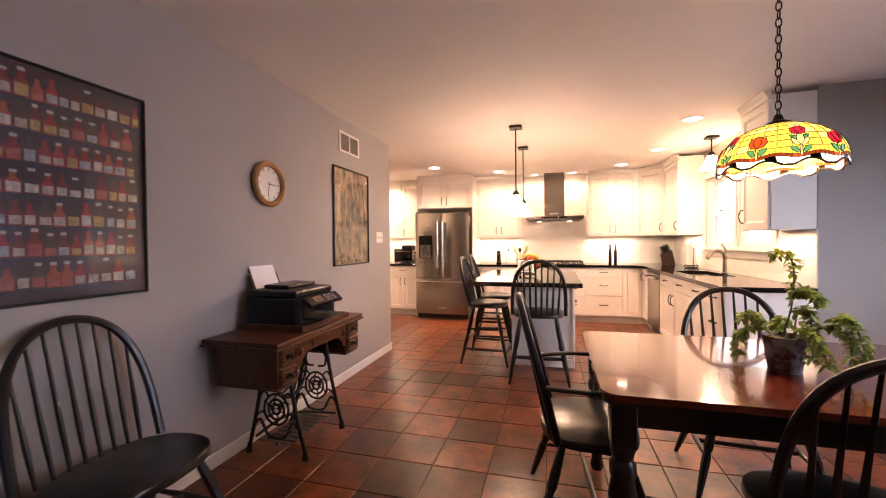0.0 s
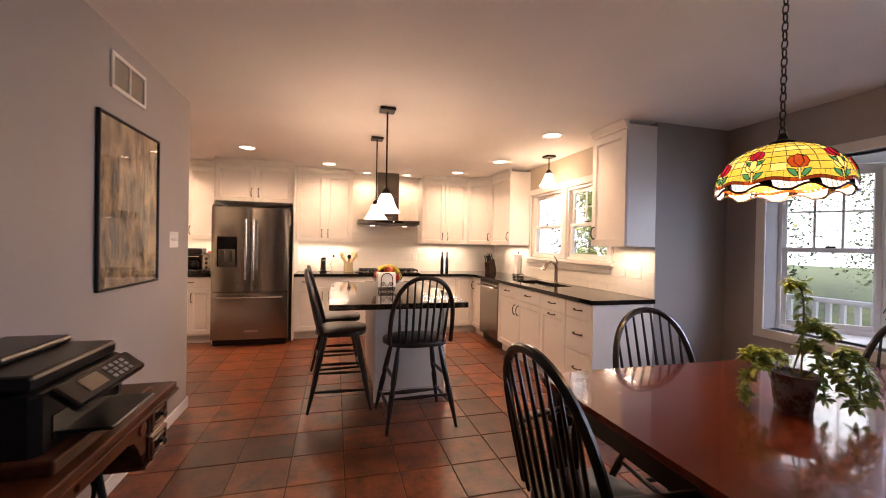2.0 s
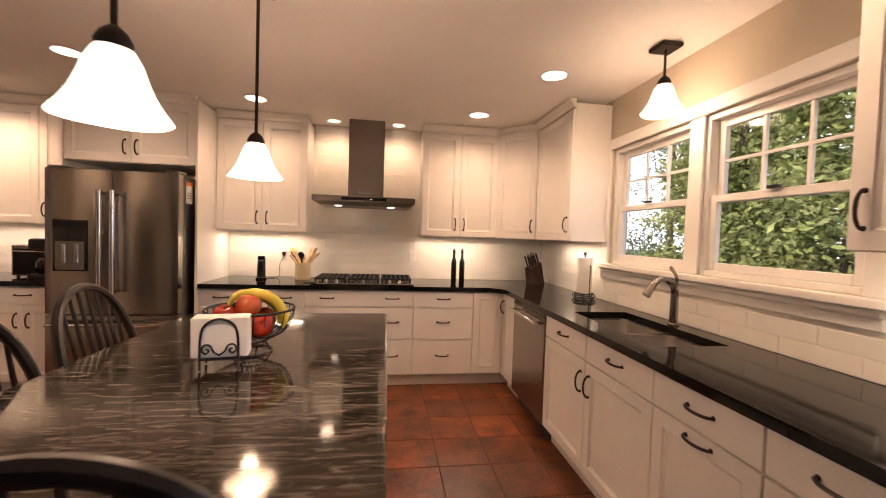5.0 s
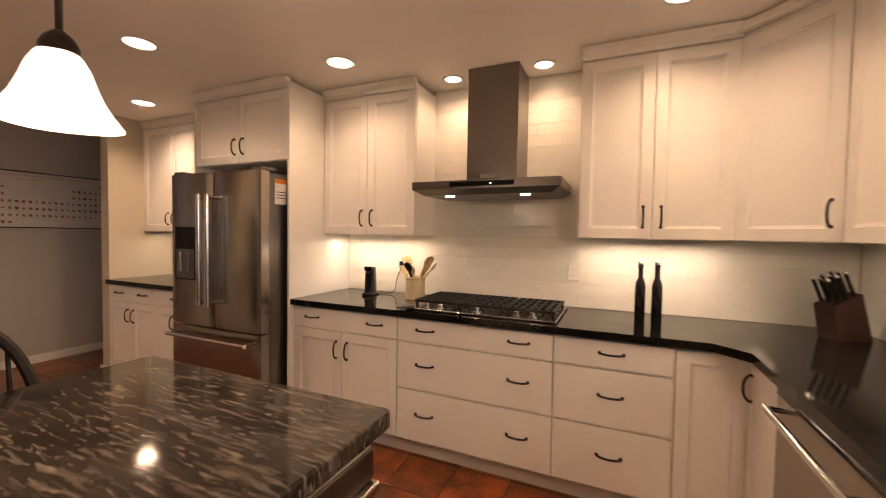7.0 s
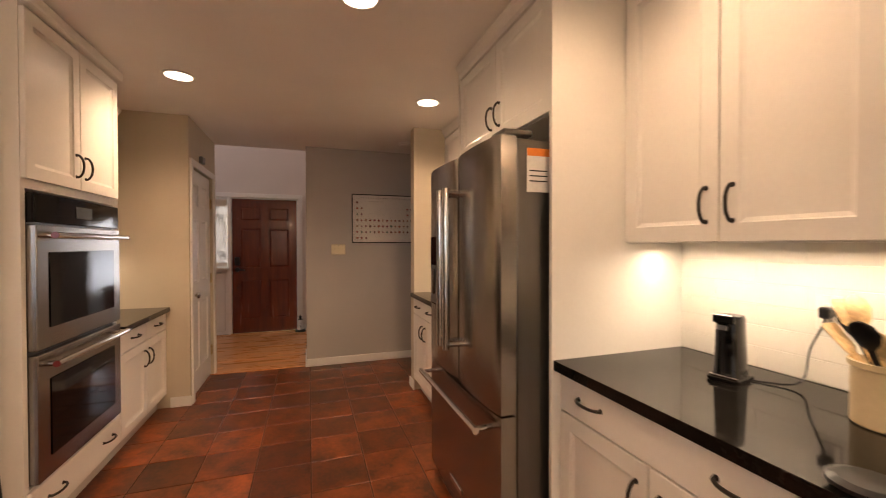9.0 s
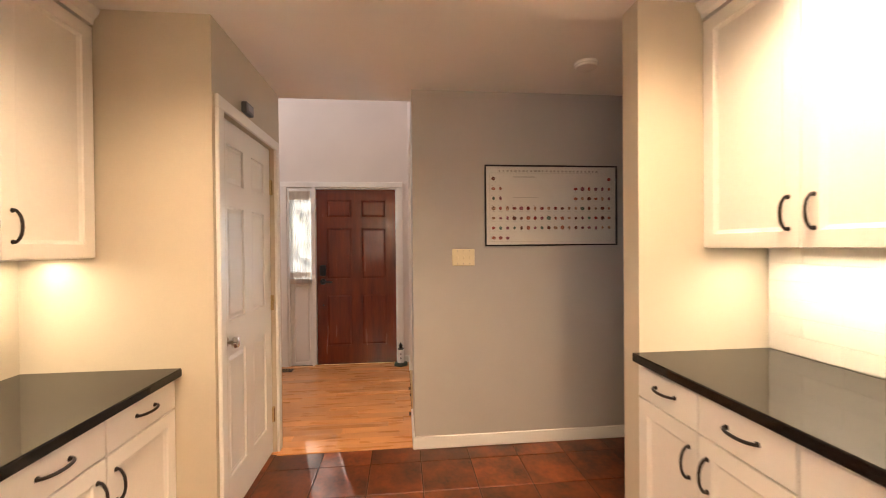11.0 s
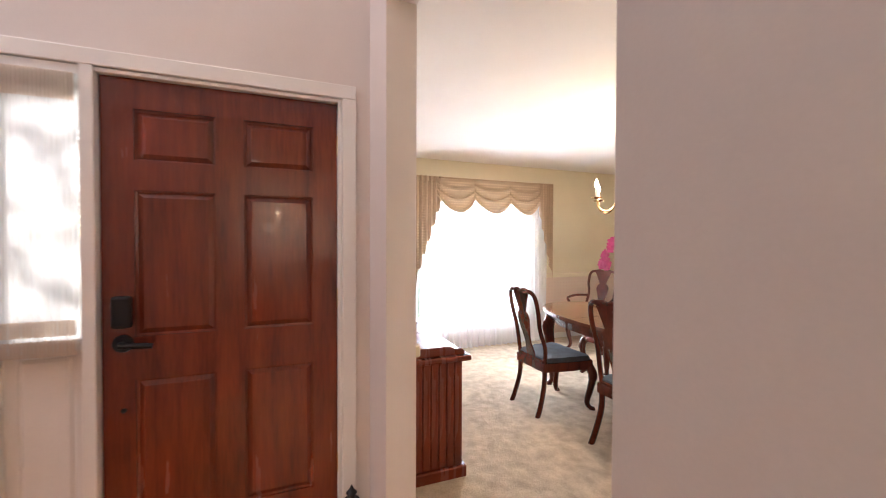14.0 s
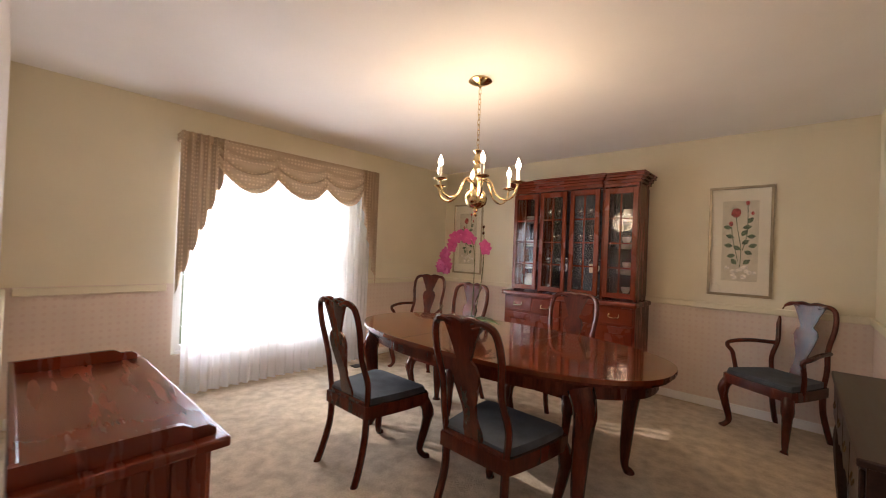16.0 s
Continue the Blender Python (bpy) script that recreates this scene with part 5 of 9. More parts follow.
for y in (0.30, 0.72):
    bm = bmesh.new()
    for q in (-1, 1):
        x = 0.25 + q * 0.075
        tube(bm, curve_pts([(x, y, 0.72), (x + q * 0.01, y, 0.56), (x + q * 0.06, y, 0.28), (x + q * 0.115, y, 0.06), (x + q * 0.125, y, 0.012)], 20), 0.012, 8)
        rod(bm, (x + q * 0.125, y, 0.0), (x + q * 0.122, y, 0.055), 0.022, 0.012, 8)
        tube(bm, curve_pts([(0.25 + q * 0.09, y, 0.66), (0.25 + q * 0.03, y, 0.63), (0.25 + q * 0.02, y, 0.56), (0.25 + q * 0.075, y, 0.50), (0.25 + q * 0.07, y, 0.43), (0.25 + q * 0.02, y, 0.42)], 24), 0.0075, 6)
        tube(bm, curve_pts([(0.25 + q * 0.125, y, 0.34), (0.25 + q * 0.085, y, 0.385), (0.25 + q * 0.055, y, 0.35), (0.25 + q * 0.085, y, 0.32)], 16), 0.0065, 6)
        tube(bm, curve_pts([(0.25 + q * 0.165, y, 0.16), (0.25 + q * 0.12, y, 0.21), (0.25 + q * 0.09, y, 0.17), (0.25 + q * 0.06, y, 0.12), (0.25, y, 0.105)], 20), 0.009, 6)
        tube(bm, curve_pts([(0.25 + q * 0.15, y, 0.22), (0.25 + q * 0.10, y, 0.26), (0.25 + q * 0.07, y, 0.225)], 10), 0.0065, 6)
        tube(bm, curve_pts([(0.25 + q * 0.005, y, 0.29), (0.25 + q * 0.03, y, 0.275), (0.25 + q * 0.035, y, 0.305), (0.25 + q * 0.012, y, 0.315)], 12), 0.005, 5)
    tube(bm, [(0.17, y, 0.70), (0.33, y, 0.70)], 0.012, 6)
    for r in (0.085, 0.055, 0.026):
        tube(bm, [(0.25 + r * math.cos(a), y, 0.28 + 1.1 * r * math.sin(a)) for a in [2 * math.pi * k / 24 for k in range(24)]], 0.0075, 6, closed=True)
    for k in range(6):
        a = k * 1.0472 + 0.5
        tube(bm, [(0.25 + 0.026 * math.cos(a), y, 0.28 + 0.029 * math.sin(a)), (0.25 + 0.055 * math.cos(a + 0.4), y, 0.28 + 0.061 * math.sin(a + 0.4)), (0.25 + 0.085 * math.cos(a), y, 0.28 + 0.094 * math.sin(a))], 0.005, 5)
    part("iron_side", bm, M["iron"], sw, "openwork cast iron side frame", True)
bm = bmesh.new()
for r in (0.165, 0.155, 0.10, 0.04):
    tube(bm, [(0.17, 0.56 + r * math.cos(a), 0.42 + r * math.sin(a)) for a in [2 * math.pi * k / 28 for k in range(28)]], 0.008, 6, closed=True)
for k in range(8):
    a = 2 * math.pi * k / 8
    tube(bm, curve_pts([(0.17, 0.56 + 0.04 * math.cos(a), 0.42 + 0.04 * math.sin(a)), (0.17, 0.56 + 0.10 * math.cos(a + 0.35), 0.42 + 0.10 * math.sin(a + 0.35)), (0.17, 0.56 + 0.15 * math.cos(a), 0.42 + 0.155 * math.sin(a))], 8), 0.007, 5)
part("treadle_wheel", bm, M["iron"], sw, "spoked cast iron wheel", True)
bm = bmesh.new()
for i in range(9):
    tube(bm, [(0.16 + i * 0.022, 0.33, 0.075), (0.16 + i * 0.022, 0.69, 0.085)], 0.005, 5)
for i in range(8):
    tube(bm, [(0.15, 0.34 + i * 0.05, 0.078), (0.345, 0.34 + i * 0.05, 0.078)], 0.005, 5)
rod(bm, (0.25, 0.30, 0.07), (0.25, 0.72, 0.07), 0.009)
part("treadle_plate", bm, M["iron"], sw, "latticed iron foot treadle")
tube_b = bmesh.new()
tube(tube_b, curve_pts([(0.10, 0.30, 0.10), (0.20, 0.52, 0.16), (0.40, 0.72, 0.10)], 14), 0.009, 6)
part("cross_brace", tube_b, M["iron"], sw, smooth=True)

pr = thing("printer", pose(-0.62, 2.62, 0.80), "black all-in-one inkjet printer with white paper in its tray", "printer")
_bm = slab(bmesh.new(), [(0.0, 0.02), (0.02, 0.0), (0.36, 0.0), (0.38, 0.02), (0.38, 0.40), (0.36, 0.42), (0.02, 0.42), (0.0, 0.40)], 0.0, 0.155, bevel=0.01)
part("body", _bm, M["black"], pr)
part("scanner_lid", nbox(0.02, 0.36, 0.01, 0.41, 0.156, 0.20, 0.012, 2), M["black"], pr)
part("feeder", nbox(0.06, 0.24, 0.10, 0.40, 0.2005, 0.225, 0.01, 2), M["black"], pr)
_bm = nbox(0.0, 0.08, 0.03, 0.39, 0.0, 0.025, 0.006)
o = part("control_panel", _bm, M["black_glass"], pr, "tilted control panel with small screen")
o.matrix_local = pose(0.378, 0, 0.145, 0, 40, 0)
for i in range(4):
    for j in range(3):
        part("button", nbox(0.015 + j * 0.018, 0.027 + j * 0.018, 0.22 + i * 0.03, 0.238 + i * 0.03, 0.0252, 0.028, 0.001), mat("grey_button", (0.25, 0.26, 0.27), 0.4) if i + j == 0 else bpy.data.materials["grey_button"], o)
part("screen", nbox(0.015, 0.06, 0.10, 0.19, 0.0252, 0.0265), M["steel_dark"], o)
part("output_slot", nbox(0.3805, 0.384, 0.05, 0.37, 0.025, 0.085), M["black_glass"], pr)
part("output_tray", nbox(0.37, 0.50, 0.08, 0.34, 0.022, 0.032, 0.004), M["black"], pr)
_pt = part("paper_support", nbox(-0.004, 0.004, 0.08, 0.34, 0.0, 0.15, 0.002), M["black"], pr)
_pt.matrix_local = pose(0.02, 0, 0.15, 0, -22, 0)
_pp = part("paper", nbox(0.0045, 0.007, 0.10, 0.32, 0.0, 0.20), mat("white_paper", (0.85, 0.83, 0.84), 0.7, vary=0.02), pr, "stack of white paper")
_pp.matrix_local = pose(0.02, 0, 0.15, 0, -22, 0)

# clock, vent, switches, pictures on the wall
ck = thing("wall_clock", pose(-0.68, 2.915, 1.69, 90, 0, 90), "round wooden-rimmed wall clock with a white dial", "clock")
part("rim", lathe(bmesh.new(), [(0.118, 0.0), (0.150, 0.004), (0.157, 0.018), (0.150, 0.034), (0.132, 0.040), (0.120, 0.030), (0.118, 0.012)], 40), mat("honey_oak_rim", (0.50, 0.24, 0.07), 0.3, vary=0.2, scale=9, fine=60), ck, smooth=True)
part("dial", lathe(bmesh.new(), [(0.121, 0.002), (0.121, 0.012), (0.001, 0.013)], 36), mat("dial_paper", (0.78, 0.76, 0.72), 0.4, vary=0.02), ck)
for i in range(12):
    o = part("hour_mark", nbox(-0.003, 0.003, 0.092, 0.110, 0.0135, 0.0145), M["black"], ck) if i == 0 else again(_hm, ck, pose(0, 0, 0, 0, 0, 30 * i))
    if i == 0:
        _hm = o
for a, l, w in ((-92, 0.065, 0.005), (172, 0.085, 0.0035)):
    o = part("pointer", nbox(-w / 2, w / 2, -0.012, l, 0.016, 0.018), M["black"], ck)
    o.matrix_local = pose(0, 0, 0, 0, 0, a)
_g = part("glass_cover", lathe(bmesh.new(), [(0.119, 0.030), (0.001, 0.032)], 36, caps=False), M["glass"], ck)
_g.visible_shadow = False
vt = thing("wall_vent", pose(-0.68, 3.87, 2.13, 90, 0, 90), "white metal wall vent with dark louvres", "vent")
_bm = bmesh.new()
for a, b, c, d in ((0, 0.38, 0, 0.022), (0, 0.38, 0.173, 0.195), (0, 0.022, 0.022, 0.173), (0.358, 0.38, 0.022, 0.173), (0.182, 0.198, 0.022, 0.173)):
    box(_bm, a, b, c, d, 0.0, 0.012, 0.003)
part("frame", _bm, M["trim"], vt)
part("backing", nbox(0.02, 0.36, 0.02, 0.175, 0.0005, 0.002), M["black"], vt)
for i in range(9):
    o = part("slat", nbox(0.022, 0.358, -0.006, 0.006, 0.003, 0.005), M["steel_dark"], vt) if i == 0 else again(_sl, vt, pose(0, 0.033 + 0.016 * i, 0, 30, 0, 0))
    if i == 0:
        _sl = o
        o.matrix_local = pose(0, 0.033, 0, 30, 0, 0)


def switch_plate(m, n, label, material, toggles=True):
    s = thing("light_switch", m, label, "switch", "")
    w = 0.026 + 0.043 * n
    part("plate", nbox(-w / 2, w / 2, -0.057, 0.057, 0.0, 0.006, 0.003), material, s)
    for i in range(n):
        x = (i - (n - 1) / 2) * 0.043
        if toggles:
            part("toggle", nbox(x - 0.005, x + 0.005, -0.012, 0.012, 0.0062, 0.016, 0.002), material, s)
        else:
            part("rocker", nbox(x - 0.016, x + 0.016, -0.033, 0.033, 0.0062, 0.009, 0.001), material, s)
        for q in (-1, 1):
            part("screw", lathe(bmesh.new(), [(0.003, 0.006), (0.003, 0.007)], 8, pose(x, q * 0.044, 0)), M["steel_dark"], s)
    return s


M["ivory"] = mat("ivory_plastic", (0.78, 0.70, 0.47), 0.35, vary=0.02)
M["white_plastic"] = mat("white_plastic", (0.80, 0.77, 0.72), 0.35, vary=0.02)
switch_plate(pose(-0.68, 4.73, 1.345, 90, 0, 90), 3, "white triple light switch plate on the wall end", M["white_plastic"])
switch_plate(pose(-3.41, 6.60, 1.30, 90, 0, 90), 3, "ivory triple toggle switch plate in the hall", M["ivory"])
switch_plate(pose(-5.44, 4.59, 1.29, 90, 0, 90), 3, "beige triple toggle switch plate beside the entrance", mat("beige_plastic", (0.52, 0.45, 0.34), 0.4, vary=0.03))


def picture(name, m, w, h, border, frame_mat, back_mat, label, depth=0.02, glossy=True):
    """A framed picture: x across, y up, towards +z."""
    p = thing(name, m, label, "picture")
    bm = bmesh.new()
    for a, b, c, d in ((0, w, 0, border), (0, w, h - border, h), (0, border, border, h - border), (w - border, w, border, h - border)):
        box(bm, a, b, c, d, 0.0, depth, 0.003)
    part("frame", bm, frame_mat, p)
    part("print", nbox(border, w - border, border, h - border, 0.0005, 0.006), back_mat, p)
    if glossy:
        g = part("glass", nbox(border, w - border, border, h - border, 0.0125, 0.0145), M["glass"], p)
        g.visible_shadow = False
    return p


# poster of bottles: shelves of bottles as flat printed shapes
po = picture("poster", pose(-0.68, 1.14, 1.06, 90, 0, 90), 0.925, 0.905, 0.012, M["black"], mat("dark_poster_print", (0.055, 0.014, 0.022), 0.5, vary=0.3, scale=14, fine=60, second=(0.014, 0.012, 0.03)), "large framed poster of sauce bottles on shelves", 0.02)
_pc = [(0.34, 0.022, 0.022), (0.26, 0.02, 0.02), (0.18, 0.014, 0.016), (0.36, 0.07, 0.03), (0.07, 0.05, 0.03), (0.14, 0.02, 0.02), (0.04, 0.02, 0.018)]
_pm = [mat("print_ink", c, 0.5, vary=0.15, scale=40) for c in _pc]
_lm = [mat("print_label", c, 0.5, vary=0.2, scale=60) for c in ((0.50, 0.45, 0.42), (0.42, 0.28, 0.10), (0.38, 0.10, 0.08), (0.32, 0.34, 0.40), (0.44, 0.36, 0.31))]
_cm = mat("print_cap", (0.42, 0.40, 0.38), 0.5)
_groups = [bmesh.new() for _ in range(len(_pm) + len(_lm) + 1)]
for r in range(7):
    z0 = 0.06 + r * 0.118
    x = 0.03
    while x < 0.87:
        w, h = rp.uniform(0.034, 0.050), rp.uniform(0.080, 0.106)
        g = rp.randrange(len(_pm))
        cx = x + w / 2
        o = [(cx - w / 2, z0), (cx + w / 2, z0), (cx + w / 2, z0 + h * 0.52), (cx + w * 0.2, z0 + h * 0.7), (cx + w * 0.2, z0 + h), (cx - w * 0.2, z0 + h), (cx - w * 0.2, z0 + h * 0.7), (cx - w / 2, z0 + h * 0.52)]
        slab(_groups[g], o, 0.0062, 0.0068)
        q = len(_pm) + rp.randrange(len(_lm))
        box(_groups[q], cx - w * 0.42, cx + w * 0.42, z0 + h * 0.06, z0 + h * rp.uniform(0.36, 0.50), 0.007, 0.0074)
        if rp.random() < 0.6:
            box(_groups[-1], cx - w * 0.24, cx + w * 0.24, z0 + h * 0.9, z0 + h * 1.03, 0.007, 0.0074)
        x += w + rp.uniform(0.002, 0.007)
for g, mm in zip(_groups, _pm + _lm + [_cm]):
    o = part("printed_shapes", g, mm, po)
    o["kind"] = "stuff"
_bm = bmesh.new()
for r in range(7):
    box(_bm, 0.014, 0.911, 0.045 + r * 0.118, 0.057 + r * 0.118, 0.0062, 0.0066)
part("printed_shelves", _bm, mat("print_shelf", (0.016, 0.018, 0.045), 0.5), po)

p2 = picture("picture", pose(-0.68, 3.745, 1.075, 90, 0, 90), 0.69, 0.91, 0.014, M["black"], mat("abstract_print", (0.46, 0.32, 0.18), 0.5, vary=0.4, scale=7, fine=26, stretch=(2.2, 0.9, 1), soft=0.6, second=(0.014, 0.018, 0.018)), "tall framed abstract print in grey and ochre under glass")
_bm = bmesh.new()
for i in range(26):
    x, y = rp.uniform(0.1, 0.55), rp.uniform(0.15, 0.6)
    box(_bm, x, x + rp.uniform(0.01, 0.03), y, y + rp.uniform(0.06, 0.2), 0.0062, 0.0066)
o = part("printed_shapes", _bm, mat("print_grey", (0.16, 0.17, 0.15), 0.5, vary=0.3, scale=30), p2)
o["kind"] = "stuff"

# ---- kitchen things ----
ST = "black-stained windsor bar stool at the kitchen island"
_s1 = windsor("bar_stool", pose(1.07, 4.44, 0, 0, 0, 3), ST, 0.63, 1.12, "stool", group="bar stools", stool=True, width=0.50)
copy_thing(_s1, pose(0.52, 4.92, 0, 0, 0, -92))
copy_thing(_s1, pose(0.50, 5.52, 0, 0, 0, -86))

for x, y, _w in CANS:
    r = 0.055 if _w < 6 else 0.078
    cn = thing("recessed_light", pose(x, y, 2.44), "small round recessed ceiling light with a white trim ring, lit" if _w < 6 else "round recessed ceiling light with a white trim ring, lit", "ceiling light", "recessed lights")
    part("trim_ring", lathe(bmesh.new(), [(r, -0.001), (r + 0.018, -0.002), (r + 0.016, -0.008), (r, -0.007)], 28, caps=False), M["trim"], cn)
    part("lens", lathe(bmesh.new(), [(r, -0.0045), (r * 0.6, -0.006), (0.001, -0.0065)], 28, caps=False), M["can_glow"], cn)


def pendant(x, y, zs, group):
    p = thing("pendant_lamp", pose(x, y, 0), "pendant lamp with a flared white glass shade, lit", "lamp", group)
    part("canopy", nbox(-0.062, 0.062, -0.062, 0.062, 2.415, 2.439, 0.006), M["bronze"], p, "square dark bronze canopy")
    part("rod", rod(bmesh.new(), (0, 0, zs + 0.19), (0, 0, 2.416), 0.007), M["bronze"], p)
    part("cap", lathe(bmesh.new(), [(0.034, zs + 0.148), (0.036, zs + 0.165), (0.026, zs + 0.185), (0.010, zs + 0.20)], 18), M["bronze"], p, smooth=True)
    o = part("shade", lathe(bmesh.new(), [(0.112, zs), (0.109, zs + 0.006), (0.094, zs + 0.026), (0.077, zs + 0.055), (0.064, zs + 0.088), (0.053, zs + 0.122), (0.040, zs + 0.146), (0.036, zs + 0.15), (0.034, zs + 0.148), (0.050, zs + 0.120), (0.061, zs + 0.086), (0.074, zs + 0.053), (0.091, zs + 0.024), (0.108, zs)], 36, caps=False, flute=0.03, flutes=4), M["shade_glow"], p, "flared opal glass shade", True)
    o.visible_shadow = False


pendant(0.85, 4.66, 1.60, "island pendants")
pendant(0.86, 5.57, 1.60, "island pendants")
pendant(2.92, 5.69, 2.075, "sink pendant")

# cooktop
ct = thing("gas_cooktop", pose(0.80, 7.225, 0.91), "stainless steel five-burner gas cooktop with black grates", "cooktop")
part("pan", nbox(0, 0.90, 0.0, 0.52, 0.001, 0.014, 0.004), M["steel"], ct)
for i, x in enumerate((0.02, 0.312, 0.604)):
    bm = bmesh.new()
    w = 0.276
    for y in (0.10, 0.49):
        box(bm, x, x + w, y - 0.007, y + 0.007, 0.034, 0.05)
    for k in range(7):
        xx = x + 0.007 + k * (w - 0.014) / 6
        box(bm, xx - 0.006, xx + 0.006, 0.10, 0.49, 0.036, 0.052)
    for y in (0.20, 0.30, 0.40):
        box(bm, x, x + w, y - 0.005, y + 0.005, 0.032, 0.046)
    for xx in (x + 0.01, x + w - 0.01):
        for y in (0.105, 0.485):
            box(bm, xx - 0.008, xx + 0.008, y - 0.008, y + 0.008, 0.0142, 0.036)
    part("grate", bm, M["iron"], ct, "black cast iron grate")
for x, y, r in ((0.16, 0.19, 0.04), (0.16, 0.40, 0.045), (0.45, 0.295, 0.06), (0.74, 0.19, 0.045), (0.74, 0.40, 0.04)):
    part("burner", lathe(bmesh.new(), [(r, 0.0142), (r, 0.022), (r * 0.75, 0.028), (0.005, 0.029)], 20), M["black"], ct)
for x in (0.13, 0.22, 0.45, 0.68, 0.77):
    part("knob", lathe(bmesh.new(), [(0.022, 0.0142), (0.022, 0.019), (0.017, 0.021), (0.015, 0.042), (0.004, 0.044)], 18, pose(x, 0.045, 0)), M["chrome"], ct, smooth=True)

# sink and tap
M["sink_steel"] = mat("satin_sink_steel", (0.66, 0.63, 0.60), 0.32, 1.0, vary=0.05, scale=6, fine=80, bump=0.02)
sk = thing("kitchen_sink", pose(0, 0, 0), "stainless steel double-bowl undermount sink", "sink")
for y0, y1 in ((5.28, 5.62), (5.66, 6.05)):
    bm = bmesh.new()
    o = []
    for cx, cy, a0 in ((2.99 - 0.05, y0 + 0.05, -90), (2.99 - 0.05, y1 - 0.05, 0), (2.65 + 0.05, y1 - 0.05, 90), (2.65 + 0.05, y0 + 0.05, 180)):
        for k in range(5):
            a = radians(a0 + 22.5 * k)
            o.append((cx + 0.05 * math.cos(a), cy + 0.05 * math.sin(a)))
    hi = [bm.verts.new((x, y, 0.871)) for x, y in o]
    lo = [bm.verts.new((2.82 + (x - 2.82) * 0.94, (y0 + y1) / 2 + (y - (y0 + y1) / 2) * 0.94, 0.69)) for x, y in o]
    for i in range(len(o)):
        bm.faces.new((hi[i], hi[(i + 1) % len(o)], lo[(i + 1) % len(o)], lo[i]))
    bm.faces.new(lo)
    part("bowl", bm, M["sink_steel"], sk, smooth=True)
    part("drain", lathe(bmesh.new(), [(0.04, 0.691), (0.04, 0.694), (0.03, 0.695)], 18, pose(2.86, (y0 + y1) / 2, 0)), M["chrome"], sk)
part("rim", nbox(2.64, 3.0, 5.622, 5.658, 0.80, 0.8705, 0.004), M["steel"], sk)
_b = bmesh.new()
for a, b, c, d in ((2.632, 2.652, 5.265, 6.065), (2.988, 3.008, 5.265, 6.065), (2.652, 2.988, 5.265, 5.285), (2.652, 2.988, 6.045, 6.065)):
    box(_b, a, b, c, d, 0.862, 0.8715)
part("flange", _b, M["steel"], sk)
tp = thing("faucet", pose(3.05, 5.69, 0.91, 0, 0, 0), "brushed steel pull-out kitchen faucet", "faucet")
bm = lathe(bmesh.new(), [(0.030, 0.0005), (0.030, 0.008), (0.022, 0.015), (0.021, 0.12), (0.019, 0.20)], 18)
part("body", bm, M["steel"], tp, smooth=True)
part("spout", tube(bmesh.new(), curve_pts([(0, 0, 0.16), (-0.015, 0, 0.22), (-0.06, 0, 0.255), (-0.11, 0, 0.245), (-0.15, 0, 0.20)], 18), 0.016, 12, radii=None), M["steel"], tp, smooth=True)
part("spray_head", rod(bmesh.new(), (-0.135, 0, 0.218), (-0.175, 0, 0.165), 0.019, 0.023, 14), M["steel"], tp, smooth=True)
part("lever", tube(bmesh.new(), curve_pts([(0.0, 0, 0.20), (0.01, 0, 0.26), (-0.02, 0, 0.31), (-0.035, 0, 0.325)], 10), 0.010, 8, flat=0.6), M["steel"], tp, smooth=True)

# counter things on the back wall
co = thing("can_opener", pose(0.29, 7.60, 0.91, 0, 0, 12), "glossy black electric can opener standing on the counter", "can opener")
_bm = bmesh.new()
_lev = []
for z, w, d in ((0.016, 0.042, 0.052), (0.03, 0.039, 0.047), (0.12, 0.036, 0.043), (0.20, 0.034, 0.040), (0.212, 0.031, 0.036)):
    _lev.append([_bm.verts.new((w * math.copysign(abs(math.cos(k * 0.3927)) ** 0.5, math.cos(k * 0.3927)), d * math.copysign(abs(math.sin(k * 0.3927)) ** 0.5, math.sin(k * 0.3927)), z)) for k in range(16)])
for a, b in zip(_lev, _lev[1:]):
    for k in range(16):
        _bm.faces.new((a[k], a[(k + 1) % 16], b[(k + 1) % 16], b[k]))
_bm.faces.new(_lev[0][::-1])
_bm.faces.new(_lev[-1])
M["gloss_black"] = mat("glossy_black_plastic", (0.006, 0.006, 0.006), 0.10, vary=0.1, bump=0)
part("body", _bm, M["gloss_black"], co, smooth=True)
part("base", nbox(-0.046, 0.046, -0.058, 0.056, 0.0005, 0.0155, 0.004), M["gloss_black"], co)
part("trim_band", nbox(-0.040, 0.040, -0.0565, -0.0475, 0.0165, 0.0215, 0.001), M["chrome"], co, "chrome band above the foot")
part("lever", nbox(-0.030, 0.030, -0.058, -0.036, 0.190, 0.218, 0.005, 2), M["gloss_black"], co)
part("cutter", nbox(-0.020, 0.014, -0.056, -0.0395, 0.165, 0.188, 0.004), M["chrome"], co, "chrome cutter wheel")
co2 = thing("power_cord", pose(0, 0, 0), "black cord plugged into the wall outlet", "cord")
part("cord", tube(bmesh.new(), curve_pts([(0.27, 7.60, 0.916), (0.35, 7.66, 0.914), (0.42, 7.72, 0.93), (0.40, 7.80, 1.02), (0.43, 7.805, 1.10), (0.44, 7.80, 1.14)], 24), 0.003, 5), M["black"], co2)
part("plug", nbox(0.425, 0.455, 7.785, 7.82, 1.125, 1.16, 0.005), M["black"], co2)
cr = thing("utensil_crock", pose(0.66, 7.62, 0.91), "cream stoneware crock full of wooden spoons and spatulas", "crock")
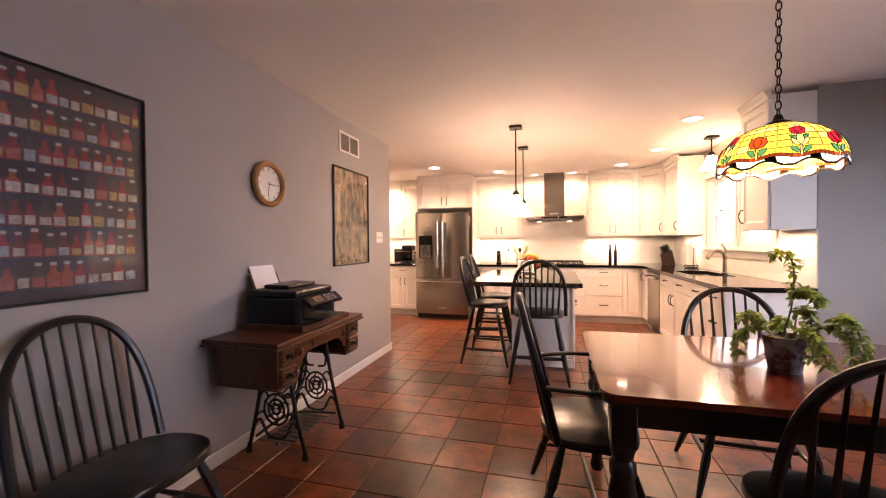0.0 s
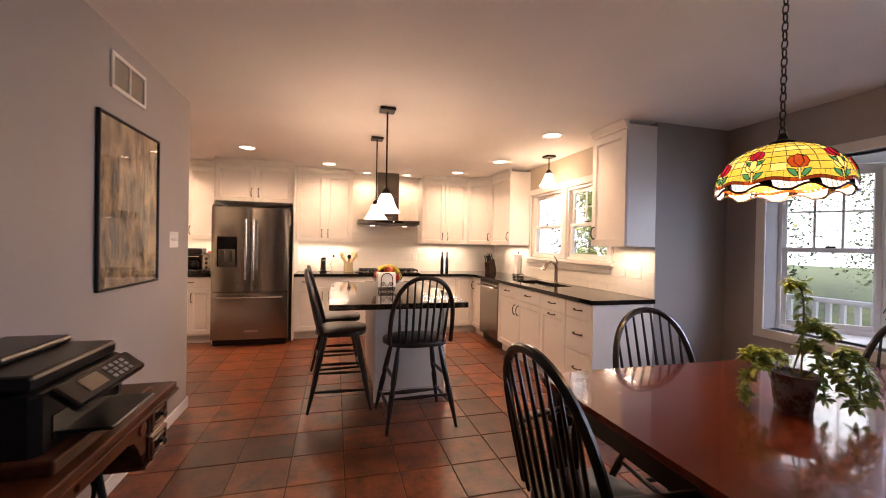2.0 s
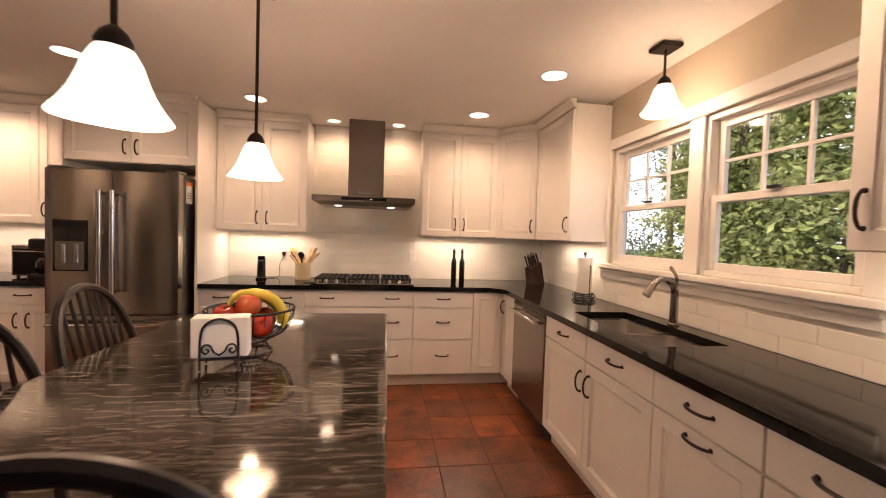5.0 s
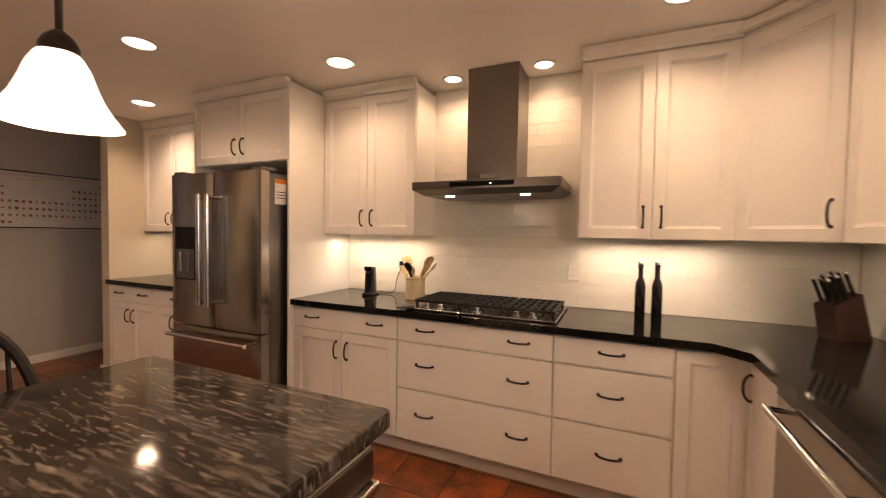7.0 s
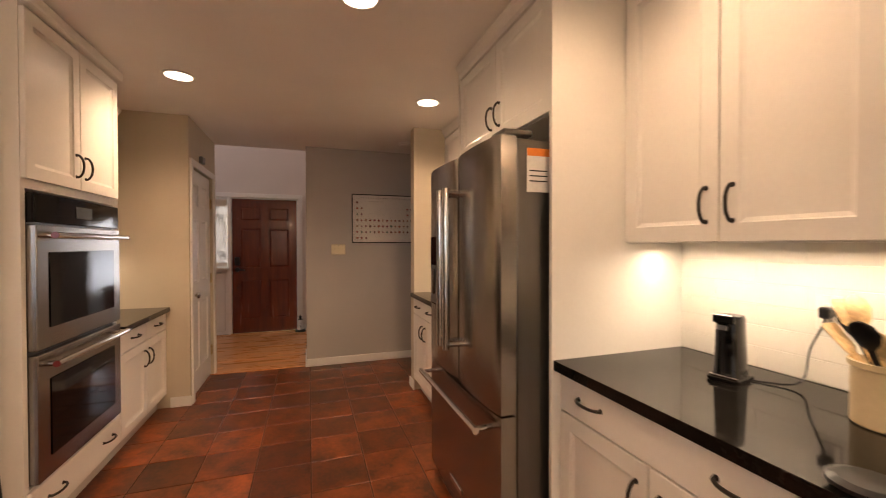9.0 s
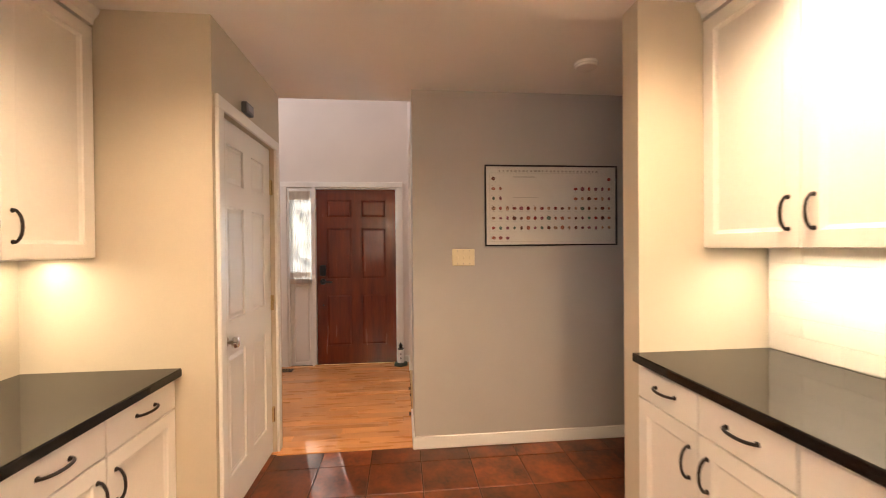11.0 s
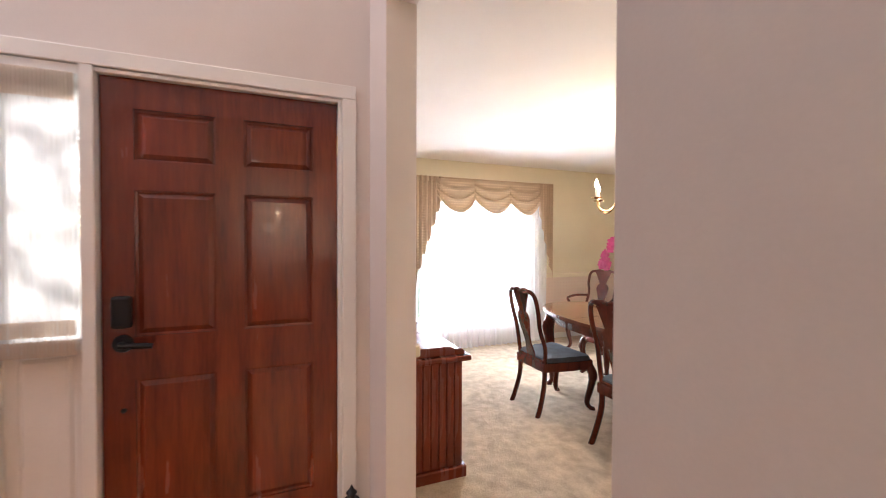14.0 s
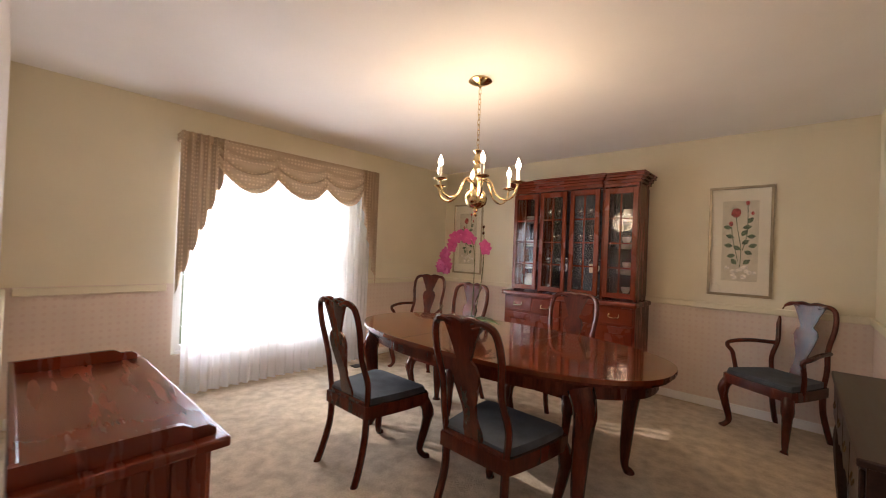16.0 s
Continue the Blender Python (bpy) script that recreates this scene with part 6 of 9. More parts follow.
part("crock", lathe(bmesh.new(), [(0.066, 0.0005), (0.070, 0.005), (0.070, 0.14), (0.075, 0.145), (0.075, 0.158), (0.066, 0.158), (0.064, 0.02), (0.005, 0.015)], 26), mat("cream_stoneware", (0.66, 0.54, 0.34), 0.3, vary=0.06), cr, smooth=True)
M["wood_pale"] = mat("pale_wood", (0.74, 0.52, 0.27), 0.5, vary=0.2, scale=20, fine=80)
for i in range(15):
    a, tl, hh = rp.uniform(0, 6.28), rp.uniform(0.05, 0.105), rp.uniform(0.21, 0.29)
    b0, b1 = Vector((-0.035 * math.cos(a), -0.035 * math.sin(a), 0.03)), Vector((tl * math.cos(a), tl * math.sin(a), hh - 0.05))
    bm = tube(bmesh.new(), [b0, b1], 0.007, 6)
    u = (b1 - b0).normalized()
    if i % 3 == 1:
        tube(bm, [b1 - u * 0.004, b1 + u * 0.015, b1 + u * 0.07, b1 + u * 0.085], 0.02, 8, flat=0.16, radii=[0.007, 0.027, 0.030, 0.024])
    else:
        tube(bm, [b1 - u * 0.004, b1 + u * 0.02, b1 + u * 0.05, b1 + u * 0.075, b1 + u * 0.086], 0.02, 10, flat=0.35, radii=[0.007, 0.022, 0.029, 0.022, 0.008])
    part("utensil", bm, M["black"] if i in (3, 8) else M["wood_pale"], cr, "" if i else "wooden spoon", True)
for x in (2.10, 2.18):
    bo = thing("bottle", pose(x, 7.48, 0.91), "tall slim dark glass bottle on the counter", "bottle", "oil bottles")
    part("glass_body", lathe(bmesh.new(), [(0.024, 0.0005), (0.026, 0.006), (0.026, 0.20), (0.022, 0.225), (0.013, 0.245), (0.012, 0.32)], 20), mat("dark_bottle_glass", (0.008, 0.006, 0.005), 0.08, bump=0) if x < 2.15 else bpy.data.materials["dark_bottle_glass"], bo, smooth=True)
    part("stopper", lathe(bmesh.new(), [(0.014, 0.32), (0.014, 0.335), (0.006, 0.345)], 14), M["chrome"], bo)
    part("collar", lathe(bmesh.new(), [(0.0135, 0.30), (0.0145, 0.303), (0.0145, 0.314), (0.0135, 0.317)], 14), M["black"], bo)
kb = thing("knife_block", pose(2.95, 7.55, 0.91, 0, 0, -65), "dark wooden knife block with black-handled knives", "knife block")
bm = bmesh.new()
_side = [(-0.06, 0.0005), (0.10, 0.0005), (0.04, 0.22), (-0.09, 0.16)]
a = [bm.verts.new((-0.05, y, z)) for y, z in _side]
b = [bm.verts.new((0.05, y, z)) for y, z in _side]
bm.faces.new(a)
bm.faces.new(b[::-1])
for i in range(4):
    bm.faces.new((a[i], b[i], b[(i + 1) % 4], a[(i + 1) % 4]))
part("block", bm, mat("dark_block_wood", (0.042, 0.015, 0.008), 0.35, vary=0.25, fine=60), kb)
for i in range(9):
    x, k = -0.035 + 0.035 * (i % 3), i // 3
    y, z = -0.065 + k * 0.04, 0.175 + k * 0.018
    bm = tube(bmesh.new(), [(x, y, z), (x, y - 0.022, z + 0.05), (x, y - 0.045, z + 0.10)], 0.010, 8, flat=0.7)
    o = part("knife_handle", bm, M["black"], kb)
    part("pommel", rod(bmesh.new(), (x, y - 0.045, z + 0.1002), (x, y - 0.049, z + 0.109), 0.010, 0.008, 8), M["chrome"], o)
pt = thing("paper_towel", pose(3.00, 6.62, 0.91), "white paper towel roll on a black wire stand", "paper towel")
part("roll", lathe(bmesh.new(), [(0.056, 0.045), (0.058, 0.05), (0.058, 0.318), (0.056, 0.322), (0.02, 0.322)], 28), mat("paper_towel", (0.84, 0.82, 0.78), 0.9, vary=0.03, fine=200, bump=0.3), pt, smooth=True)
bm = rod(bmesh.new(), (0, 0, 0.01), (0, 0, 0.345), 0.006)
lathe(bm, [(0.012, 0.345), (0.016, 0.355), (0.008, 0.366)], 12)
for r, z in ((0.075, 0.008), (0.075, 0.04)):
    tube(bm, [(r * math.cos(k * 0.2618), r * math.sin(k * 0.2618), z) for k in range(24)], 0.005, 6, closed=True)
for k in range(8):
    aa = k * 0.785
    tube(bm, curve_pts([(0.075 * math.cos(aa), 0.075 * math.sin(aa), 0.04), (0.085 * math.cos(aa + 0.2), 0.085 * math.sin(aa + 0.2), 0.025), (0.075 * math.cos(aa + 0.4), 0.075 * math.sin(aa + 0.4), 0.008)], 6), 0.004, 5)
tube(bm, [(-0.075, 0, 0.04), (0.075, 0, 0.04)], 0.004, 5)
tube(bm, [(0, -0.085, 0.01), (0, -0.09, 0.25), (0, -0.08, 0.27)], 0.004, 5)
part("stand", bm, M["iron"], pt, "black wrought wire stand", True)


def outlet(m, group=""):
    o = thing("wall_outlet", m, "white wall outlet plate on the tiled splashback", "outlet", "outlets")
    part("plate", nbox(-0.035, 0.035, -0.057, 0.057, 0.0, 0.006, 0.003), M["white_plastic"], o)
    for q in (-1, 1):
        s = part("socket", nbox(-0.014, 0.014, q * 0.02 - 0.012, q * 0.02 + 0.012, 0.0062, 0.008, 0.002), M["white_plastic"], o)
        for k in (-1, 1):
            part("slot", nbox(k * 0.006 - 0.001, k * 0.006 + 0.001, q * 0.02 - 0.004, q * 0.02 + 0.004, 0.0081, 0.0086), M["black"], s)
    return o


for x in (0.44, 1.72, 2.13):
    outlet(pose(x, 7.821, 1.14, 90, 0, 0))
for y in (4.42, 4.62):
    outlet(pose(3.121, y, 1.13, 90, 0, -90))
for x in (-2.49, -2.40):
    outlet(pose(x, 4.521, 1.10, 90, 0, 180))

# coffee corner
to = thing("toaster_oven", pose(-1.62, 7.42, 0.91), "stainless steel toaster oven with a glass door", "toaster oven")
part("body", nbox(0, 0.46, 0, 0.34, 0.015, 0.27, 0.01, 2), M["steel"], to)
d = part("door", nbox(0.02, 0.36, -0.012, -0.0005, 0.03, 0.24, 0.004), M["black_glass"], to, "black glass drop door")
part("handle", rod(bmesh.new(), (0.05, -0.04, 0.22), (0.33, -0.04, 0.22), 0.008), M["chrome"], d)
for z in (0.07, 0.13, 0.19):
    part("knob", lathe(bmesh.new(), [(0.018, 0), (0.016, 0.015), (0.005, 0.016)], 14, pose(0.41, -0.0005, z, 90, 0, 0)), M["black"], to)
for x in (0.03, 0.43):
    for y in (0.03, 0.31):
        part("foot", rod(bmesh.new(), (x, y, 0.0003), (x, y, 0.016), 0.012), M["black"], to)
cm = thing("coffee_maker", pose(-1.34, 7.44, 0.91), "black drip coffee maker with a glass jug", "coffee maker")
part("base", nbox(-0.09, 0.09, -0.12, 0.12, 0.0005, 0.04, 0.01, 2), M["black"], cm)
part("tower", nbox(-0.09, 0.09, 0.03, 0.12, 0.0402, 0.24, 0.008), M["black"], cm)
part("head", nbox(-0.095, 0.095, -0.11, 0.12, 0.2402, 0.33, 0.02, 2), M["black"], cm)
part("jug", lathe(bmesh.new(), [(0.05, 0.041), (0.066, 0.06), (0.066, 0.13), (0.045, 0.175), (0.05, 0.185)], 20, pose(0, -0.045, 0)), M["black_glass"], cm, "dark glass jug", True)
kt = thing("kitchen_bottle", pose(-1.17, 7.48, 0.91), "white soap bottle with a red pump", "bottle")
part("bottle_body", lathe(bmesh.new(), [(0.035, 0.0005), (0.038, 0.01), (0.038, 0.20), (0.02, 0.235), (0.012, 0.25)], 18), M["white_plastic"], kt, smooth=True)
part("pump", nbox(-0.04, 0.012, -0.012, 0.012, 0.2502, 0.29, 0.005), mat("red_plastic", (0.4, 0.03, 0.03), 0.4), kt)

# island things
nh = thing("napkin_holder", pose(0.915, 5.085, 0.908, 0, 0, 9), "black scrolled wire napkin holder full of white napkins", "napkin holder")
part("napkin_pile", nbox(-0.085, 0.085, -0.03, 0.035, 0.040, 0.172, 0.004), mat("white_napkins", (0.84, 0.82, 0.78), 0.85, vary=0.03, fine=120, stretch=(1, 12, 1), bump=0.4), nh, "stack of white paper napkins")
for y in (-0.036, 0.041):
    bm = tube(bmesh.new(), curve_pts([(-0.055, y, 0.004), (-0.055, y, 0.10), (-0.042, y, 0.148), (0, y, 0.168), (0.042, y, 0.148), (0.055, y, 0.10), (0.055, y, 0.004)], 36), 0.004, 7)
    for q in (-1, 1):
        tube(bm, curve_pts([(0, y, 0.050), (q * 0.016, y, 0.062), (q * 0.026, y, 0.082), (q * 0.044, y, 0.084), (q * 0.050, y, 0.066), (q * 0.038, y, 0.056), (q * 0.030, y, 0.066), (q * 0.038, y, 0.072)], 28), 0.003, 6)
    part("wire_end", bm, M["iron"], nh, "black scrolled wire", True)
part("base", nbox(-0.06, 0.06, -0.038, 0.043, 0.034, 0.039), M["iron"], nh)
fb = thing("fruit_basket", pose(0.95, 5.26, 0.908), "black wire footed fruit basket on the island", "basket")
bm = bmesh.new()
for r, z in ((0.075, 0.004), (0.155, 0.165), (0.115, 0.075), (0.05, 0.042)):
    tube(bm, [(r * math.cos(k * 0.1571), r * math.sin(k * 0.1571), z) for k in range(40)], 0.0045 if r > 0.14 else 0.003, 6, closed=True)
for k in range(26):
    aa = k * 0.24166
    tube(bm, curve_pts([(0.05 * math.cos(aa), 0.05 * math.sin(aa), 0.042), (0.115 * math.cos(aa), 0.115 * math.sin(aa), 0.075), (0.145 * math.cos(aa), 0.145 * math.sin(aa), 0.12), (0.155 * math.cos(aa), 0.155 * math.sin(aa), 0.165)], 9), 0.0018, 4)
for k in range(4):
    aa = k * 1.571
    tube(bm, [(0.075 * math.cos(aa), 0.075 * math.sin(aa), 0.004), (0.05 * math.cos(aa), 0.05 * math.sin(aa), 0.042)], 0.003, 5)
part("wire", bm, M["iron"], fb)["kind"] = "stuff"
M["apple"] = mat("red_apple_skin", (0.34, 0.010, 0.010), 0.2, vary=0.35, scale=22, fine=60, stretch=(1, 1, 0.25), second=(0.46, 0.06, 0.025))
M["apple2"] = mat("orange_red_apple_skin", (0.52, 0.14, 0.03), 0.2, vary=0.3, scale=14, fine=60, stretch=(1, 1, 0.4), second=(0.36, 0.018, 0.012))
M["banana"] = mat("banana_skin", (0.74, 0.55, 0.05), 0.4, vary=0.2, scale=14, fine=60, second=(0.52, 0.47, 0.06))
for x, y, z, mm in [(0.055, -0.075, 0.118, "apple"), (-0.035, -0.085, 0.115, "apple"), (-0.095, 0.0, 0.135, "apple"), (0.0, -0.035, 0.180, "apple2"), (0.03, 0.05, 0.115, "apple2")]:
    ap = thing("apple", pose(0.955 + x, 5.25 + y, 0.908 + z, rp.uniform(-30, 30), rp.uniform(-30, 30), rp.uniform(0, 360)), "shiny red apple in the wire basket" if mm == "apple" else "orange-red apple in the wire basket", "apple", "apples")
    part("flesh", lathe(bmesh.new(), [(0.004, -0.032), (0.014, -0.038), (0.024, -0.036), (0.036, -0.024), (0.043, -0.004), (0.043, 0.010), (0.038, 0.026), (0.028, 0.036), (0.016, 0.038), (0.008, 0.033), (0.001, 0.026)], 24, flute=0.012, flutes=5), M[mm], ap, smooth=True)
    part("stalk", rod(bmesh.new(), (0, 0, 0.022), (0.003, 0, 0.045), 0.0018, seg=5), M["stem"], ap)
av = thing("avocado", pose(0.90, 5.31, 1.062, 0, 65, 35), "dark green avocado in the wire basket", "avocado")
part("skin", lathe(bmesh.new(), [(0.003, -0.045), (0.022, -0.038), (0.034, -0.018), (0.033, 0.005), (0.022, 0.035), (0.010, 0.052), (0.003, 0.055)], 18), mat("avocado_skin", (0.020, 0.026, 0.012), 0.45, vary=0.3, scale=60, fine=160, bump=0.4), av, smooth=True)
bn = thing("bananas", pose(0.955, 5.25, 0.908, 0, 0, 24), "small bunch of yellow bananas arching over the basket", "bananas")
for k in range(4):
    off = (k - 1.5) * 0.031
    pts = curve_pts([(-0.075, 0.055 + off * 0.2, 0.172), (-0.045, 0.055 + off * 0.5, 0.206), (0.015, 0.05 + off, 0.222 - 0.006 * k), (0.075, 0.035 + off * 1.2, 0.196 - 0.006 * k), (0.108, 0.02 + off * 1.25, 0.140), (0.108, 0.015 + off * 1.2, 0.090)], 25)
    n = len(pts)
    part("banana", tube(bmesh.new(), pts, 0.018, 10, radii=[0.005 + 0.0135 * min(1, (i / 7) ** 1.6) if i < n - 5 else (0.0175, 0.0155, 0.011, 0.006, 0.004)[i - n + 5] for i in range(n)]), M["banana"], bn, smooth=True)

# ---- hall and foyer ----
hp = picture("poster", pose(-3.41, 6.75, 1.375, 90, 0, 90), 0.955, 0.56, 0.010, M["black"], mat("cream_poster_paper", (0.70, 0.66, 0.60), 0.6, vary=0.03), "black-framed chart poster with rows of small red and brown pictures")
_inks = [mat("chart_ink", c, 0.6, vary=0.3, scale=60) for c in ((0.30, 0.03, 0.03), (0.42, 0.13, 0.08), (0.24, 0.07, 0.10), (0.45, 0.25, 0.16), (0.10, 0.16, 0.13), (0.16, 0.04, 0.03))]
_bms = [bmesh.new() for _ in _inks]
rq = random.Random(5)
_tx = bmesh.new()
for row, cols in enumerate([(0,), (0, 1), (0, 1), range(18), range(18), range(18), (0, 1, 2)]):
    cols = list(cols) + ([17] if row == 0 else [12, 13, 14, 15, 16, 17] if row in (1, 2) else [])
    for cidx in cols:
        x, y = 0.062 + cidx * 0.0492, 0.465 - row * 0.068
        k = rq.choice((5, 7, 9, 12))
        r0, r1 = rq.uniform(0.009, 0.016), rq.uniform(0.010, 0.017)
        slab(_bms[rq.randrange(len(_bms))], [(x + r0 * math.cos(6.283 * i / k + 0.4), y + r1 * math.sin(6.283 * i / k + 0.4) * rq.uniform(0.75, 1.1)) for i in range(k)], 0.0062, 0.0066)
        box(_tx, x - 0.016, x - 0.006, y + 0.019, y + 0.0215, 0.0062, 0.0065)
        box(_tx, x - 0.014, x + 0.014, y - 0.023, y - 0.0215, 0.0062, 0.0065)
for bm, mm in zip(_bms, _inks):
    o = part("printed_shapes", bm, mm, hp)
    o["kind"] = "stuff"
for i in range(26):
    box(_tx, 0.10 + i * 0.028, 0.10 + i * 0.028 + rq.uniform(0.010, 0.02), 0.513, 0.526, 0.0062, 0.0065)
for i in range(9):
    box(_tx, 0.20 + i * 0.018, 0.214 + i * 0.018, 0.475, 0.482, 0.0062, 0.0065)
box(_tx, 0.20, 0.38, 0.335, 0.338, 0.0062, 0.0065)
o = part("text_bars", _tx, mat("faded_print_text", (0.42, 0.38, 0.33), 0.6), hp)
o["kind"] = "stuff"
_bm = bmesh.new()
for a, b, c, d in ((0.035, 0.92, 0.030, 0.0315), (0.035, 0.92, 0.505, 0.5065), (0.035, 0.0365, 0.03, 0.5065), (0.9185, 0.92, 0.03, 0.5065)):
    box(_bm, a, b, c, d, 0.0062, 0.0065)
part("printed_border", _bm, bpy.data.materials["faded_print_text"], hp)

sd = thing("smoke_detector", pose(-2.94, 7.26, 2.44), "round white smoke detector on the ceiling", "smoke detector")
part("body", lathe(bmesh.new(), [(0.065, -0.001), (0.068, -0.012), (0.060, -0.032), (0.03, -0.038), (0.001, -0.038)], 26, caps=False), M["white_plastic"], sd, smooth=True)
part("grille", lathe(bmesh.new(), [(0.0665, -0.018), (0.0675, -0.020), (0.0665, -0.023)], 26, caps=False), M["toe"], sd)

lh = thing("lighthouse_ornament", pose(-5.34, 6.15, 0), "small white model lighthouse with a dark lantern on a green base", "ornament")
part("base", lathe(bmesh.new(), [(0.085, 0.0005), (0.088, 0.008), (0.078, 0.028), (0.05, 0.034)], 6), mat("mossy_base", (0.03, 0.05, 0.035), 0.7, vary=0.3), lh)
part("tower", lathe(bmesh.new(), [(0.042, 0.034), (0.036, 0.10), (0.028, 0.185)], 18), mat("white_ornament_paint", (0.78, 0.75, 0.72), 0.5), lh, smooth=True)
part("gallery", lathe(bmesh.new(), [(0.036, 0.185), (0.036, 0.195), (0.022, 0.196)], 16), M["black"], lh)
part("lantern", lathe(bmesh.new(), [(0.018, 0.196), (0.018, 0.225), (0.026, 0.227), (0.010, 0.245), (0.003, 0.262)], 14), M["black"], lh)
for z in (0.08, 0.125):
    part("window", nbox(0.030, 0.039, -0.006, 0.006, z, z + 0.018), M["black"], lh)

fv = thing("floor_vent", pose(-5.34, 4.70, 0.001), "bronze scrolled floor vent in the oak floor", "vent")
_bm = bmesh.new()
for a, b, c, d in ((0, 0.11, 0, 0.012), (0, 0.11, 0.238, 0.25), (0, 0.012, 0.012, 0.238), (0.098, 0.11, 0.012, 0.238)):
    box(_bm, a, b, c, d, 0.0, 0.006, 0.001)
part("frame", _bm, M["bronze"], fv)
part("backing", nbox(0.01, 0.10, 0.01, 0.24, 0.0003, 0.001), M["black"], fv)
for i in range(7):
    part("scroll_bar", tube(bmesh.new(), curve_pts([(0.012, 0.03 + 0.03 * i, 0.004), (0.04, 0.045 + 0.03 * i, 0.004), (0.07, 0.015 + 0.03 * i, 0.004), (0.098, 0.03 + 0.03 * i, 0.004)], 9), 0.003, 5), M["brass"], fv)
sg2 = thing("door_chime_box", pose(-3.0, 5.331, 2.14), "small grey box above the pantry door", "box")
part("body", nbox(-0.05, 0.05, 0.0, 0.03, -0.03, 0.03, 0.004), mat("grey_box_paint", (0.16, 0.16, 0.16), 0.5), sg2)
part("face", nbox(-0.04, 0.04, 0.0302, 0.033, -0.02, 0.02, 0.002), M["steel_dark"], sg2)

def cloth(name, color, through=0.5, clear=0.2, pattern=False):
    """Thin cloth: reflects, lets light through and is in part open between the threads."""
    m = bpy.data.materials.new(name)
    m.use_nodes = True
    n, l = m.node_tree.nodes, m.node_tree.links
    n.remove(n["Principled BSDF"])
    df, tl, tr = n.new("ShaderNodeBsdfDiffuse"), n.new("ShaderNodeBsdfTranslucent"), n.new("ShaderNodeBsdfTransparent")
    a, b = n.new("ShaderNodeMixShader"), n.new("ShaderNodeMixShader")
    a.inputs[0].default_value, b.inputs[0].default_value = through, clear
    for s in (df, tl):
        s.inputs["Color"].default_value = (*color, 1)
    if pattern:
        tc, v, r, mx = n.new("ShaderNodeTexCoord"), n.new("ShaderNodeTexVoronoi"), n.new("ShaderNodeMapRange"), n.new("ShaderNodeMix")
        v.inputs["Scale"].default_value, v.inputs["Randomness"].default_value = 30, 0.0
        r.inputs["From Min"].default_value, r.inputs["From Max"].default_value = 0.25, 0.4
        mx.data_type = "RGBA"
        mx.inputs["A"].default_value, mx.inputs["B"].default_value = (*[q * 1.35 for q in color], 1), (*color, 1)
        l.new(tc.outputs["Object"], v.inputs[0])
        l.new(v.outputs["Distance"], r.inputs["Value"])
        l.new(r.outputs[0], mx.inputs["Factor"])
        for s in (df, tl):
            l.new(mx.outputs["Result"], s.inputs["Color"])
    l.new(df.outputs[0], a.inputs[1])
    l.new(tl.outputs[0], a.inputs[2])
    l.new(a.outputs[0], b.inputs[1])
    l.new(tr.outputs[0], b.inputs[2])
    l.new(b.outputs[0], n["Material Output"].inputs[0])
    return m


M["sheer"] = cloth("white_sheer", (0.88, 0.90, 0.91), 0.6, 0.36)


def pleated(bm, u0, u1, z0, z1, amp, waves, place, nz=6, seed=0, gather=0.0):
    """A hanging pleated cloth; place(u, out, z) gives the point."""
    r = random.Random(seed)
    nu = waves * 8
    ph = [r.uniform(-0.8, 0.8) for _ in range(nu + 1)]
    g = []
    for i in range(nu + 1):
        t = i / nu
        col = []
        for k in range(nz + 1):
            s = k / nz
            am = amp * (0.6 + 0.5 * (1 - s))
            col.append(bm.verts.new(place(u0 + (u1 - u0) * t, am * math.sin(2 * math.pi * waves * t + ph[i // 8 * 8] + 0.6 * s), z0 + (z1 - z0) * s)))
        g.append(col)
    for a, b in zip(g, g[1:]):
        for k in range(nz):
            bm.faces.new((a[k], b[k], b[k + 1], a[k + 1]))
    return bm


sc = thing("sidelight_curtain", pose(0, 0, 0), "gathered white sheer curtain on the sidelight", "curtain")
part("cloth", pleated(bmesh.new(), 4.886, 5.134, 0.97, 2.03, 0.006, 14, lambda u, o, z: Vector((-5.424 + o, u, z)), 4, 3), cloth("sidelight_sheer", (0.80, 0.81, 0.80), 0.24, 0.03), sc, smooth=True)
for z in (0.985, 1.06, 1.955, 2.0):
    part("rod_pocket", pleated(bmesh.new(), 4.895, 5.125, z - 0.03, z + 0.03, 0.005, 20, lambda u, o, z: Vector((-5.416 + o, u, z)), 2, 4), cloth("white_gathers", (0.78, 0.70, 0.62), 0.4, 0.0), sc, smooth=True)

# ---- dining room ----
M["blue_seat"] = mat("blue_grey_velvet", (0.07, 0.085, 0.105), 0.75, vary=0.25, scale=9, fine=160, bump=0.2, spec=0.3)


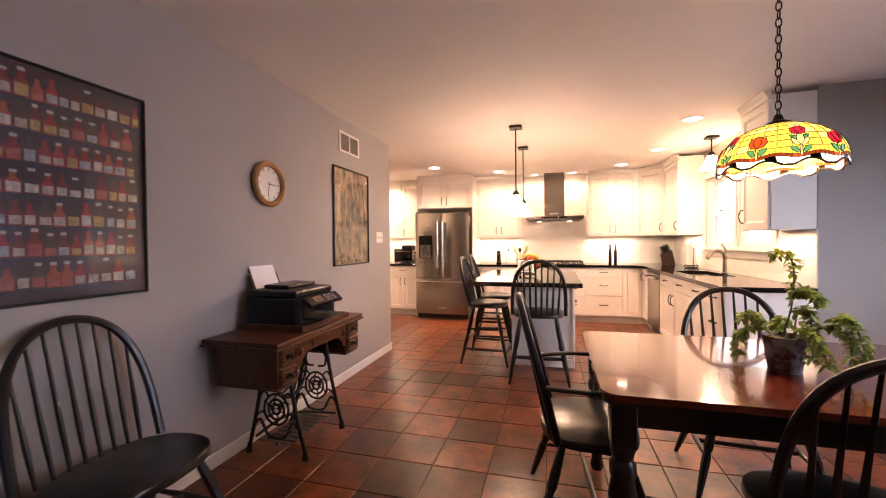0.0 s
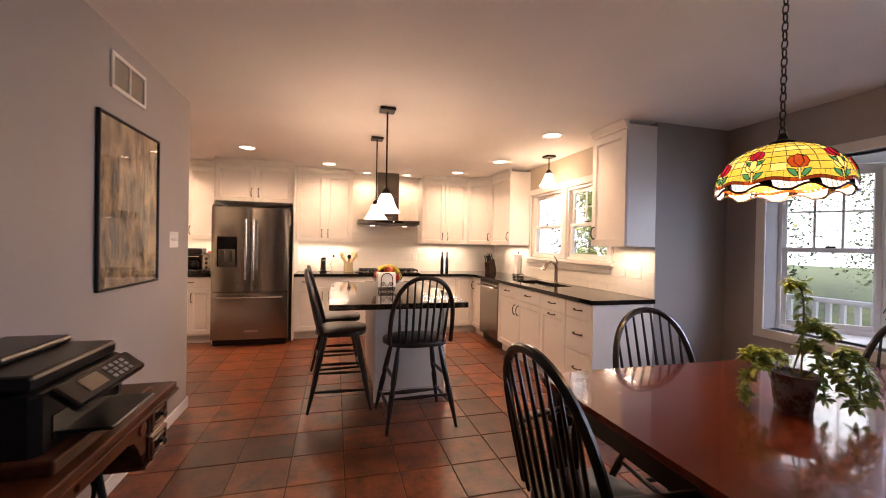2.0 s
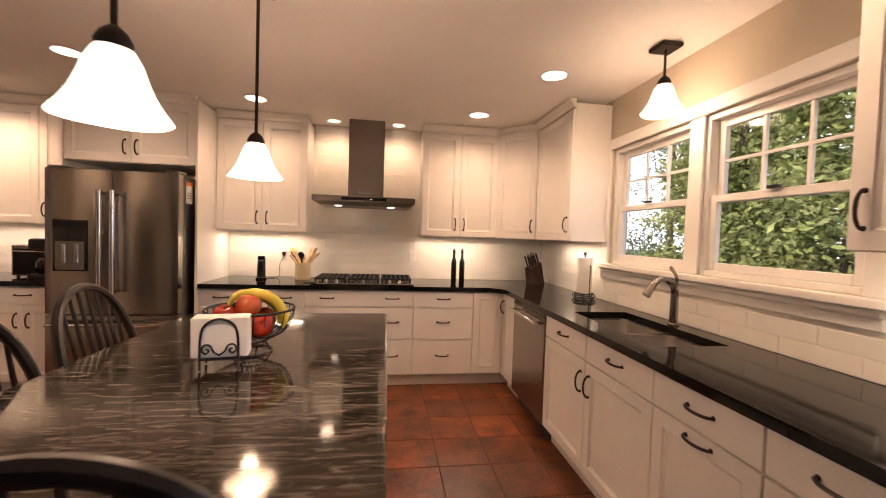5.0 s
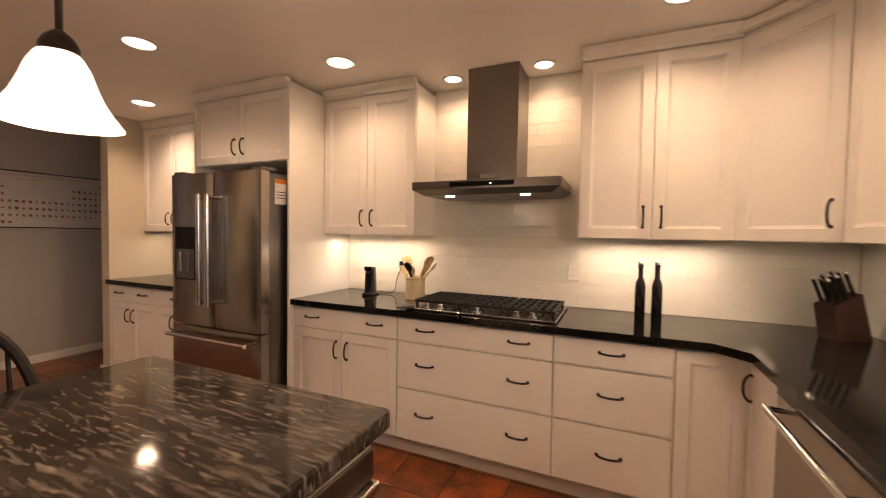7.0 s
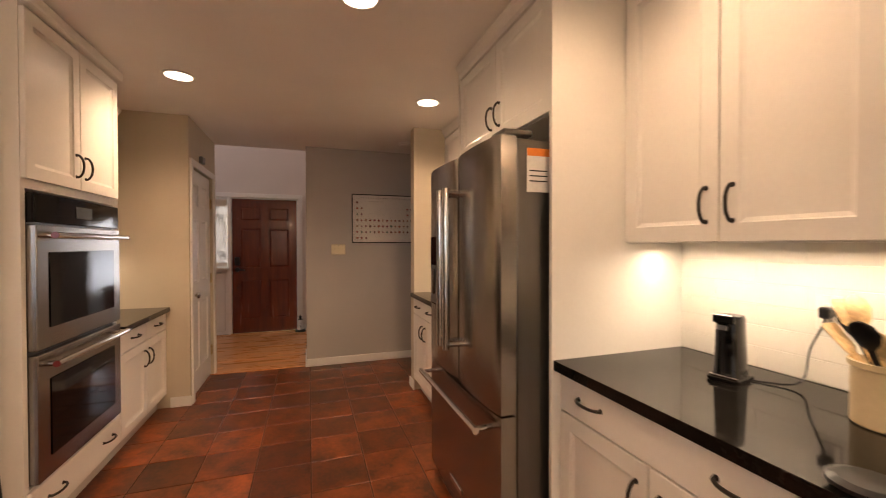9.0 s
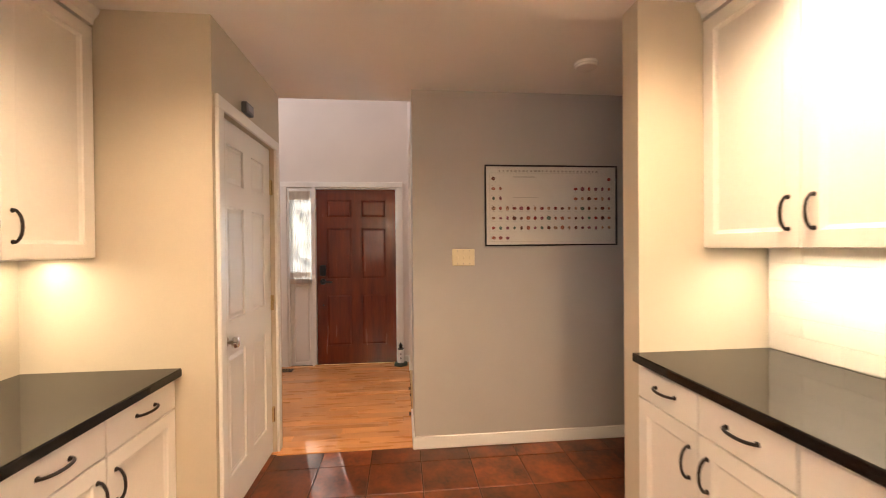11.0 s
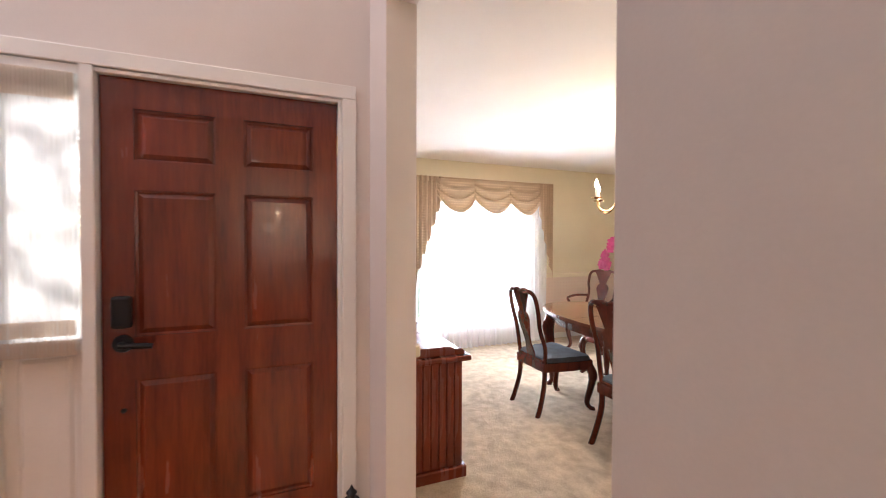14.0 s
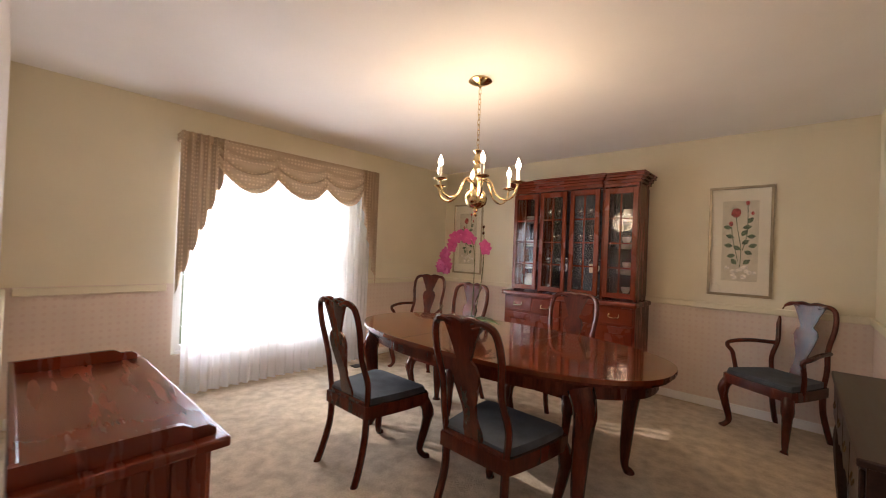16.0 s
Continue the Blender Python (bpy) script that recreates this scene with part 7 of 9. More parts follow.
def queen_anne(name, m, label, arms=False):
    """A splat-back chair facing +y; origin under the seat's centre."""
    c = thing(name, m, label, "chair", "dining chairs")
    W = M["mahogany"]
    sh = 0.43
    o = []
    for k in range(24):
        t = k / 23
        y = 0.23 - 0.46 * t
        o.append(((0.25 - 0.055 * t ** 2) * (0.86 if k == 0 else 1), y))
    outline = [(x, y) for x, y in o] + [(-x, y) for x, y in o[::-1]]
    part("seat_frame", slab(bmesh.new(), outline, sh - 0.07, sh, bevel=0.008), W, c, smooth=True)
    bm = slab(bmesh.new(), [(x * 0.93, y * 0.93) for x, y in outline], sh + 0.0005, sh + 0.038, bevel=0.022)
    part("cushion", bm, M["blue_seat"], c, "blue-grey velvet seat", True)
    for s in (-1, 1):
        pts = curve_pts([(s * 0.205, 0.185, sh - 0.03), (s * 0.235, 0.225, sh - 0.12), (s * 0.225, 0.215, 0.20), (s * 0.205, 0.195, 0.07), (s * 0.225, 0.225, 0.02), (s * 0.23, 0.245, 0.008)], 20)
        n = len(pts)
        part("front_leg", tube(bmesh.new(), pts, 0.02, 10, radii=[0.032 + (0.006 if i / n < 0.25 else -0.016 * min(1, (i / n - 0.25) / 0.5)) if i < n - 5 else (0.020, 0.022, 0.026, 0.024, 0.010)[i - n + 5] for i in range(n)]), W, c, smooth=True)
        pts = curve_pts([(s * 0.175, -0.205, sh - 0.01), (s * 0.175, -0.21, 0.25), (s * 0.185, -0.25, 0.09), (s * 0.19, -0.285, 0.0)], 14)
        part("rear_leg", tube(bmesh.new(), pts, 0.02, 8), W, c, smooth=True)
        pts = curve_pts([(s * 0.175, -0.205, sh - 0.02), (s * 0.19, -0.215, sh + 0.12), (s * 0.172, -0.25, sh + 0.26), (s * 0.19, -0.285, sh + 0.42), (s * 0.175, -0.31, sh + 0.535), (s * 0.12, -0.325, sh + 0.57), (s * 0.06, -0.325, sh + 0.555)], 30)
        part("stile", tube(bmesh.new(), pts, 0.017, 8), W, c, smooth=True)
        if arms:
            pts = curve_pts([(s * 0.185, -0.25, sh + 0.24), (s * 0.25, -0.05, sh + 0.25), (s * 0.285, 0.10, sh + 0.235), (s * 0.27, 0.155, sh + 0.21), (s * 0.255, 0.12, sh + 0.16), (s * 0.25, 0.10, sh + 0.08), (s * 0.235, 0.09, sh - 0.02)], 30)
            part("arm", tube(bmesh.new(), pts, 0.016, 8), W, c, smooth=True)
    half = [(0.05, 0.0), (0.052, 0.06), (0.036, 0.13), (0.042, 0.19), (0.068, 0.28), (0.080, 0.34), (0.066, 0.38), (0.040, 0.40), (0.052, 0.43), (0.075, 0.49), (0.10, 0.545), (0.115, 0.575)]
    bm = bmesh.new()
    rows = [(x, z) for x, z in half]
    fr_, bk = [], []
    for x, z in rows:
        y = -0.205 - 0.12 * (z / 0.575) ** 1.1 - 0.02 * math.sin(math.pi * z / 0.575)
        fr_.append((bm.verts.new((-x, y + 0.007, sh + z)), bm.verts.new((x, y + 0.007, sh + z))))
        bk.append((bm.verts.new((-x, y - 0.007, sh + z)), bm.verts.new((x, y - 0.007, sh + z))))
    for i in range(len(rows) - 1):
        bm.faces.new((fr_[i][0], fr_[i][1], fr_[i + 1][1], fr_[i + 1][0]))
        bm.faces.new((bk[i][1], bk[i][0], bk[i + 1][0], bk[i + 1][1]))
        for q in (0, 1):
            bm.faces.new((fr_[i][q], fr_[i + 1][q], bk[i + 1][q], bk[i][q]))
    bm.faces.new((fr_[0][0], bk[0][0], bk[0][1], fr_[0][1]))
    bm.faces.new((fr_[-1][0], fr_[-1][1], bk[-1][1], bk[-1][0]))
    part("splat", bm, W, c, "vase-shaped splat")
    part("crest_scroll", tube(bmesh.new(), curve_pts([(-0.11, -0.325, sh + 0.572), (-0.05, -0.325, sh + 0.583), (0, -0.325, sh + 0.572), (0.05, -0.325, sh + 0.583), (0.11, -0.325, sh + 0.572)], 20), 0.013, 8), W, c, smooth=True)
    part("shoe", nbox(-0.17, 0.17, -0.225, -0.185, sh - 0.06, sh + 0.02, 0.006), W, c)
    return c


QL = "mahogany splat-back dining chair with a blue-grey seat"
q1 = queen_anne("dining_chair", pose(-6.28, 7.99, 0, 0, 0, 0), QL)
copy_thing(q1, pose(-5.42, 8.09, 0, 0, 0, -2))
copy_thing(q1, pose(-6.61, 9.03, 0, 0, 0, 180))
copy_thing(q1, pose(-5.68, 9.155, 0, 0, 0, 178))
qa = queen_anne("armchair", pose(-4.46, 10.36, 0, 0, 0, 147), "mahogany splat-back armchair with a blue-grey seat in the corner", True)
tagged(copy_thing(qa, pose(-7.56, 9.60, 0, 0, 0, 203)), "mahogany splat-back armchair standing in the far corner")

# oval table
dt = thing("dining_table", pose(-5.88, 8.62, 0), "long oval polished mahogany dining table with carved cabriole legs", "table")


def oval(L, Wd, n=64, p=2.35):
    return [(L * math.copysign(abs(math.cos(2 * math.pi * k / n)) ** (2 / p), math.cos(2 * math.pi * k / n)), Wd * math.copysign(abs(math.sin(2 * math.pi * k / n)) ** (2 / p), math.sin(2 * math.pi * k / n))) for k in range(n)]


M["mahogany_top"] = mat("polished_mahogany_top", (0.17, 0.038, 0.013), 0.13, vary=0.25, scale=3.5, fine=26, stretch=(0.5, 6, 1), bump=0.01, coat=0.6, second=(0.085, 0.018, 0.008))
part("tabletop", slab(bmesh.new(), oval(1.10, 0.56), 0.728, 0.752, bevel=0.008), M["mahogany_top"], dt, "polished red mahogany veneer")
part("edge_moulding", slab(bmesh.new(), oval(1.085, 0.548), 0.712, 0.7278), M["mahogany"], dt)
part("apron", slab(bmesh.new(), oval(1.02, 0.49), 0.635, 0.7118), M["mahogany"], dt)
for x in (-0.30, 0.30):
    part("leaf_joint", nbox(x - 0.0012, x + 0.0012, -0.55, 0.55, 0.7522, 0.7526), M["dark_wood"], dt)
for sx in (-1, 1):
    for sy in (-1, 1):
        X, Y = sx * 0.78, sy * 0.345
        pts = curve_pts([(X, Y, 0.67), (X + sx * 0.03, Y + sy * 0.02, 0.58), (X + sx * 0.015, Y + sy * 0.01, 0.40), (X, Y, 0.16), (X, Y, 0.06), (X + sx * 0.015, Y + sy * 0.015, 0.025), (X + sx * 0.018, Y + sy * 0.018, 0.004)], 24)
        n = len(pts)
        lg = part("leg", tube(bmesh.new(), pts, 0.04, 12, radii=[0.066 - 0.044 * min(1, i / (n * 0.62)) if i < n - 6 else (0.023, 0.026, 0.032, 0.036, 0.034, 0.022)[i - n + 6] for i in range(n)]), M["mahogany"], dt, smooth=True)
        for k in (-2, -1, 0, 1, 2):
            a = math.atan2(sy, sx) + k * 0.33
            part("carved_rib", tube(bmesh.new(), curve_pts([(X + 0.072 * math.cos(a), Y + 0.072 * math.sin(a), 0.63), (X + sx * 0.02 + 0.062 * math.cos(a), Y + sy * 0.015 + 0.062 * math.sin(a), 0.56), (X + sx * 0.016 + 0.04 * math.cos(a * 0.5 + math.atan2(sy, sx) * 0.5), Y + sy * 0.01 + 0.04 * math.sin(a * 0.5 + math.atan2(sy, sx) * 0.5), 0.46)], 8), 0.008, 6), M["mahogany"], lg, smooth=True)

# orchid
orc = thing("orchid", pose(-5.93, 8.47, 0.752), "pink phalaenopsis orchid in a low bowl on the dining table", "plant")
part("bowl", lathe(bmesh.new(), [(0.05, 0.0005), (0.055, 0.008), (0.09, 0.05), (0.115, 0.10), (0.108, 0.10), (0.085, 0.055), (0.01, 0.02)], 26), M["dark_wood"], orc, "dark round bowl", True)
_lv = bmesh.new()
for k in range(6):
    a = k * 1.05 + 0.3
    leaf_blade(_lv, Vector((0.02 * math.cos(a), 0.02 * math.sin(a), 0.10)), Vector((math.cos(a), math.sin(a), 0.35)), Vector((0, 0, 1)), 0.19, 0.075, droop=0.35)
part("leaves", _lv, M["leaf_dark"], orc, "broad dark green leaves", True)
_sp = [curve_pts([(0.0, 0, 0.10), (0.01, 0.0, 0.35), (0.0, 0.0, 0.58), (-0.07, 0.0, 0.66), (-0.16, -0.01, 0.62), (-0.22, -0.02, 0.50), (-0.235, -0.02, 0.43)], 36), curve_pts([(0.01, 0.01, 0.10), (0.06, 0.01, 0.35), (0.075, 0.01, 0.55), (0.065, 0.01, 0.72)], 20)]
M["pink"] = mat("pink_petal", (0.72, 0.13, 0.36), 0.5, vary=0.2, scale=30, fine=90, second=(0.55, 0.06, 0.26))
for s in _sp:
    part("stem", tube(bmesh.new(), s, 0.003, 5), M["stem"], orc)


def bloom(c, at, face):
    bm = bmesh.new()
    f = Vector(face).normalized()
    q = f.to_track_quat("Z", "Y").to_matrix()
    for k in range(5):
        a = k * 1.2566 + 0.3
        d = q @ Vector((math.cos(a), math.sin(a), 0.15))
        leaf_blade(bm, Vector(at), d, f, 0.042, 0.04 if k % 2 else 0.034, 0.15, 0.0)
    rod(bm, Vector(at), Vector(at) + f * 0.015, 0.007, 0.003, 6)
    return part("flower", bm, M["pink"], c, smooth=True)


_s0 = _sp[0]
for i in range(len(_s0) // 2 - 3, len(_s0), 1):
    p = _s0[i]
    bloom(orc, (p.x + rp.uniform(-0.015, 0.015), p.y - 0.02 * (i % 2) + rp.uniform(-0.03, 0.03), p.z + rp.uniform(-0.015, 0.02)), (rp.uniform(-0.3, 0.9), -1, rp.uniform(-0.3, 0.3)))
bloom(orc, (0.085, 0.0, 0.60), (1, -0.8, 0.1))
bloom(orc, (0.09, 0.01, 0.575), (0.6, -1, 0.1))
for z in (0.68, 0.72):
    part("bud", lathe(bmesh.new(), [(0.001, -0.012), (0.009, 0), (0.001, 0.014)], 8, pose(0.066, 0.01, z)), M["mahogany"], orc)

# chandelier
cd = thing("chandelier", pose(-5.93, 8.47, 0), "polished brass six-arm chandelier with candle bulbs, lit", "chandelier")
part("canopy", lathe(bmesh.new(), [(0.075, 2.439), (0.078, 2.43), (0.05, 2.415), (0.012, 2.405), (0.008, 2.39)], 24), M["brass"], cd, smooth=True)
for i in range(12):
    z = 1.995 + i * 0.0335
    o = part("chain_link", tube(bmesh.new(), [(0.009 * math.cos(a) * (i % 2), 0.009 * math.cos(a) * (1 - i % 2), z + 0.021 * math.sin(a)) for a in [2 * math.pi * k / 10 for k in range(10)]], 0.0025, 5, closed=True), M["brass"], cd) if i < 2 else again(_dl[i % 2], cd, pose(0, 0, (i - i % 2) * 0.0335))
    if i < 2:
        _dl = [o] if i == 0 else _dl + [o]
part("column", lathe(bmesh.new(), [(0.006, 1.99), (0.020, 1.98), (0.030, 1.972), (0.012, 1.955), (0.026, 1.925), (0.030, 1.905), (0.014, 1.885), (0.024, 1.86), (0.026, 1.845), (0.014, 1.82), (0.024, 1.79), (0.036, 1.775), (0.036, 1.755), (0.022, 1.735), (0.040, 1.715), (0.066, 1.69), (0.074, 1.655), (0.066, 1.622), (0.040, 1.600), (0.014, 1.592), (0.016, 1.578), (0.005, 1.566), (0.013, 1.552), (0.002, 1.538)], 26), M["brass"], cd, smooth=True)
M["bulb_glow"] = mat("candle_bulb", (0.95, 0.9, 0.8), 0.2, glow=(1.0, 0.85, 0.62), strength=12.0, bump=0)
for k in range(6):
    a = k * 1.0472 + 0.25
    ca, sa = math.cos(a), math.sin(a)
    ar = part("arm", tube(bmesh.new(), curve_pts([(0.03 * ca, 0.03 * sa, 1.765), (0.07 * ca, 0.07 * sa, 1.785), (0.105 * ca, 0.105 * sa, 1.755), (0.14 * ca, 0.14 * sa, 1.68), (0.20 * ca, 0.20 * sa, 1.645), (0.26 * ca, 0.26 * sa, 1.675), (0.28 * ca, 0.28 * sa, 1.745)], 30), 0.0075, 8), M["brass"], cd, smooth=True)
    part("drip_pan", lathe(bmesh.new(), [(0.008, 1.742), (0.040, 1.752), (0.044, 1.758), (0.012, 1.757)], 18, Matrix.Translation((0.28 * ca, 0.28 * sa, 0))), M["brass"], ar, smooth=True)
    part("candle", rod(bmesh.new(), (0.28 * ca, 0.28 * sa, 1.757), (0.28 * ca, 0.28 * sa, 1.83), 0.011, seg=12), M["white_plastic"], ar)
    o = part("bulb", lathe(bmesh.new(), [(0.006, 1.831), (0.016, 1.848), (0.015, 1.868), (0.006, 1.892), (0.001, 1.905)], 14, Matrix.Translation((0.28 * ca, 0.28 * sa, 0))), M["bulb_glow"], ar, "glowing candle bulb", True)
    o.visible_shadow = False

# hutch
hu = thing("china_hutch", pose(-6.86, 10.69, 0), "mahogany breakfront china hutch filled with glass and china", "hutch")
HW = 1.435
Wd = mat("red_brown_mahogany_cabinet", (0.165, 0.028, 0.010), 0.27, vary=0.06, scale=3, fine=24, stretch=(0.7, 6, 0.6), soft=1.8, bump=0, coat=0.1, spec=0.4)
part("plinth", nbox(0.01, HW - 0.01, -0.44, -0.002, 0.0, 0.09, 0.006), Wd, hu)
part("base_body", nbox(0.02, HW - 0.02, -0.43, -0.002, 0.0902, 0.86), Wd, hu)
part("centre_body", nbox(0.375, HW - 0.375, -0.46, -0.4305, 0.0902, 0.86), Wd, hu)
part("waist", nbox(0.0, HW, -0.485, -0.002, 0.8602, 0.905, 0.012, 2), Wd, hu)
XS = [0.03, 0.375, 0.7175, 1.06, 1.405]
for i in range(4):
    y = -0.46 if i in (1, 2) else -0.43
    a, b = XS[i] + 0.008, XS[i + 1] - 0.008
    d = part("drawer", nbox(a, b, y - 0.018, y - 0.0005, 0.69, 0.845, 0.005), Wd, hu)
    part("bail_pull", tube(bmesh.new(), curve_pts([((a + b) / 2 - 0.045, y - 0.019, 0.785), ((a + b) / 2 - 0.04, y - 0.035, 0.755), ((a + b) / 2 + 0.04, y - 0.035, 0.755), ((a + b) / 2 + 0.045, y - 0.019, 0.785)], 14), 0.005, 6), M["brass"], d, "brass bail pull", True)
    bm = panel_front(b - a, 0.56, True, 0.06)
    d = part("door", bm, Wd, hu)
    d.matrix_local = pose(a, y - 0.0205, 0.11)
    part("knob", lathe(bmesh.new(), [(0.006, 0), (0.012, 0.012), (0.004, 0.018)], 10, pose((b - a) - 0.03 if i % 2 == 0 else 0.03, 0.0, 0.32, 90, 0, 0)), M["brass"], d)
for a, b in ((0.05, 0.07), (HW - 0.07, HW - 0.05), (0.365, 0.385), (HW - 0.385, HW - 0.365)):
    part("upright", nbox(a, b, -0.33, -0.02, 0.9055, 2.0), Wd, hu)
# near-black wood puts the darkness inside the hutch into the back's colour
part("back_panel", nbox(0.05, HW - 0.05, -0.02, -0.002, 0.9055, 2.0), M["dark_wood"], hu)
part("top_board", nbox(0.05, HW - 0.05, -0.34, -0.02, 2.0, 2.03), Wd, hu)
part("centre_top", nbox(0.375, HW - 0.375, -0.37, -0.3405, 2.0, 2.03), Wd, hu)
for a, b, y in ((0.03, 0.373, -0.36), (0.373, HW - 0.373, -0.395), (HW - 0.373, HW - 0.03, -0.36)):
    bm = bmesh.new()
    for (o0, z0, z1) in ((0.0, 2.0302, 2.06), (0.018, 2.06, 2.085), (0.04, 2.085, 2.11), (0.05, 2.11, 2.125)):
        box(bm, a - o0, b + o0, y - o0, -0.004, z0, z1, 0.004)
    part("cornice", bm, Wd, hu)
M["shelf_glass"] = glass_mat("shelf_glass", (0.85, 0.92, 0.88))
for z in (1.14, 1.39, 1.66):
    g = part("shelf", nbox(0.075, HW - 0.075, -0.30, -0.022, z, z + 0.008), M["shelf_glass"], hu, "glass shelf" if z < 1.2 else "")
    g.visible_shadow = False
for i in range(4):
    y = -0.365 if i in (1, 2) else -0.335
    a, b = XS[i] + 0.02, XS[i + 1] - 0.02
    bm = bmesh.new()
    for p, q, r, s in ((a, a + 0.045, 0.925, 1.985), (b - 0.045, b, 0.925, 1.985), (a + 0.045, b - 0.045, 0.925, 0.975), (a + 0.045, b - 0.045, 1.93, 1.985)):
        box(bm, p, q, y - 0.02, y, r, s, 0.003)
    d = part("glass_door", bm, Wd, hu)
    mx = (a + b) / 2
    part("muntin", nbox(mx - 0.007, mx + 0.007, y - 0.016, y - 0.004, 0.975, 1.93), Wd, d)
    for z in (1.215, 1.452, 1.69):
        part("muntin", nbox(a + 0.045, b - 0.045, y - 0.014, y - 0.006, z - 0.007, z + 0.007), Wd, d)
    g = part("pane", nbox(a + 0.043, b - 0.043, y - 0.012, y - 0.009, 0.973, 1.932), M["glass"], d)
    g.visible_shadow = False
M["china"] = mat("white_china", (0.78, 0.74, 0.66), 0.2, vary=0.05)
M["crystal"] = glass_mat("crystal", (0.80, 0.82, 0.82), 0.22, rough=0.12)
HX, HY = -6.86, 10.69


def put(name, x, y, z, prof, material, label, cat, group):
    t = thing(name, pose(HX + x, HY + y, z), label, cat, group)
    part("body", lathe(bmesh.new(), prof, 14, caps=False), material, t, smooth=True)
    return t


rh = random.Random(8)
goblet = [(0.03, 0.0005), (0.03, 0.003), (0.004, 0.008), (0.004, 0.06), (0.025, 0.08), (0.033, 0.11), (0.03, 0.14)]
tumbler = [(0.001, 0.001), (0.028, 0.001), (0.033, 0.09), (0.031, 0.09)]
cup = [(0.001, 0.001), (0.025, 0.001), (0.04, 0.03), (0.045, 0.06), (0.042, 0.06)]
for z in (0.906, 1.1485, 1.3985, 1.6685):
    for i in range(4):
        for k in range(3):
            x = XS[i] + 0.085 + k * 0.10 + rh.uniform(-0.012, 0.012)
            y = rh.choice((-0.25, -0.16))
            if i in (1, 2):
                put("glass", x, y, z, goblet if z > 1.1 else tumbler, M["crystal"], "clear crystal glass on the hutch shelf", "glass", "hutch glasses")
            elif k == 1 and i == 3:
                for s in range(4):
                    put("plate", x, -0.18, z + s * 0.012, [(0.001, 0.001), (0.05, 0.001), (0.095, 0.012), (0.094, 0.014)], M["china"], "white china plate in a stack", "plate", "stacked plates")
                put("cup", x, -0.18, z + 0.062, cup, M["china"], "white china cup on stacked plates", "cup", "hutch cups")
            elif k == 1 and z > 1.0:
                for s in range(3):
                    put("plate", x, -0.18, z + s * 0.03, [(0.001, 0.001), (0.06, 0.001), (0.10, 0.020), (0.099, 0.022)], M["china"], "white china dish in a stack", "plate", "stacked plates")
pi = put("pitcher", 0.19, -0.20, 0.906, [(0.001, 0.001), (0.05, 0.001), (0.07, 0.05), (0.068, 0.10), (0.045, 0.15), (0.05, 0.19), (0.047, 0.19)], M["china"], "white china pitcher in the hutch", "pitcher", "")
part("handle", tube(bmesh.new(), curve_pts([(-0.045, 0, 0.17), (-0.09, 0, 0.16), (-0.095, 0, 0.10), (-0.068, 0, 0.06)], 12), 0.007, 6), M["china"], pi, smooth=True)
mg = put("mug", 0.95, -0.27, 1.1485, [(0.001, 0.001), (0.034, 0.001), (0.038, 0.09), (0.035, 0.09)], mat("cream_mug", (0.7, 0.55, 0.32), 0.3), "cream mug in the hutch", "mug", "")
part("handle", tube(bmesh.new(), curve_pts([(0.036, 0, 0.075), (0.06, 0, 0.07), (0.06, 0, 0.03), (0.036, 0, 0.02)], 10), 0.005, 6), bpy.data.materials["cream_mug"], mg, smooth=True)
ph_ = picture("photo_frame", pose(HX + 0.60, HY - 0.29, 1.1487, 80, 0, 0), 0.085, 0.075, 0.012, M["white_plastic"], M["steel_dark"], "small white photo frame in the hutch", 0.01, False)

# pictures beside the hutch
M["silver_gilt"] = mat("silver_gilt", (0.45, 0.38, 0.26), 0.3, 0.9, vary=0.15)


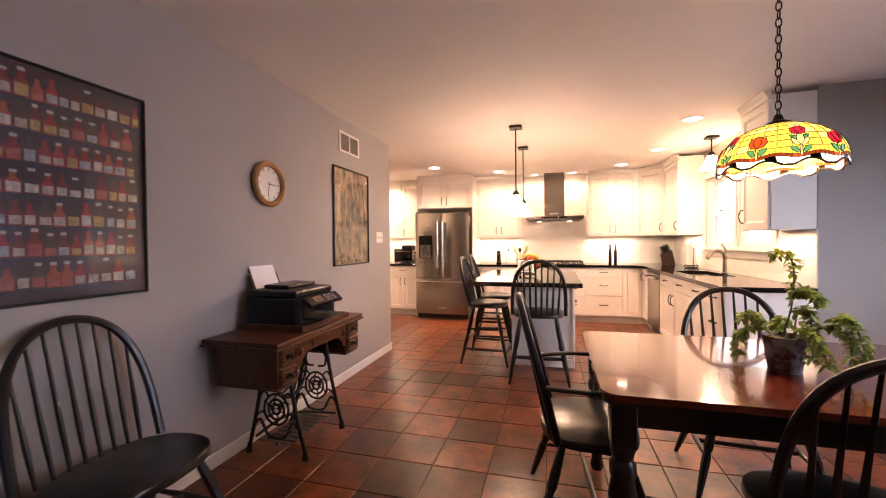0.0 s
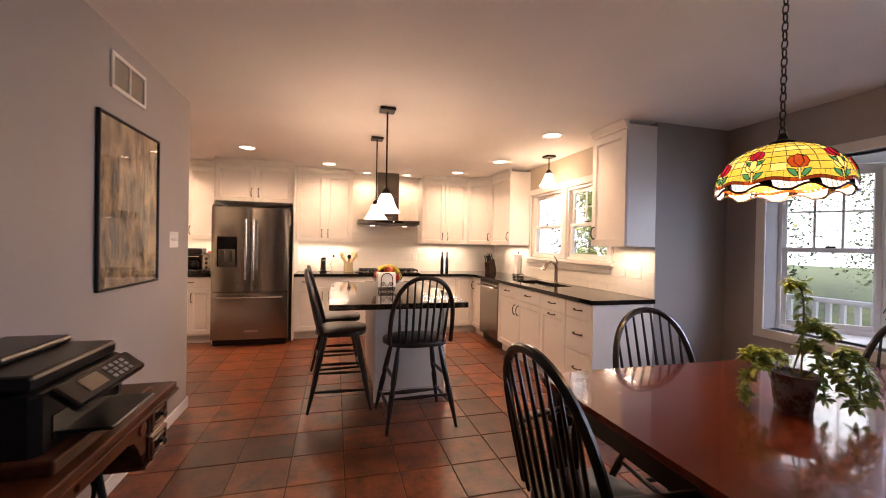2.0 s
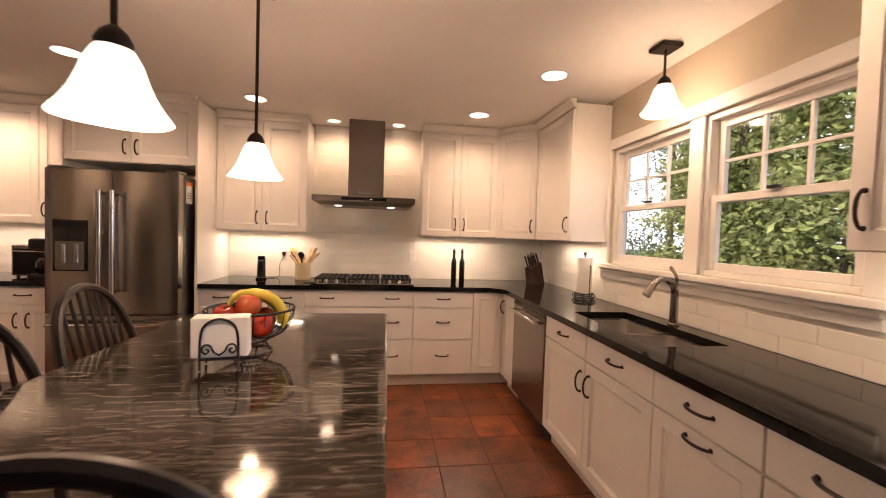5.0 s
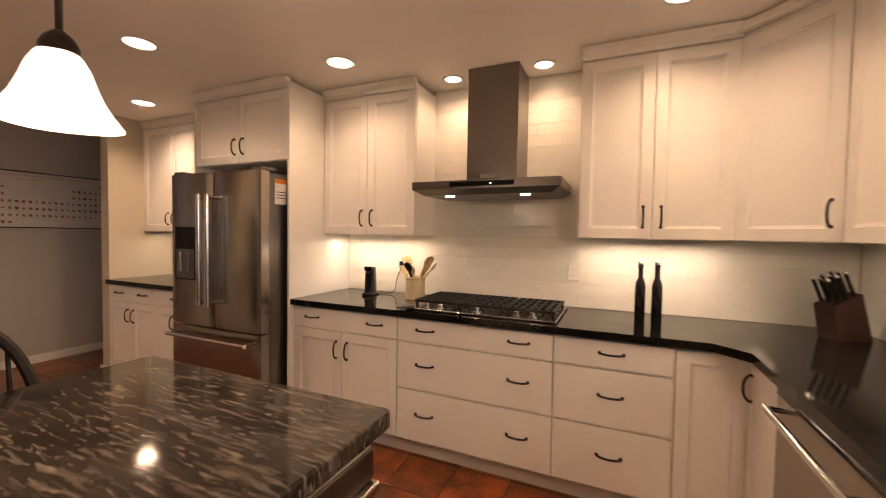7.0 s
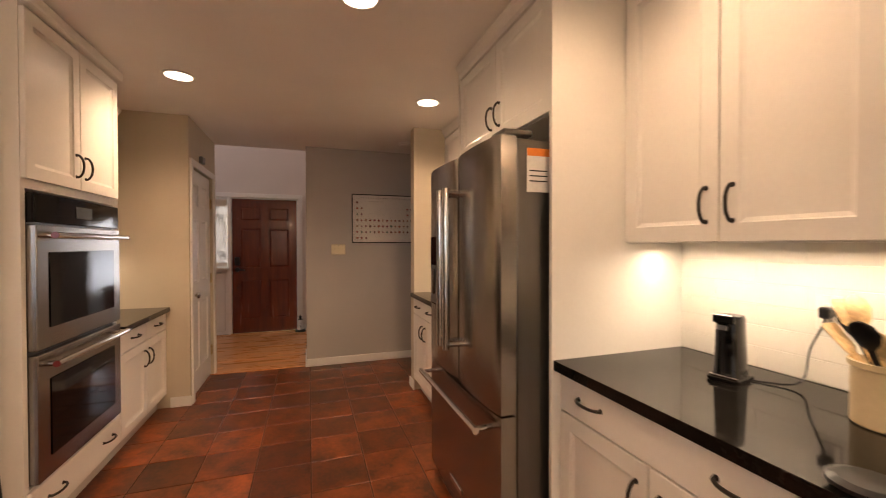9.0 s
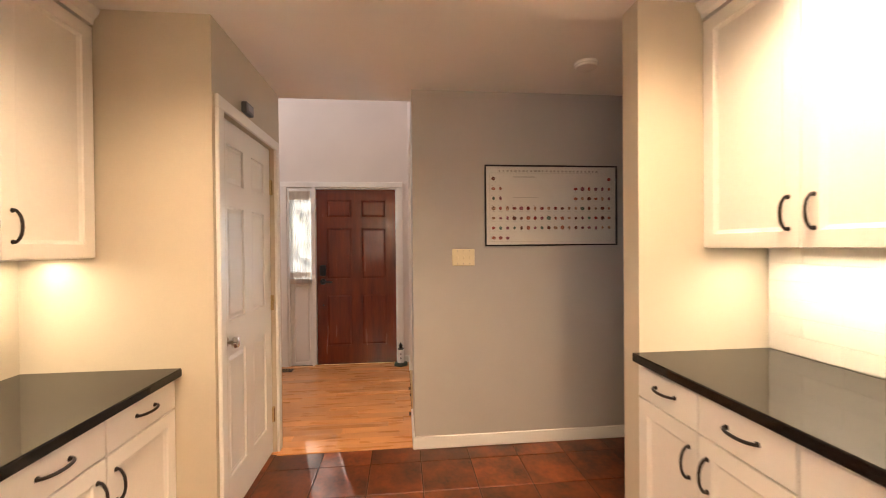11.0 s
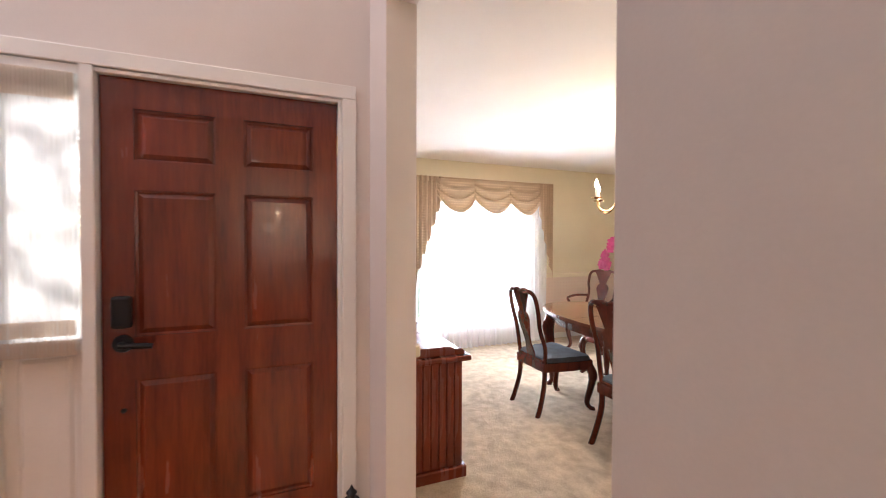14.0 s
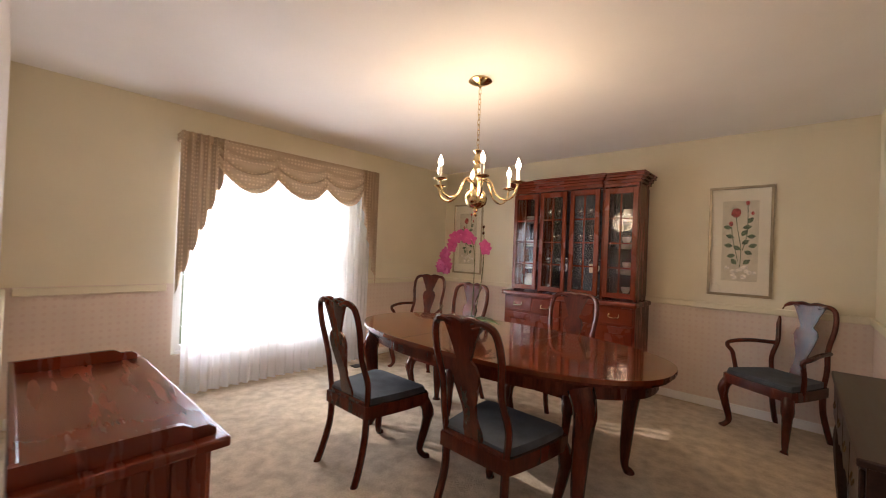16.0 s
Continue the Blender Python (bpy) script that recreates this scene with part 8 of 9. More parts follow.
def rose_print(x0, w):
    p = picture("picture", pose(x0, 10.70, 1.02, 90, 0, 0), w, 0.955, 0.022, M["silver_gilt"], mat("pale_mat_board", (0.74, 0.68, 0.54), 0.7, vary=0.02) if "pale_mat_board" not in bpy.data.materials else bpy.data.materials["pale_mat_board"], "silver-gilt framed botanical print of a red rose", 0.025)
    part("print_field", nbox(0.10, w - 0.10, 0.13, 0.83, 0.0062, 0.0068), bpy.data.materials.get("rose_paper") or mat("rose_paper", (0.62, 0.56, 0.42), 0.7, vary=0.12, scale=6), p)
    ink = bpy.data.materials.get("print_green") or mat("print_green", (0.12, 0.17, 0.09), 0.7, vary=0.3, scale=40)
    red = bpy.data.materials.get("print_red") or mat("print_red", (0.42, 0.06, 0.05), 0.7, vary=0.3, scale=60)
    wht = bpy.data.materials.get("print_white") or mat("print_white", (0.80, 0.74, 0.64), 0.7, vary=0.2, scale=60)
    bm = bmesh.new()
    c = w / 2
    for s in ([(c, 0.22), (c + 0.01, 0.40), (c - 0.02, 0.60), (c - 0.03, 0.70)], [(c - 0.01, 0.30), (c - 0.05, 0.50), (c - 0.06, 0.60)], [(c + 0.02, 0.40), (c + 0.05, 0.55), (c + 0.05, 0.80)]):
        q = curve_pts([(x, y, 0.007) for x, y in s], 14)
        for a, b in zip(q, q[1:]):
            slab(bm, [(a.x - 0.003, a.y), (a.x + 0.003, a.y), (b.x + 0.003, b.y), (b.x - 0.003, b.y)], 0.0069, 0.0073)
    r = random.Random(3)
    for x, y, a in ((c + 0.05, 0.60, 0.2), (c - 0.07, 0.52, 2.8), (c + 0.04, 0.47, 0.6), (c - 0.02, 0.42, 2.5), (c + 0.06, 0.38, -0.4), (c - 0.06, 0.35, 3.3), (c + 0.03, 0.55, 1.0), (c - 0.09, 0.60, 2.9), (c + 0.08, 0.52, 0.1), (c + 0.07, 0.66, 0.9), (c - 0.04, 0.30, 2.2), (c + 0.05, 0.30, 0.7), (c - 0.08, 0.44, 3.0), (c + 0.09, 0.44, 0.3)):
        slab(bm, [(x + 0.066 * (t - 0.5) * math.cos(a) - s * 0.020 * math.sin(math.pi * t) * math.sin(a), y + 0.066 * (t - 0.5) * math.sin(a) + s * 0.020 * math.sin(math.pi * t) * math.cos(a)) for s, t in ((1, 0.05), (1, 0.3), (1, 0.6), (1, 0.95), (-1, 0.95), (-1, 0.6), (-1, 0.3), (-1, 0.05))], 0.0069, 0.0073)
    part("printed_stems", bm, ink, p)["kind"] = "stuff"
    bm = bmesh.new()
    slab(bm, [(c - 0.03 + 0.034 * math.cos(k * 0.6981) * (1 + 0.15 * (k % 2)), 0.725 + 0.042 * math.sin(k * 0.6981)) for k in range(9)], 0.0075, 0.008)
    for dx, dy, rr in ((0.05, 0.81, 0.014), (-0.065, 0.63, 0.016), (0.085, 0.72, 0.012)):
        slab(bm, [(c + dx + rr * math.cos(k * 0.8976), dy + 1.5 * rr * math.sin(k * 0.8976)) for k in range(7)], 0.0075, 0.008)
    part("printed_rose", bm, red, p)
    bm = bmesh.new()
    for k in range(16):
        x, y = c + r.uniform(-0.09, 0.10), 0.19 + r.uniform(-0.03, 0.07)
        slab(bm, [(x + 0.02 * math.cos(i * 0.785), y + 0.018 * math.sin(i * 0.785)) for i in range(8)], 0.0075 + k * 0.0002, 0.008 + k * 0.0002)
    part("printed_blossoms", bm, wht, p)["kind"] = "stuff"


rose_print(-4.97, 0.455)
rose_print(-8.02, 0.50)

# dry sink and sideboard
dsk = thing("dry_sink", pose(-6.72, 6.43, 0), "low red-stained wooden dry sink cabinet with a galleried top", "cabinet")
part("body", nbox(0.03, 1.11, 0.005, 0.405, 0.06, 0.70), Wd, dsk)
part("plinth", nbox(0.01, 1.13, 0.0, 0.43, 0.0, 0.075, 0.006), Wd, dsk)
part("top", nbox(0.0, 1.15, 0.0, 0.45, 0.7002, 0.732, 0.008, 2), Wd, dsk)
for i in range(8):
    o = part("board", nbox(1.1105, 1.117, 0.012, 0.056, 0.08, 0.695, 0.003), Wd, dsk) if i == 0 else again(_bd, dsk, pose(0, 0.049 * i, 0))
    if i == 0:
        _bd = o
for x in (0.02, 1.09):
    pr_ = [(0.0, 0.0), (0.42, 0.0), (0.42, 0.02), (0.40, 0.035), (0.36, 0.035), (0.335, 0.05), (0.32, 0.052), (0.0, 0.052)]
    bm = bmesh.new()
    a = [bm.verts.new((x, y, 0.7325 + z)) for y, z in pr_]
    b = [bm.verts.new((x + 0.02, y, 0.7325 + z)) for y, z in pr_]
    bm.faces.new(a)
    bm.faces.new(b[::-1])
    for i in range(len(pr_)):
        bm.faces.new((a[i], b[i], b[(i + 1) % len(pr_)], a[(i + 1) % len(pr_)]))
    part("gallery_end", bm, Wd, dsk)
part("gallery_back", nbox(0.0402, 1.0898, 0.0, 0.018, 0.7325, 0.785, 0.003), Wd, dsk)
for i in range(2):
    d = part("door", panel_front(0.50, 0.58, True, 0.07), Wd, dsk)
    d.matrix_local = pose(1.06 - i * 0.51, 0.426, 0.09, 0, 0, 180)
    part("knob", lathe(bmesh.new(), [(0.008, 0), (0.015, 0.014), (0.005, 0.02)], 12, pose(0.44 if i == 0 else 0.06, 0, 0.36, 90, 0, 0)), M["brass"], d)

M["old_brass"] = mat("aged_brass", (0.20, 0.13, 0.06), 0.4, 0.9, vary=0.2, bump=0.02)
sbd = thing("sideboard", pose(-3.955, 8.10, 0), "dark mahogany lowboy sideboard with brass drawer pulls", "sideboard")
M["lowboy"] = mat("dark_lowboy_mahogany", (0.030, 0.011, 0.006), 0.38, vary=0.3, scale=5, fine=30, stretch=(6, 0.6, 6), bump=0.03, spec=0.3)
part("top", nbox(-0.25, 0.0, 0.0, 1.32, 0.722, 0.747, 0.006, 2), M["lowboy"], sbd)
part("case", nbox(-0.225, -0.01, 0.03, 1.29, 0.50, 0.7215), M["lowboy"], sbd)
for i in range(4):
    y = 0.05 + i * 0.31
    d = part("drawer", nbox(-0.240, -0.2255, y, y + 0.29, 0.525, 0.70, 0.004), M["lowboy"], sbd)
    for q in (0.145,):
        part("bail_pull", tube(bmesh.new(), curve_pts([(-0.2402, y + q - 0.03, 0.625), (-0.2455, y + q - 0.025, 0.602), (-0.2455, y + q + 0.025, 0.602), (-0.2402, y + q + 0.03, 0.625)], 10), 0.0032, 6), M["old_brass"], d, "aged brass bail pull", True)
bm = bmesh.new()
_sc = [(0.03, 0.50)] + [(0.03 + 1.26 * t / 24, 0.455 + 0.035 * math.cos(4 * math.pi * t / 24 * 2)) for t in range(25)] + [(1.29, 0.50)]
a = [bm.verts.new((-0.225, y, z)) for y, z in _sc]
b = [bm.verts.new((-0.205, y, z)) for y, z in _sc]
bm.faces.new(a)
bm.faces.new(b[::-1])
for i in range(len(_sc)):
    bm.faces.new((a[i], b[i], b[(i + 1) % len(_sc)], a[(i + 1) % len(_sc)]))
part("scalloped_apron", bm, M["lowboy"], sbd)
for x in (-0.195, -0.04):
    for y in (0.06, 1.26):
        sx = -1 if x < -0.1 else 0.3
        sy = 1 if y > 1 else -1
        pts = curve_pts([(x, y, 0.50), (x + sx * 0.015, y + sy * 0.012, 0.40), (x + sx * 0.005, y, 0.16), (x, y, 0.06), (x + sx * 0.02, y + sy * 0.015, 0.015), (x + sx * 0.02, y + sy * 0.015, 0.003)], 18)
        n = len(pts)
        part("leg", tube(bmesh.new(), pts, 0.02, 8, radii=[0.034 - 0.018 * min(1, i / (n * 0.7)) if i < n - 4 else (0.02, 0.026, 0.027, 0.016)[i - n + 4] for i in range(n)]), M["lowboy"], sbd, smooth=True)

# curtains
cu = thing("sheer_curtain", pose(0, 0, 0), "white floor-length sheer curtain filling the window, back-lit", "curtain")
part("cloth", pleated(bmesh.new(), 7.40, 9.27, 0.03, 2.12, 0.028, 22, lambda u, o, z: Vector((-8.10 + o, u, z)), 8, 7), M["sheer"], cu, smooth=True)
M["damask"] = cloth("beige_damask", (0.47, 0.355, 0.24), 0.05, 0.0, True)
vl = thing("swag_valance", pose(0, 0, 0), "beige patterned swag valance with cascading side tails", "valance")
part("head_board", nbox(-8.195, -8.045, 7.33, 9.30, 2.13, 2.20, 0.006), M["damask"], vl)
SW = [(7.60, 8.13), (8.08, 8.66), (8.58, 9.10)]
for i, (a, b) in enumerate(SW):
    bm = bmesh.new()
    g = []
    nx, nz = 24, 30
    for p in range(nx + 1):
        t = p / nx
        col = []
        for k in range(nz + 1):
            s = k / nz
            sag = (1 - (2 * t - 1) ** 2)
            top = 2.19 - 0.045 * sag * s
            bot = 1.95 - 0.20 * sag
            z = top + (bot - top) * s
            out = 0.058 * (abs(math.sin(s * 3.5 * math.pi)) ** 0.6 - 0.6) * (0.30 + 0.70 * sag) + 0.07 * sag * s
            col.append(bm.verts.new((-8.03 + out + 0.004 * i, a + (b - a) * t, z)))
        g.append(col)
    for c0, c1 in zip(g, g[1:]):
        for k in range(nz):
            bm.faces.new((c0[k], c1[k], c1[k + 1], c0[k + 1]))
    part("swag", bm, M["damask"], vl, smooth=True)
for a, b, inner in ((7.32, 7.68, 1), (9.31, 9.06, 1)):
    bm = bmesh.new()
    g = []
    nx, nz = 36, 10
    for p in range(nx + 1):
        t = p / nx
        bot = 0.88 + 1.05 * (math.floor(t * 6) + min(1, (t * 6 % 1) * 1.6)) / 6 if t < 1 else 1.93
        g.append([bm.verts.new((-8.035 + 0.030 * math.sin(t * 6 * 2 * math.pi), a + (b - a) * t, 2.195 + (bot - 2.195) * k / nz)) for k in range(nz + 1)])
    for c0, c1 in zip(g, g[1:]):
        for k in range(nz):
            bm.faces.new((c0[k], c1[k], c1[k + 1], c0[k + 1]))
    part("side_tail", bm, M["damask"], vl, "pleated side tail" if a < 8 else "", True)
fv2 = thing("floor_vent", pose(-7.98, 8.98, 0.012), "brown metal floor vent beside the curtain", "vent")
part("plate", nbox(0, 0.11, 0, 0.30, 0, 0.006, 0.001), M["bronze"], fv2)
for i in range(10):
    part("slot", nbox(0.015, 0.095, 0.02 + i * 0.027, 0.03 + i * 0.027, 0.0062, 0.0068), M["black"], fv2)

# wainscot paper and chair rail
def wallpaper(name, base, dot):
    m = mat(name, base, 0.7, vary=0.03, fine=150)
    n, l = m.node_tree.nodes, m.node_tree.links
    tc, sx, r, mx = n.new("ShaderNodeTexCoord"), n.new("ShaderNodeSeparateXYZ"), n.new("ShaderNodeMapRange"), n.new("ShaderNodeMix")
    l.new(tc.outputs["Object"], sx.inputs[0])

    def calc(op, a, b):
        q = n.new("ShaderNodeMath")
        q.operation = op
        for i, v in enumerate((a, b)):
            if isinstance(v, float):
                q.inputs[i].default_value = v
            else:
                l.new(v, q.inputs[i])
        return q.outputs[0]

    u = calc("ADD", sx.outputs["X"], sx.outputs["Y"])
    s1 = calc("SINE", calc("MULTIPLY", calc("ADD", u, sx.outputs["Z"]), 62.0), 0.0)
    s2 = calc("SINE", calc("MULTIPLY", calc("SUBTRACT", u, sx.outputs["Z"]), 62.0), 0.0)
    spots = calc("MULTIPLY", s1, s2)
    r.inputs["From Min"].default_value, r.inputs["From Max"].default_value = 0.72, 0.45
    mx.data_type = "RGBA"
    mx.inputs["A"].default_value = (*dot, 1)
    b = n["Principled BSDF"]
    old = b.inputs["Base Color"].links[0].from_socket
    l.new(spots, r.inputs["Value"])
    l.new(r.outputs[0], mx.inputs["Factor"])
    l.new(old, mx.inputs["B"])
    l.new(mx.outputs["Result"], b.inputs["Base Color"])
    return m


M["paper"] = wallpaper("dotted_pink_wallpaper", (0.68, 0.56, 0.47), (0.64, 0.50, 0.42))
struct("wallpaper_back", nbox(-8.196, -3.934, 10.694, 10.699, 0.086, 0.89), M["paper"], "pink dotted wallpaper below the chair rail", "wallpaper")
struct("wallpaper_window", wall_with_holes(bmesh.new(), "y", -8.199, 0.005, 6.392, 10.693, 0.086, 0.89, [(7.35, 8.95, 0.35, 0.95)]), M["paper"], "pink dotted wallpaper below the chair rail", "wallpaper")
struct("wallpaper_right", nbox(-3.936, -3.931, 6.42, 10.693, 0.086, 0.89), M["paper"], "pink dotted wallpaper below the chair rail", "wallpaper")
struct("wallpaper_opening", nbox(-8.193, -5.115, 6.386, 6.391, 0.086, 0.89), M["paper"], "pink dotted wallpaper below the chair rail", "wallpaper")
for nm, bx in (("trim_chair_rail_back", (-8.19, -3.95, 10.672, 10.699)), ("trim_chair_rail_window_a", (-8.199, -8.172, 6.44, 7.30)), ("trim_chair_rail_window_b", (-8.199, -8.172, 9.32, 10.67)), ("trim_chair_rail_right", (-3.958, -3.931, 6.44, 10.67)), ("trim_chair_rail_opening", (-8.17, -5.12, 6.386, 6.413))):
    bm = nbox(*bx, 0.89, 0.945, 0.006)
    struct(nm, bm, M["wall_cream"], "cream painted chair rail", "trim")
for k in range(2):
    lamp("chandelier_bulb", "POINT", pose(-5.93 + (0.28 if k else -0.28), 8.47, 1.82), 7.5, (1.0, 0.76, 0.48), 0.14)

# ---- outside ----
M["grass"] = mat("grass", (0.07, 0.11, 0.03), 0.9, vary=0.3, scale=2, fine=40, bump=0.8, depth=0.03)
struct("ground", nbox(-400, 400, -400, 400, -0.5, -0.35), M["grass"], "grass lawn round the house", "ground")
M["bark"] = mat("bark", (0.09, 0.06, 0.04), 0.9, vary=0.3, scale=8, fine=40, bump=0.8, depth=0.02)
M["needles"] = mat("conifer_foliage", (0.36, 0.43, 0.14), 0.7, vary=0.4, scale=2, fine=14, per_piece=0.45, thin=0.4)
M["foliage"] = mat("broadleaf_foliage", (0.11, 0.15, 0.085), 0.7, vary=0.4, scale=2, fine=14, per_piece=0.45, thin=0.4)
M["paint"] = mat("white_rail_paint", (0.80, 0.80, 0.80), 0.5, vary=0.03)


def tree(x, y, h, r, kind, seed, n=2600, bottom=0.1):
    """A trunk with limbs and a crown of many small leaves."""
    rt = random.Random(seed)
    t = thing("tree", pose(x, y, -0.36), "tall green conifer" + " behind the house" if kind == "needles" else "broad leafy tree behind the house", "tree", "trees")
    bm = tube(bmesh.new(), [(0, 0, 0), (0.05, 0.02, h * 0.5), (0.02, 0.05, h * 0.93)], 0.12, 8, radii=[0.14, 0.09, 0.02])
    for k in range(10):
        z, a = h * rt.uniform(0.2, 0.85), rt.uniform(0, 6.28)
        q = r * (1 - 0.6 * z / h)
        tube(bm, [(0, 0, z), (q * 0.5 * math.cos(a), q * 0.5 * math.sin(a), z + 0.15), (q * 0.9 * math.cos(a), q * 0.9 * math.sin(a), z + 0.2)], 0.03, 5, radii=[0.04, 0.025, 0.01])
    part("trunk", bm, M["bark"], t, smooth=True)
    vs, fs = [], []
    clumps = []
    for k in range(70):
        u = rt.uniform(bottom, 1.0)
        rad = r * ((1 - u) ** 0.7 + 0.12) if kind == "needles" else r * math.sqrt(max(0.05, 1 - (2 * (u - 0.58) / 0.95) ** 2))
        a = rt.uniform(0, 6.28)
        d = rad * rt.uniform(0.45, 1.0)
        clumps.append((d * math.cos(a), d * math.sin(a), h * u, rt.uniform(0.25, 0.5) * (r / 1.6)))
    for i in range(n):
        cx, cy, cz, cr = clumps[rt.randrange(len(clumps))]
        p = Vector((rt.gauss(cx, cr * 0.55), rt.gauss(cy, cr * 0.55), rt.gauss(cz, cr * 0.6)))
        w = Vector((rt.uniform(-1, 1), rt.uniform(-1, 1), rt.uniform(-0.8, 0.9))).normalized()
        s = w.cross(Vector((rt.uniform(-1, 1), rt.uniform(-1, 1), rt.uniform(-1, 1)))).normalized()
        L, B = (rt.uniform(0.10, 0.19), rt.uniform(0.05, 0.085)) if kind == "needles" else (rt.uniform(0.07, 0.13), rt.uniform(0.04, 0.08))
        b = len(vs)
        vs += [p, p + w * L * 0.5 + s * B * 0.5, p + w * L, p + w * L * 0.5 - s * B * 0.5]
        fs.append((b, b + 1, b + 2, b + 3))
    me = bpy.data.meshes.new("crown")
    me.from_pydata([tuple(v) for v in vs], [], fs)
    me.materials.append(M[kind])
    o = new("crown", me)
    o.parent = t
    o["kind"] = "stuff"


for i, (x, y, h, r, k) in enumerate([(8.2, 8.6, 6.0, 1.5, "needles"), (8.6, 10.9, 6.5, 1.6, "needles"), (15.5, 7.7, 4.9, 2.4, "foliage"), (10.4, 13.2, 7.0, 1.9, "needles"), (12.2, 10.6, 7.5, 2.2, "foliage"), (16.0, 4.9, 4.5, 2.3, "foliage"),
                                     (18.5, 8.8, 5.4, 2.2, "foliage"), (17.5, 2.6, 5.2, 2.0, "foliage"), (16.5, 5.4, 6.0, 2.0, "foliage"), (18.4, -1.5, 6.0, 2.4, "foliage"), (10.6, 15.5, 7.0, 2.2, "foliage"), (15.0, 13.5, 9.0, 3.0, "foliage"),
                                     (-12.5, 3.6, 6.5, 2.2, "foliage"), (-13.0, 6.0, 7.0, 2.4, "foliage"), (-11.0, 1.5, 5.5, 1.8, "foliage")]):
    tree(x, y, h, r, k, 20 + i, n=17000 if k == "needles" else 7500)

# self-lit backdrop beyond the garden: woods and sky, pale haze painted into the colour
bd = bpy.data.materials.new("distant_woods")
bd.use_nodes = True
_n, _l = bd.node_tree.nodes, bd.node_tree.links
_b = _n["Principled BSDF"]
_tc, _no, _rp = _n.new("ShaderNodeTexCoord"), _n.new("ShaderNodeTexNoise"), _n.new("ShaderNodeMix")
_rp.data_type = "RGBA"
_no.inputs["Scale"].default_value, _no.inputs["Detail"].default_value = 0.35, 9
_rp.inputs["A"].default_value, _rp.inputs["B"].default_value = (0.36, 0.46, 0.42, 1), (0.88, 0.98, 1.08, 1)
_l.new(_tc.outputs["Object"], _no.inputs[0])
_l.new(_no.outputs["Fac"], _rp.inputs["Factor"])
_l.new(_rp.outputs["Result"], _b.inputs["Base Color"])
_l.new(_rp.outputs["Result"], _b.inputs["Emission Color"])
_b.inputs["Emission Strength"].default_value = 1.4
struct("backdrop", nbox(58, 58.5, -120, 170, -0.35, 45), bd, "glowing backdrop sheet painted as hazy woods far beyond the garden", "backdrop")

deck = thing("deck_railing", pose(5.6, 0, 0), "white painted wooden deck railing outside the bay window", "railing")
part("top_rail", nbox(-0.04, 0.04, -1.5, 5.6, 0.80, 0.85, 0.008), M["paint"], deck)
part("bottom_rail", nbox(-0.025, 0.025, -1.5, 5.6, 0.22, 0.27, 0.005), M["paint"], deck)
_bl = None
for i in range(56):
    y = -1.44 + i * 0.125
    if _bl is None:
        _bl = part("baluster", nbox(-0.018, 0.018, -0.02, 0.02, 0.2702, 0.7998), M["paint"], deck)
        _bl.matrix_local = pose(0, y, 0)
    else:
        again(_bl, deck, pose(0, y, 0))
for y in (-1.5, 1.0, 3.4, 5.6):
    part("post", nbox(-0.05, 0.05, y - 0.05, y + 0.05, -0.10, 0.95, 0.008), M["paint"], deck)
struct("deck_floor", nbox(4.62, 5.75, -1.6, 5.7, -0.14, -0.10), mat("deck_boards", (0.30, 0.27, 0.24), 0.8, vary=0.2, scale=4, fine=40, stretch=(8, 0.6, 1)), "weathered grey deck", "deck")

# ---- floors and wall tiles, piece by piece ----
fl = struct("floor", nbox(-3.45, 4.05, -1.72, 10.12, -0.12, -0.004), M["grout"], "terracotta and slate-brown square floor tiles with dark grout", "floor")
TX_, TY_ = 0.315, 0.3195
_bm = nbox(-TX_ / 2 + 0.0028, TX_ / 2 - 0.0028, -TY_ / 2 + 0.0028, TY_ / 2 - 0.0028, -0.008, 0.0)
bmesh.ops.bevel(_bm, geom=[e for e in _bm.edges if all(v.co.z > -0.001 for v in e.verts)], offset=0.003, segments=1, affect="EDGES")
_t = bpy.data.meshes.new("tile")
_bm.to_mesh(_t)
_bm.free()
_t.materials.append(M["tile"])
rnd = random.Random(4)
_near, _far = [], []
for i in range(-13, 14):
    for j in range(-15, 23):
        x, y = -0.10 + (i + 0.5) * TX_, 2.775 + (j + 0.5) * TY_
        if x > 4.0 or y > 10.0 or y < -1.5 or x < -3.45:
            continue
        if y < 4.3 and x < -0.72:
            continue
        if (x > 3.2 and y > 4.3) or y > 7.9 and x > -2.4:
            continue
        (_near if -0.7 < x < 2.6 and 1.6 < y < 7.3 or -3.4 < x < -0.7 and 5.2 < y < 7.2 else _far).append((x, y))
_near.sort(key=lambda p: abs(p[0] - 0.3) + abs(p[1] - 4.4))
_far += _near[300:]
for x, y in _near[:300]:
    o = new("tile", _t)
    o.parent = fl
    o.matrix_local = pose(x, y, rnd.uniform(-0.001, 0.0005), rnd.uniform(-0.12, 0.12), rnd.uniform(-0.12, 0.12), 180 * rnd.randrange(2))
_bm = bmesh.new()
for x, y in _far:
    q, r = TX_ / 2 - 0.0028, TY_ / 2 - 0.0028
    box(_bm, max(x - q, -3.447), x + q, y - r, y + r, -0.008, rnd.uniform(-0.001, 0.0005))
_o = part("floor_tiles", _bm, M["tile"], fl)
_o["kind"] = "stuff"

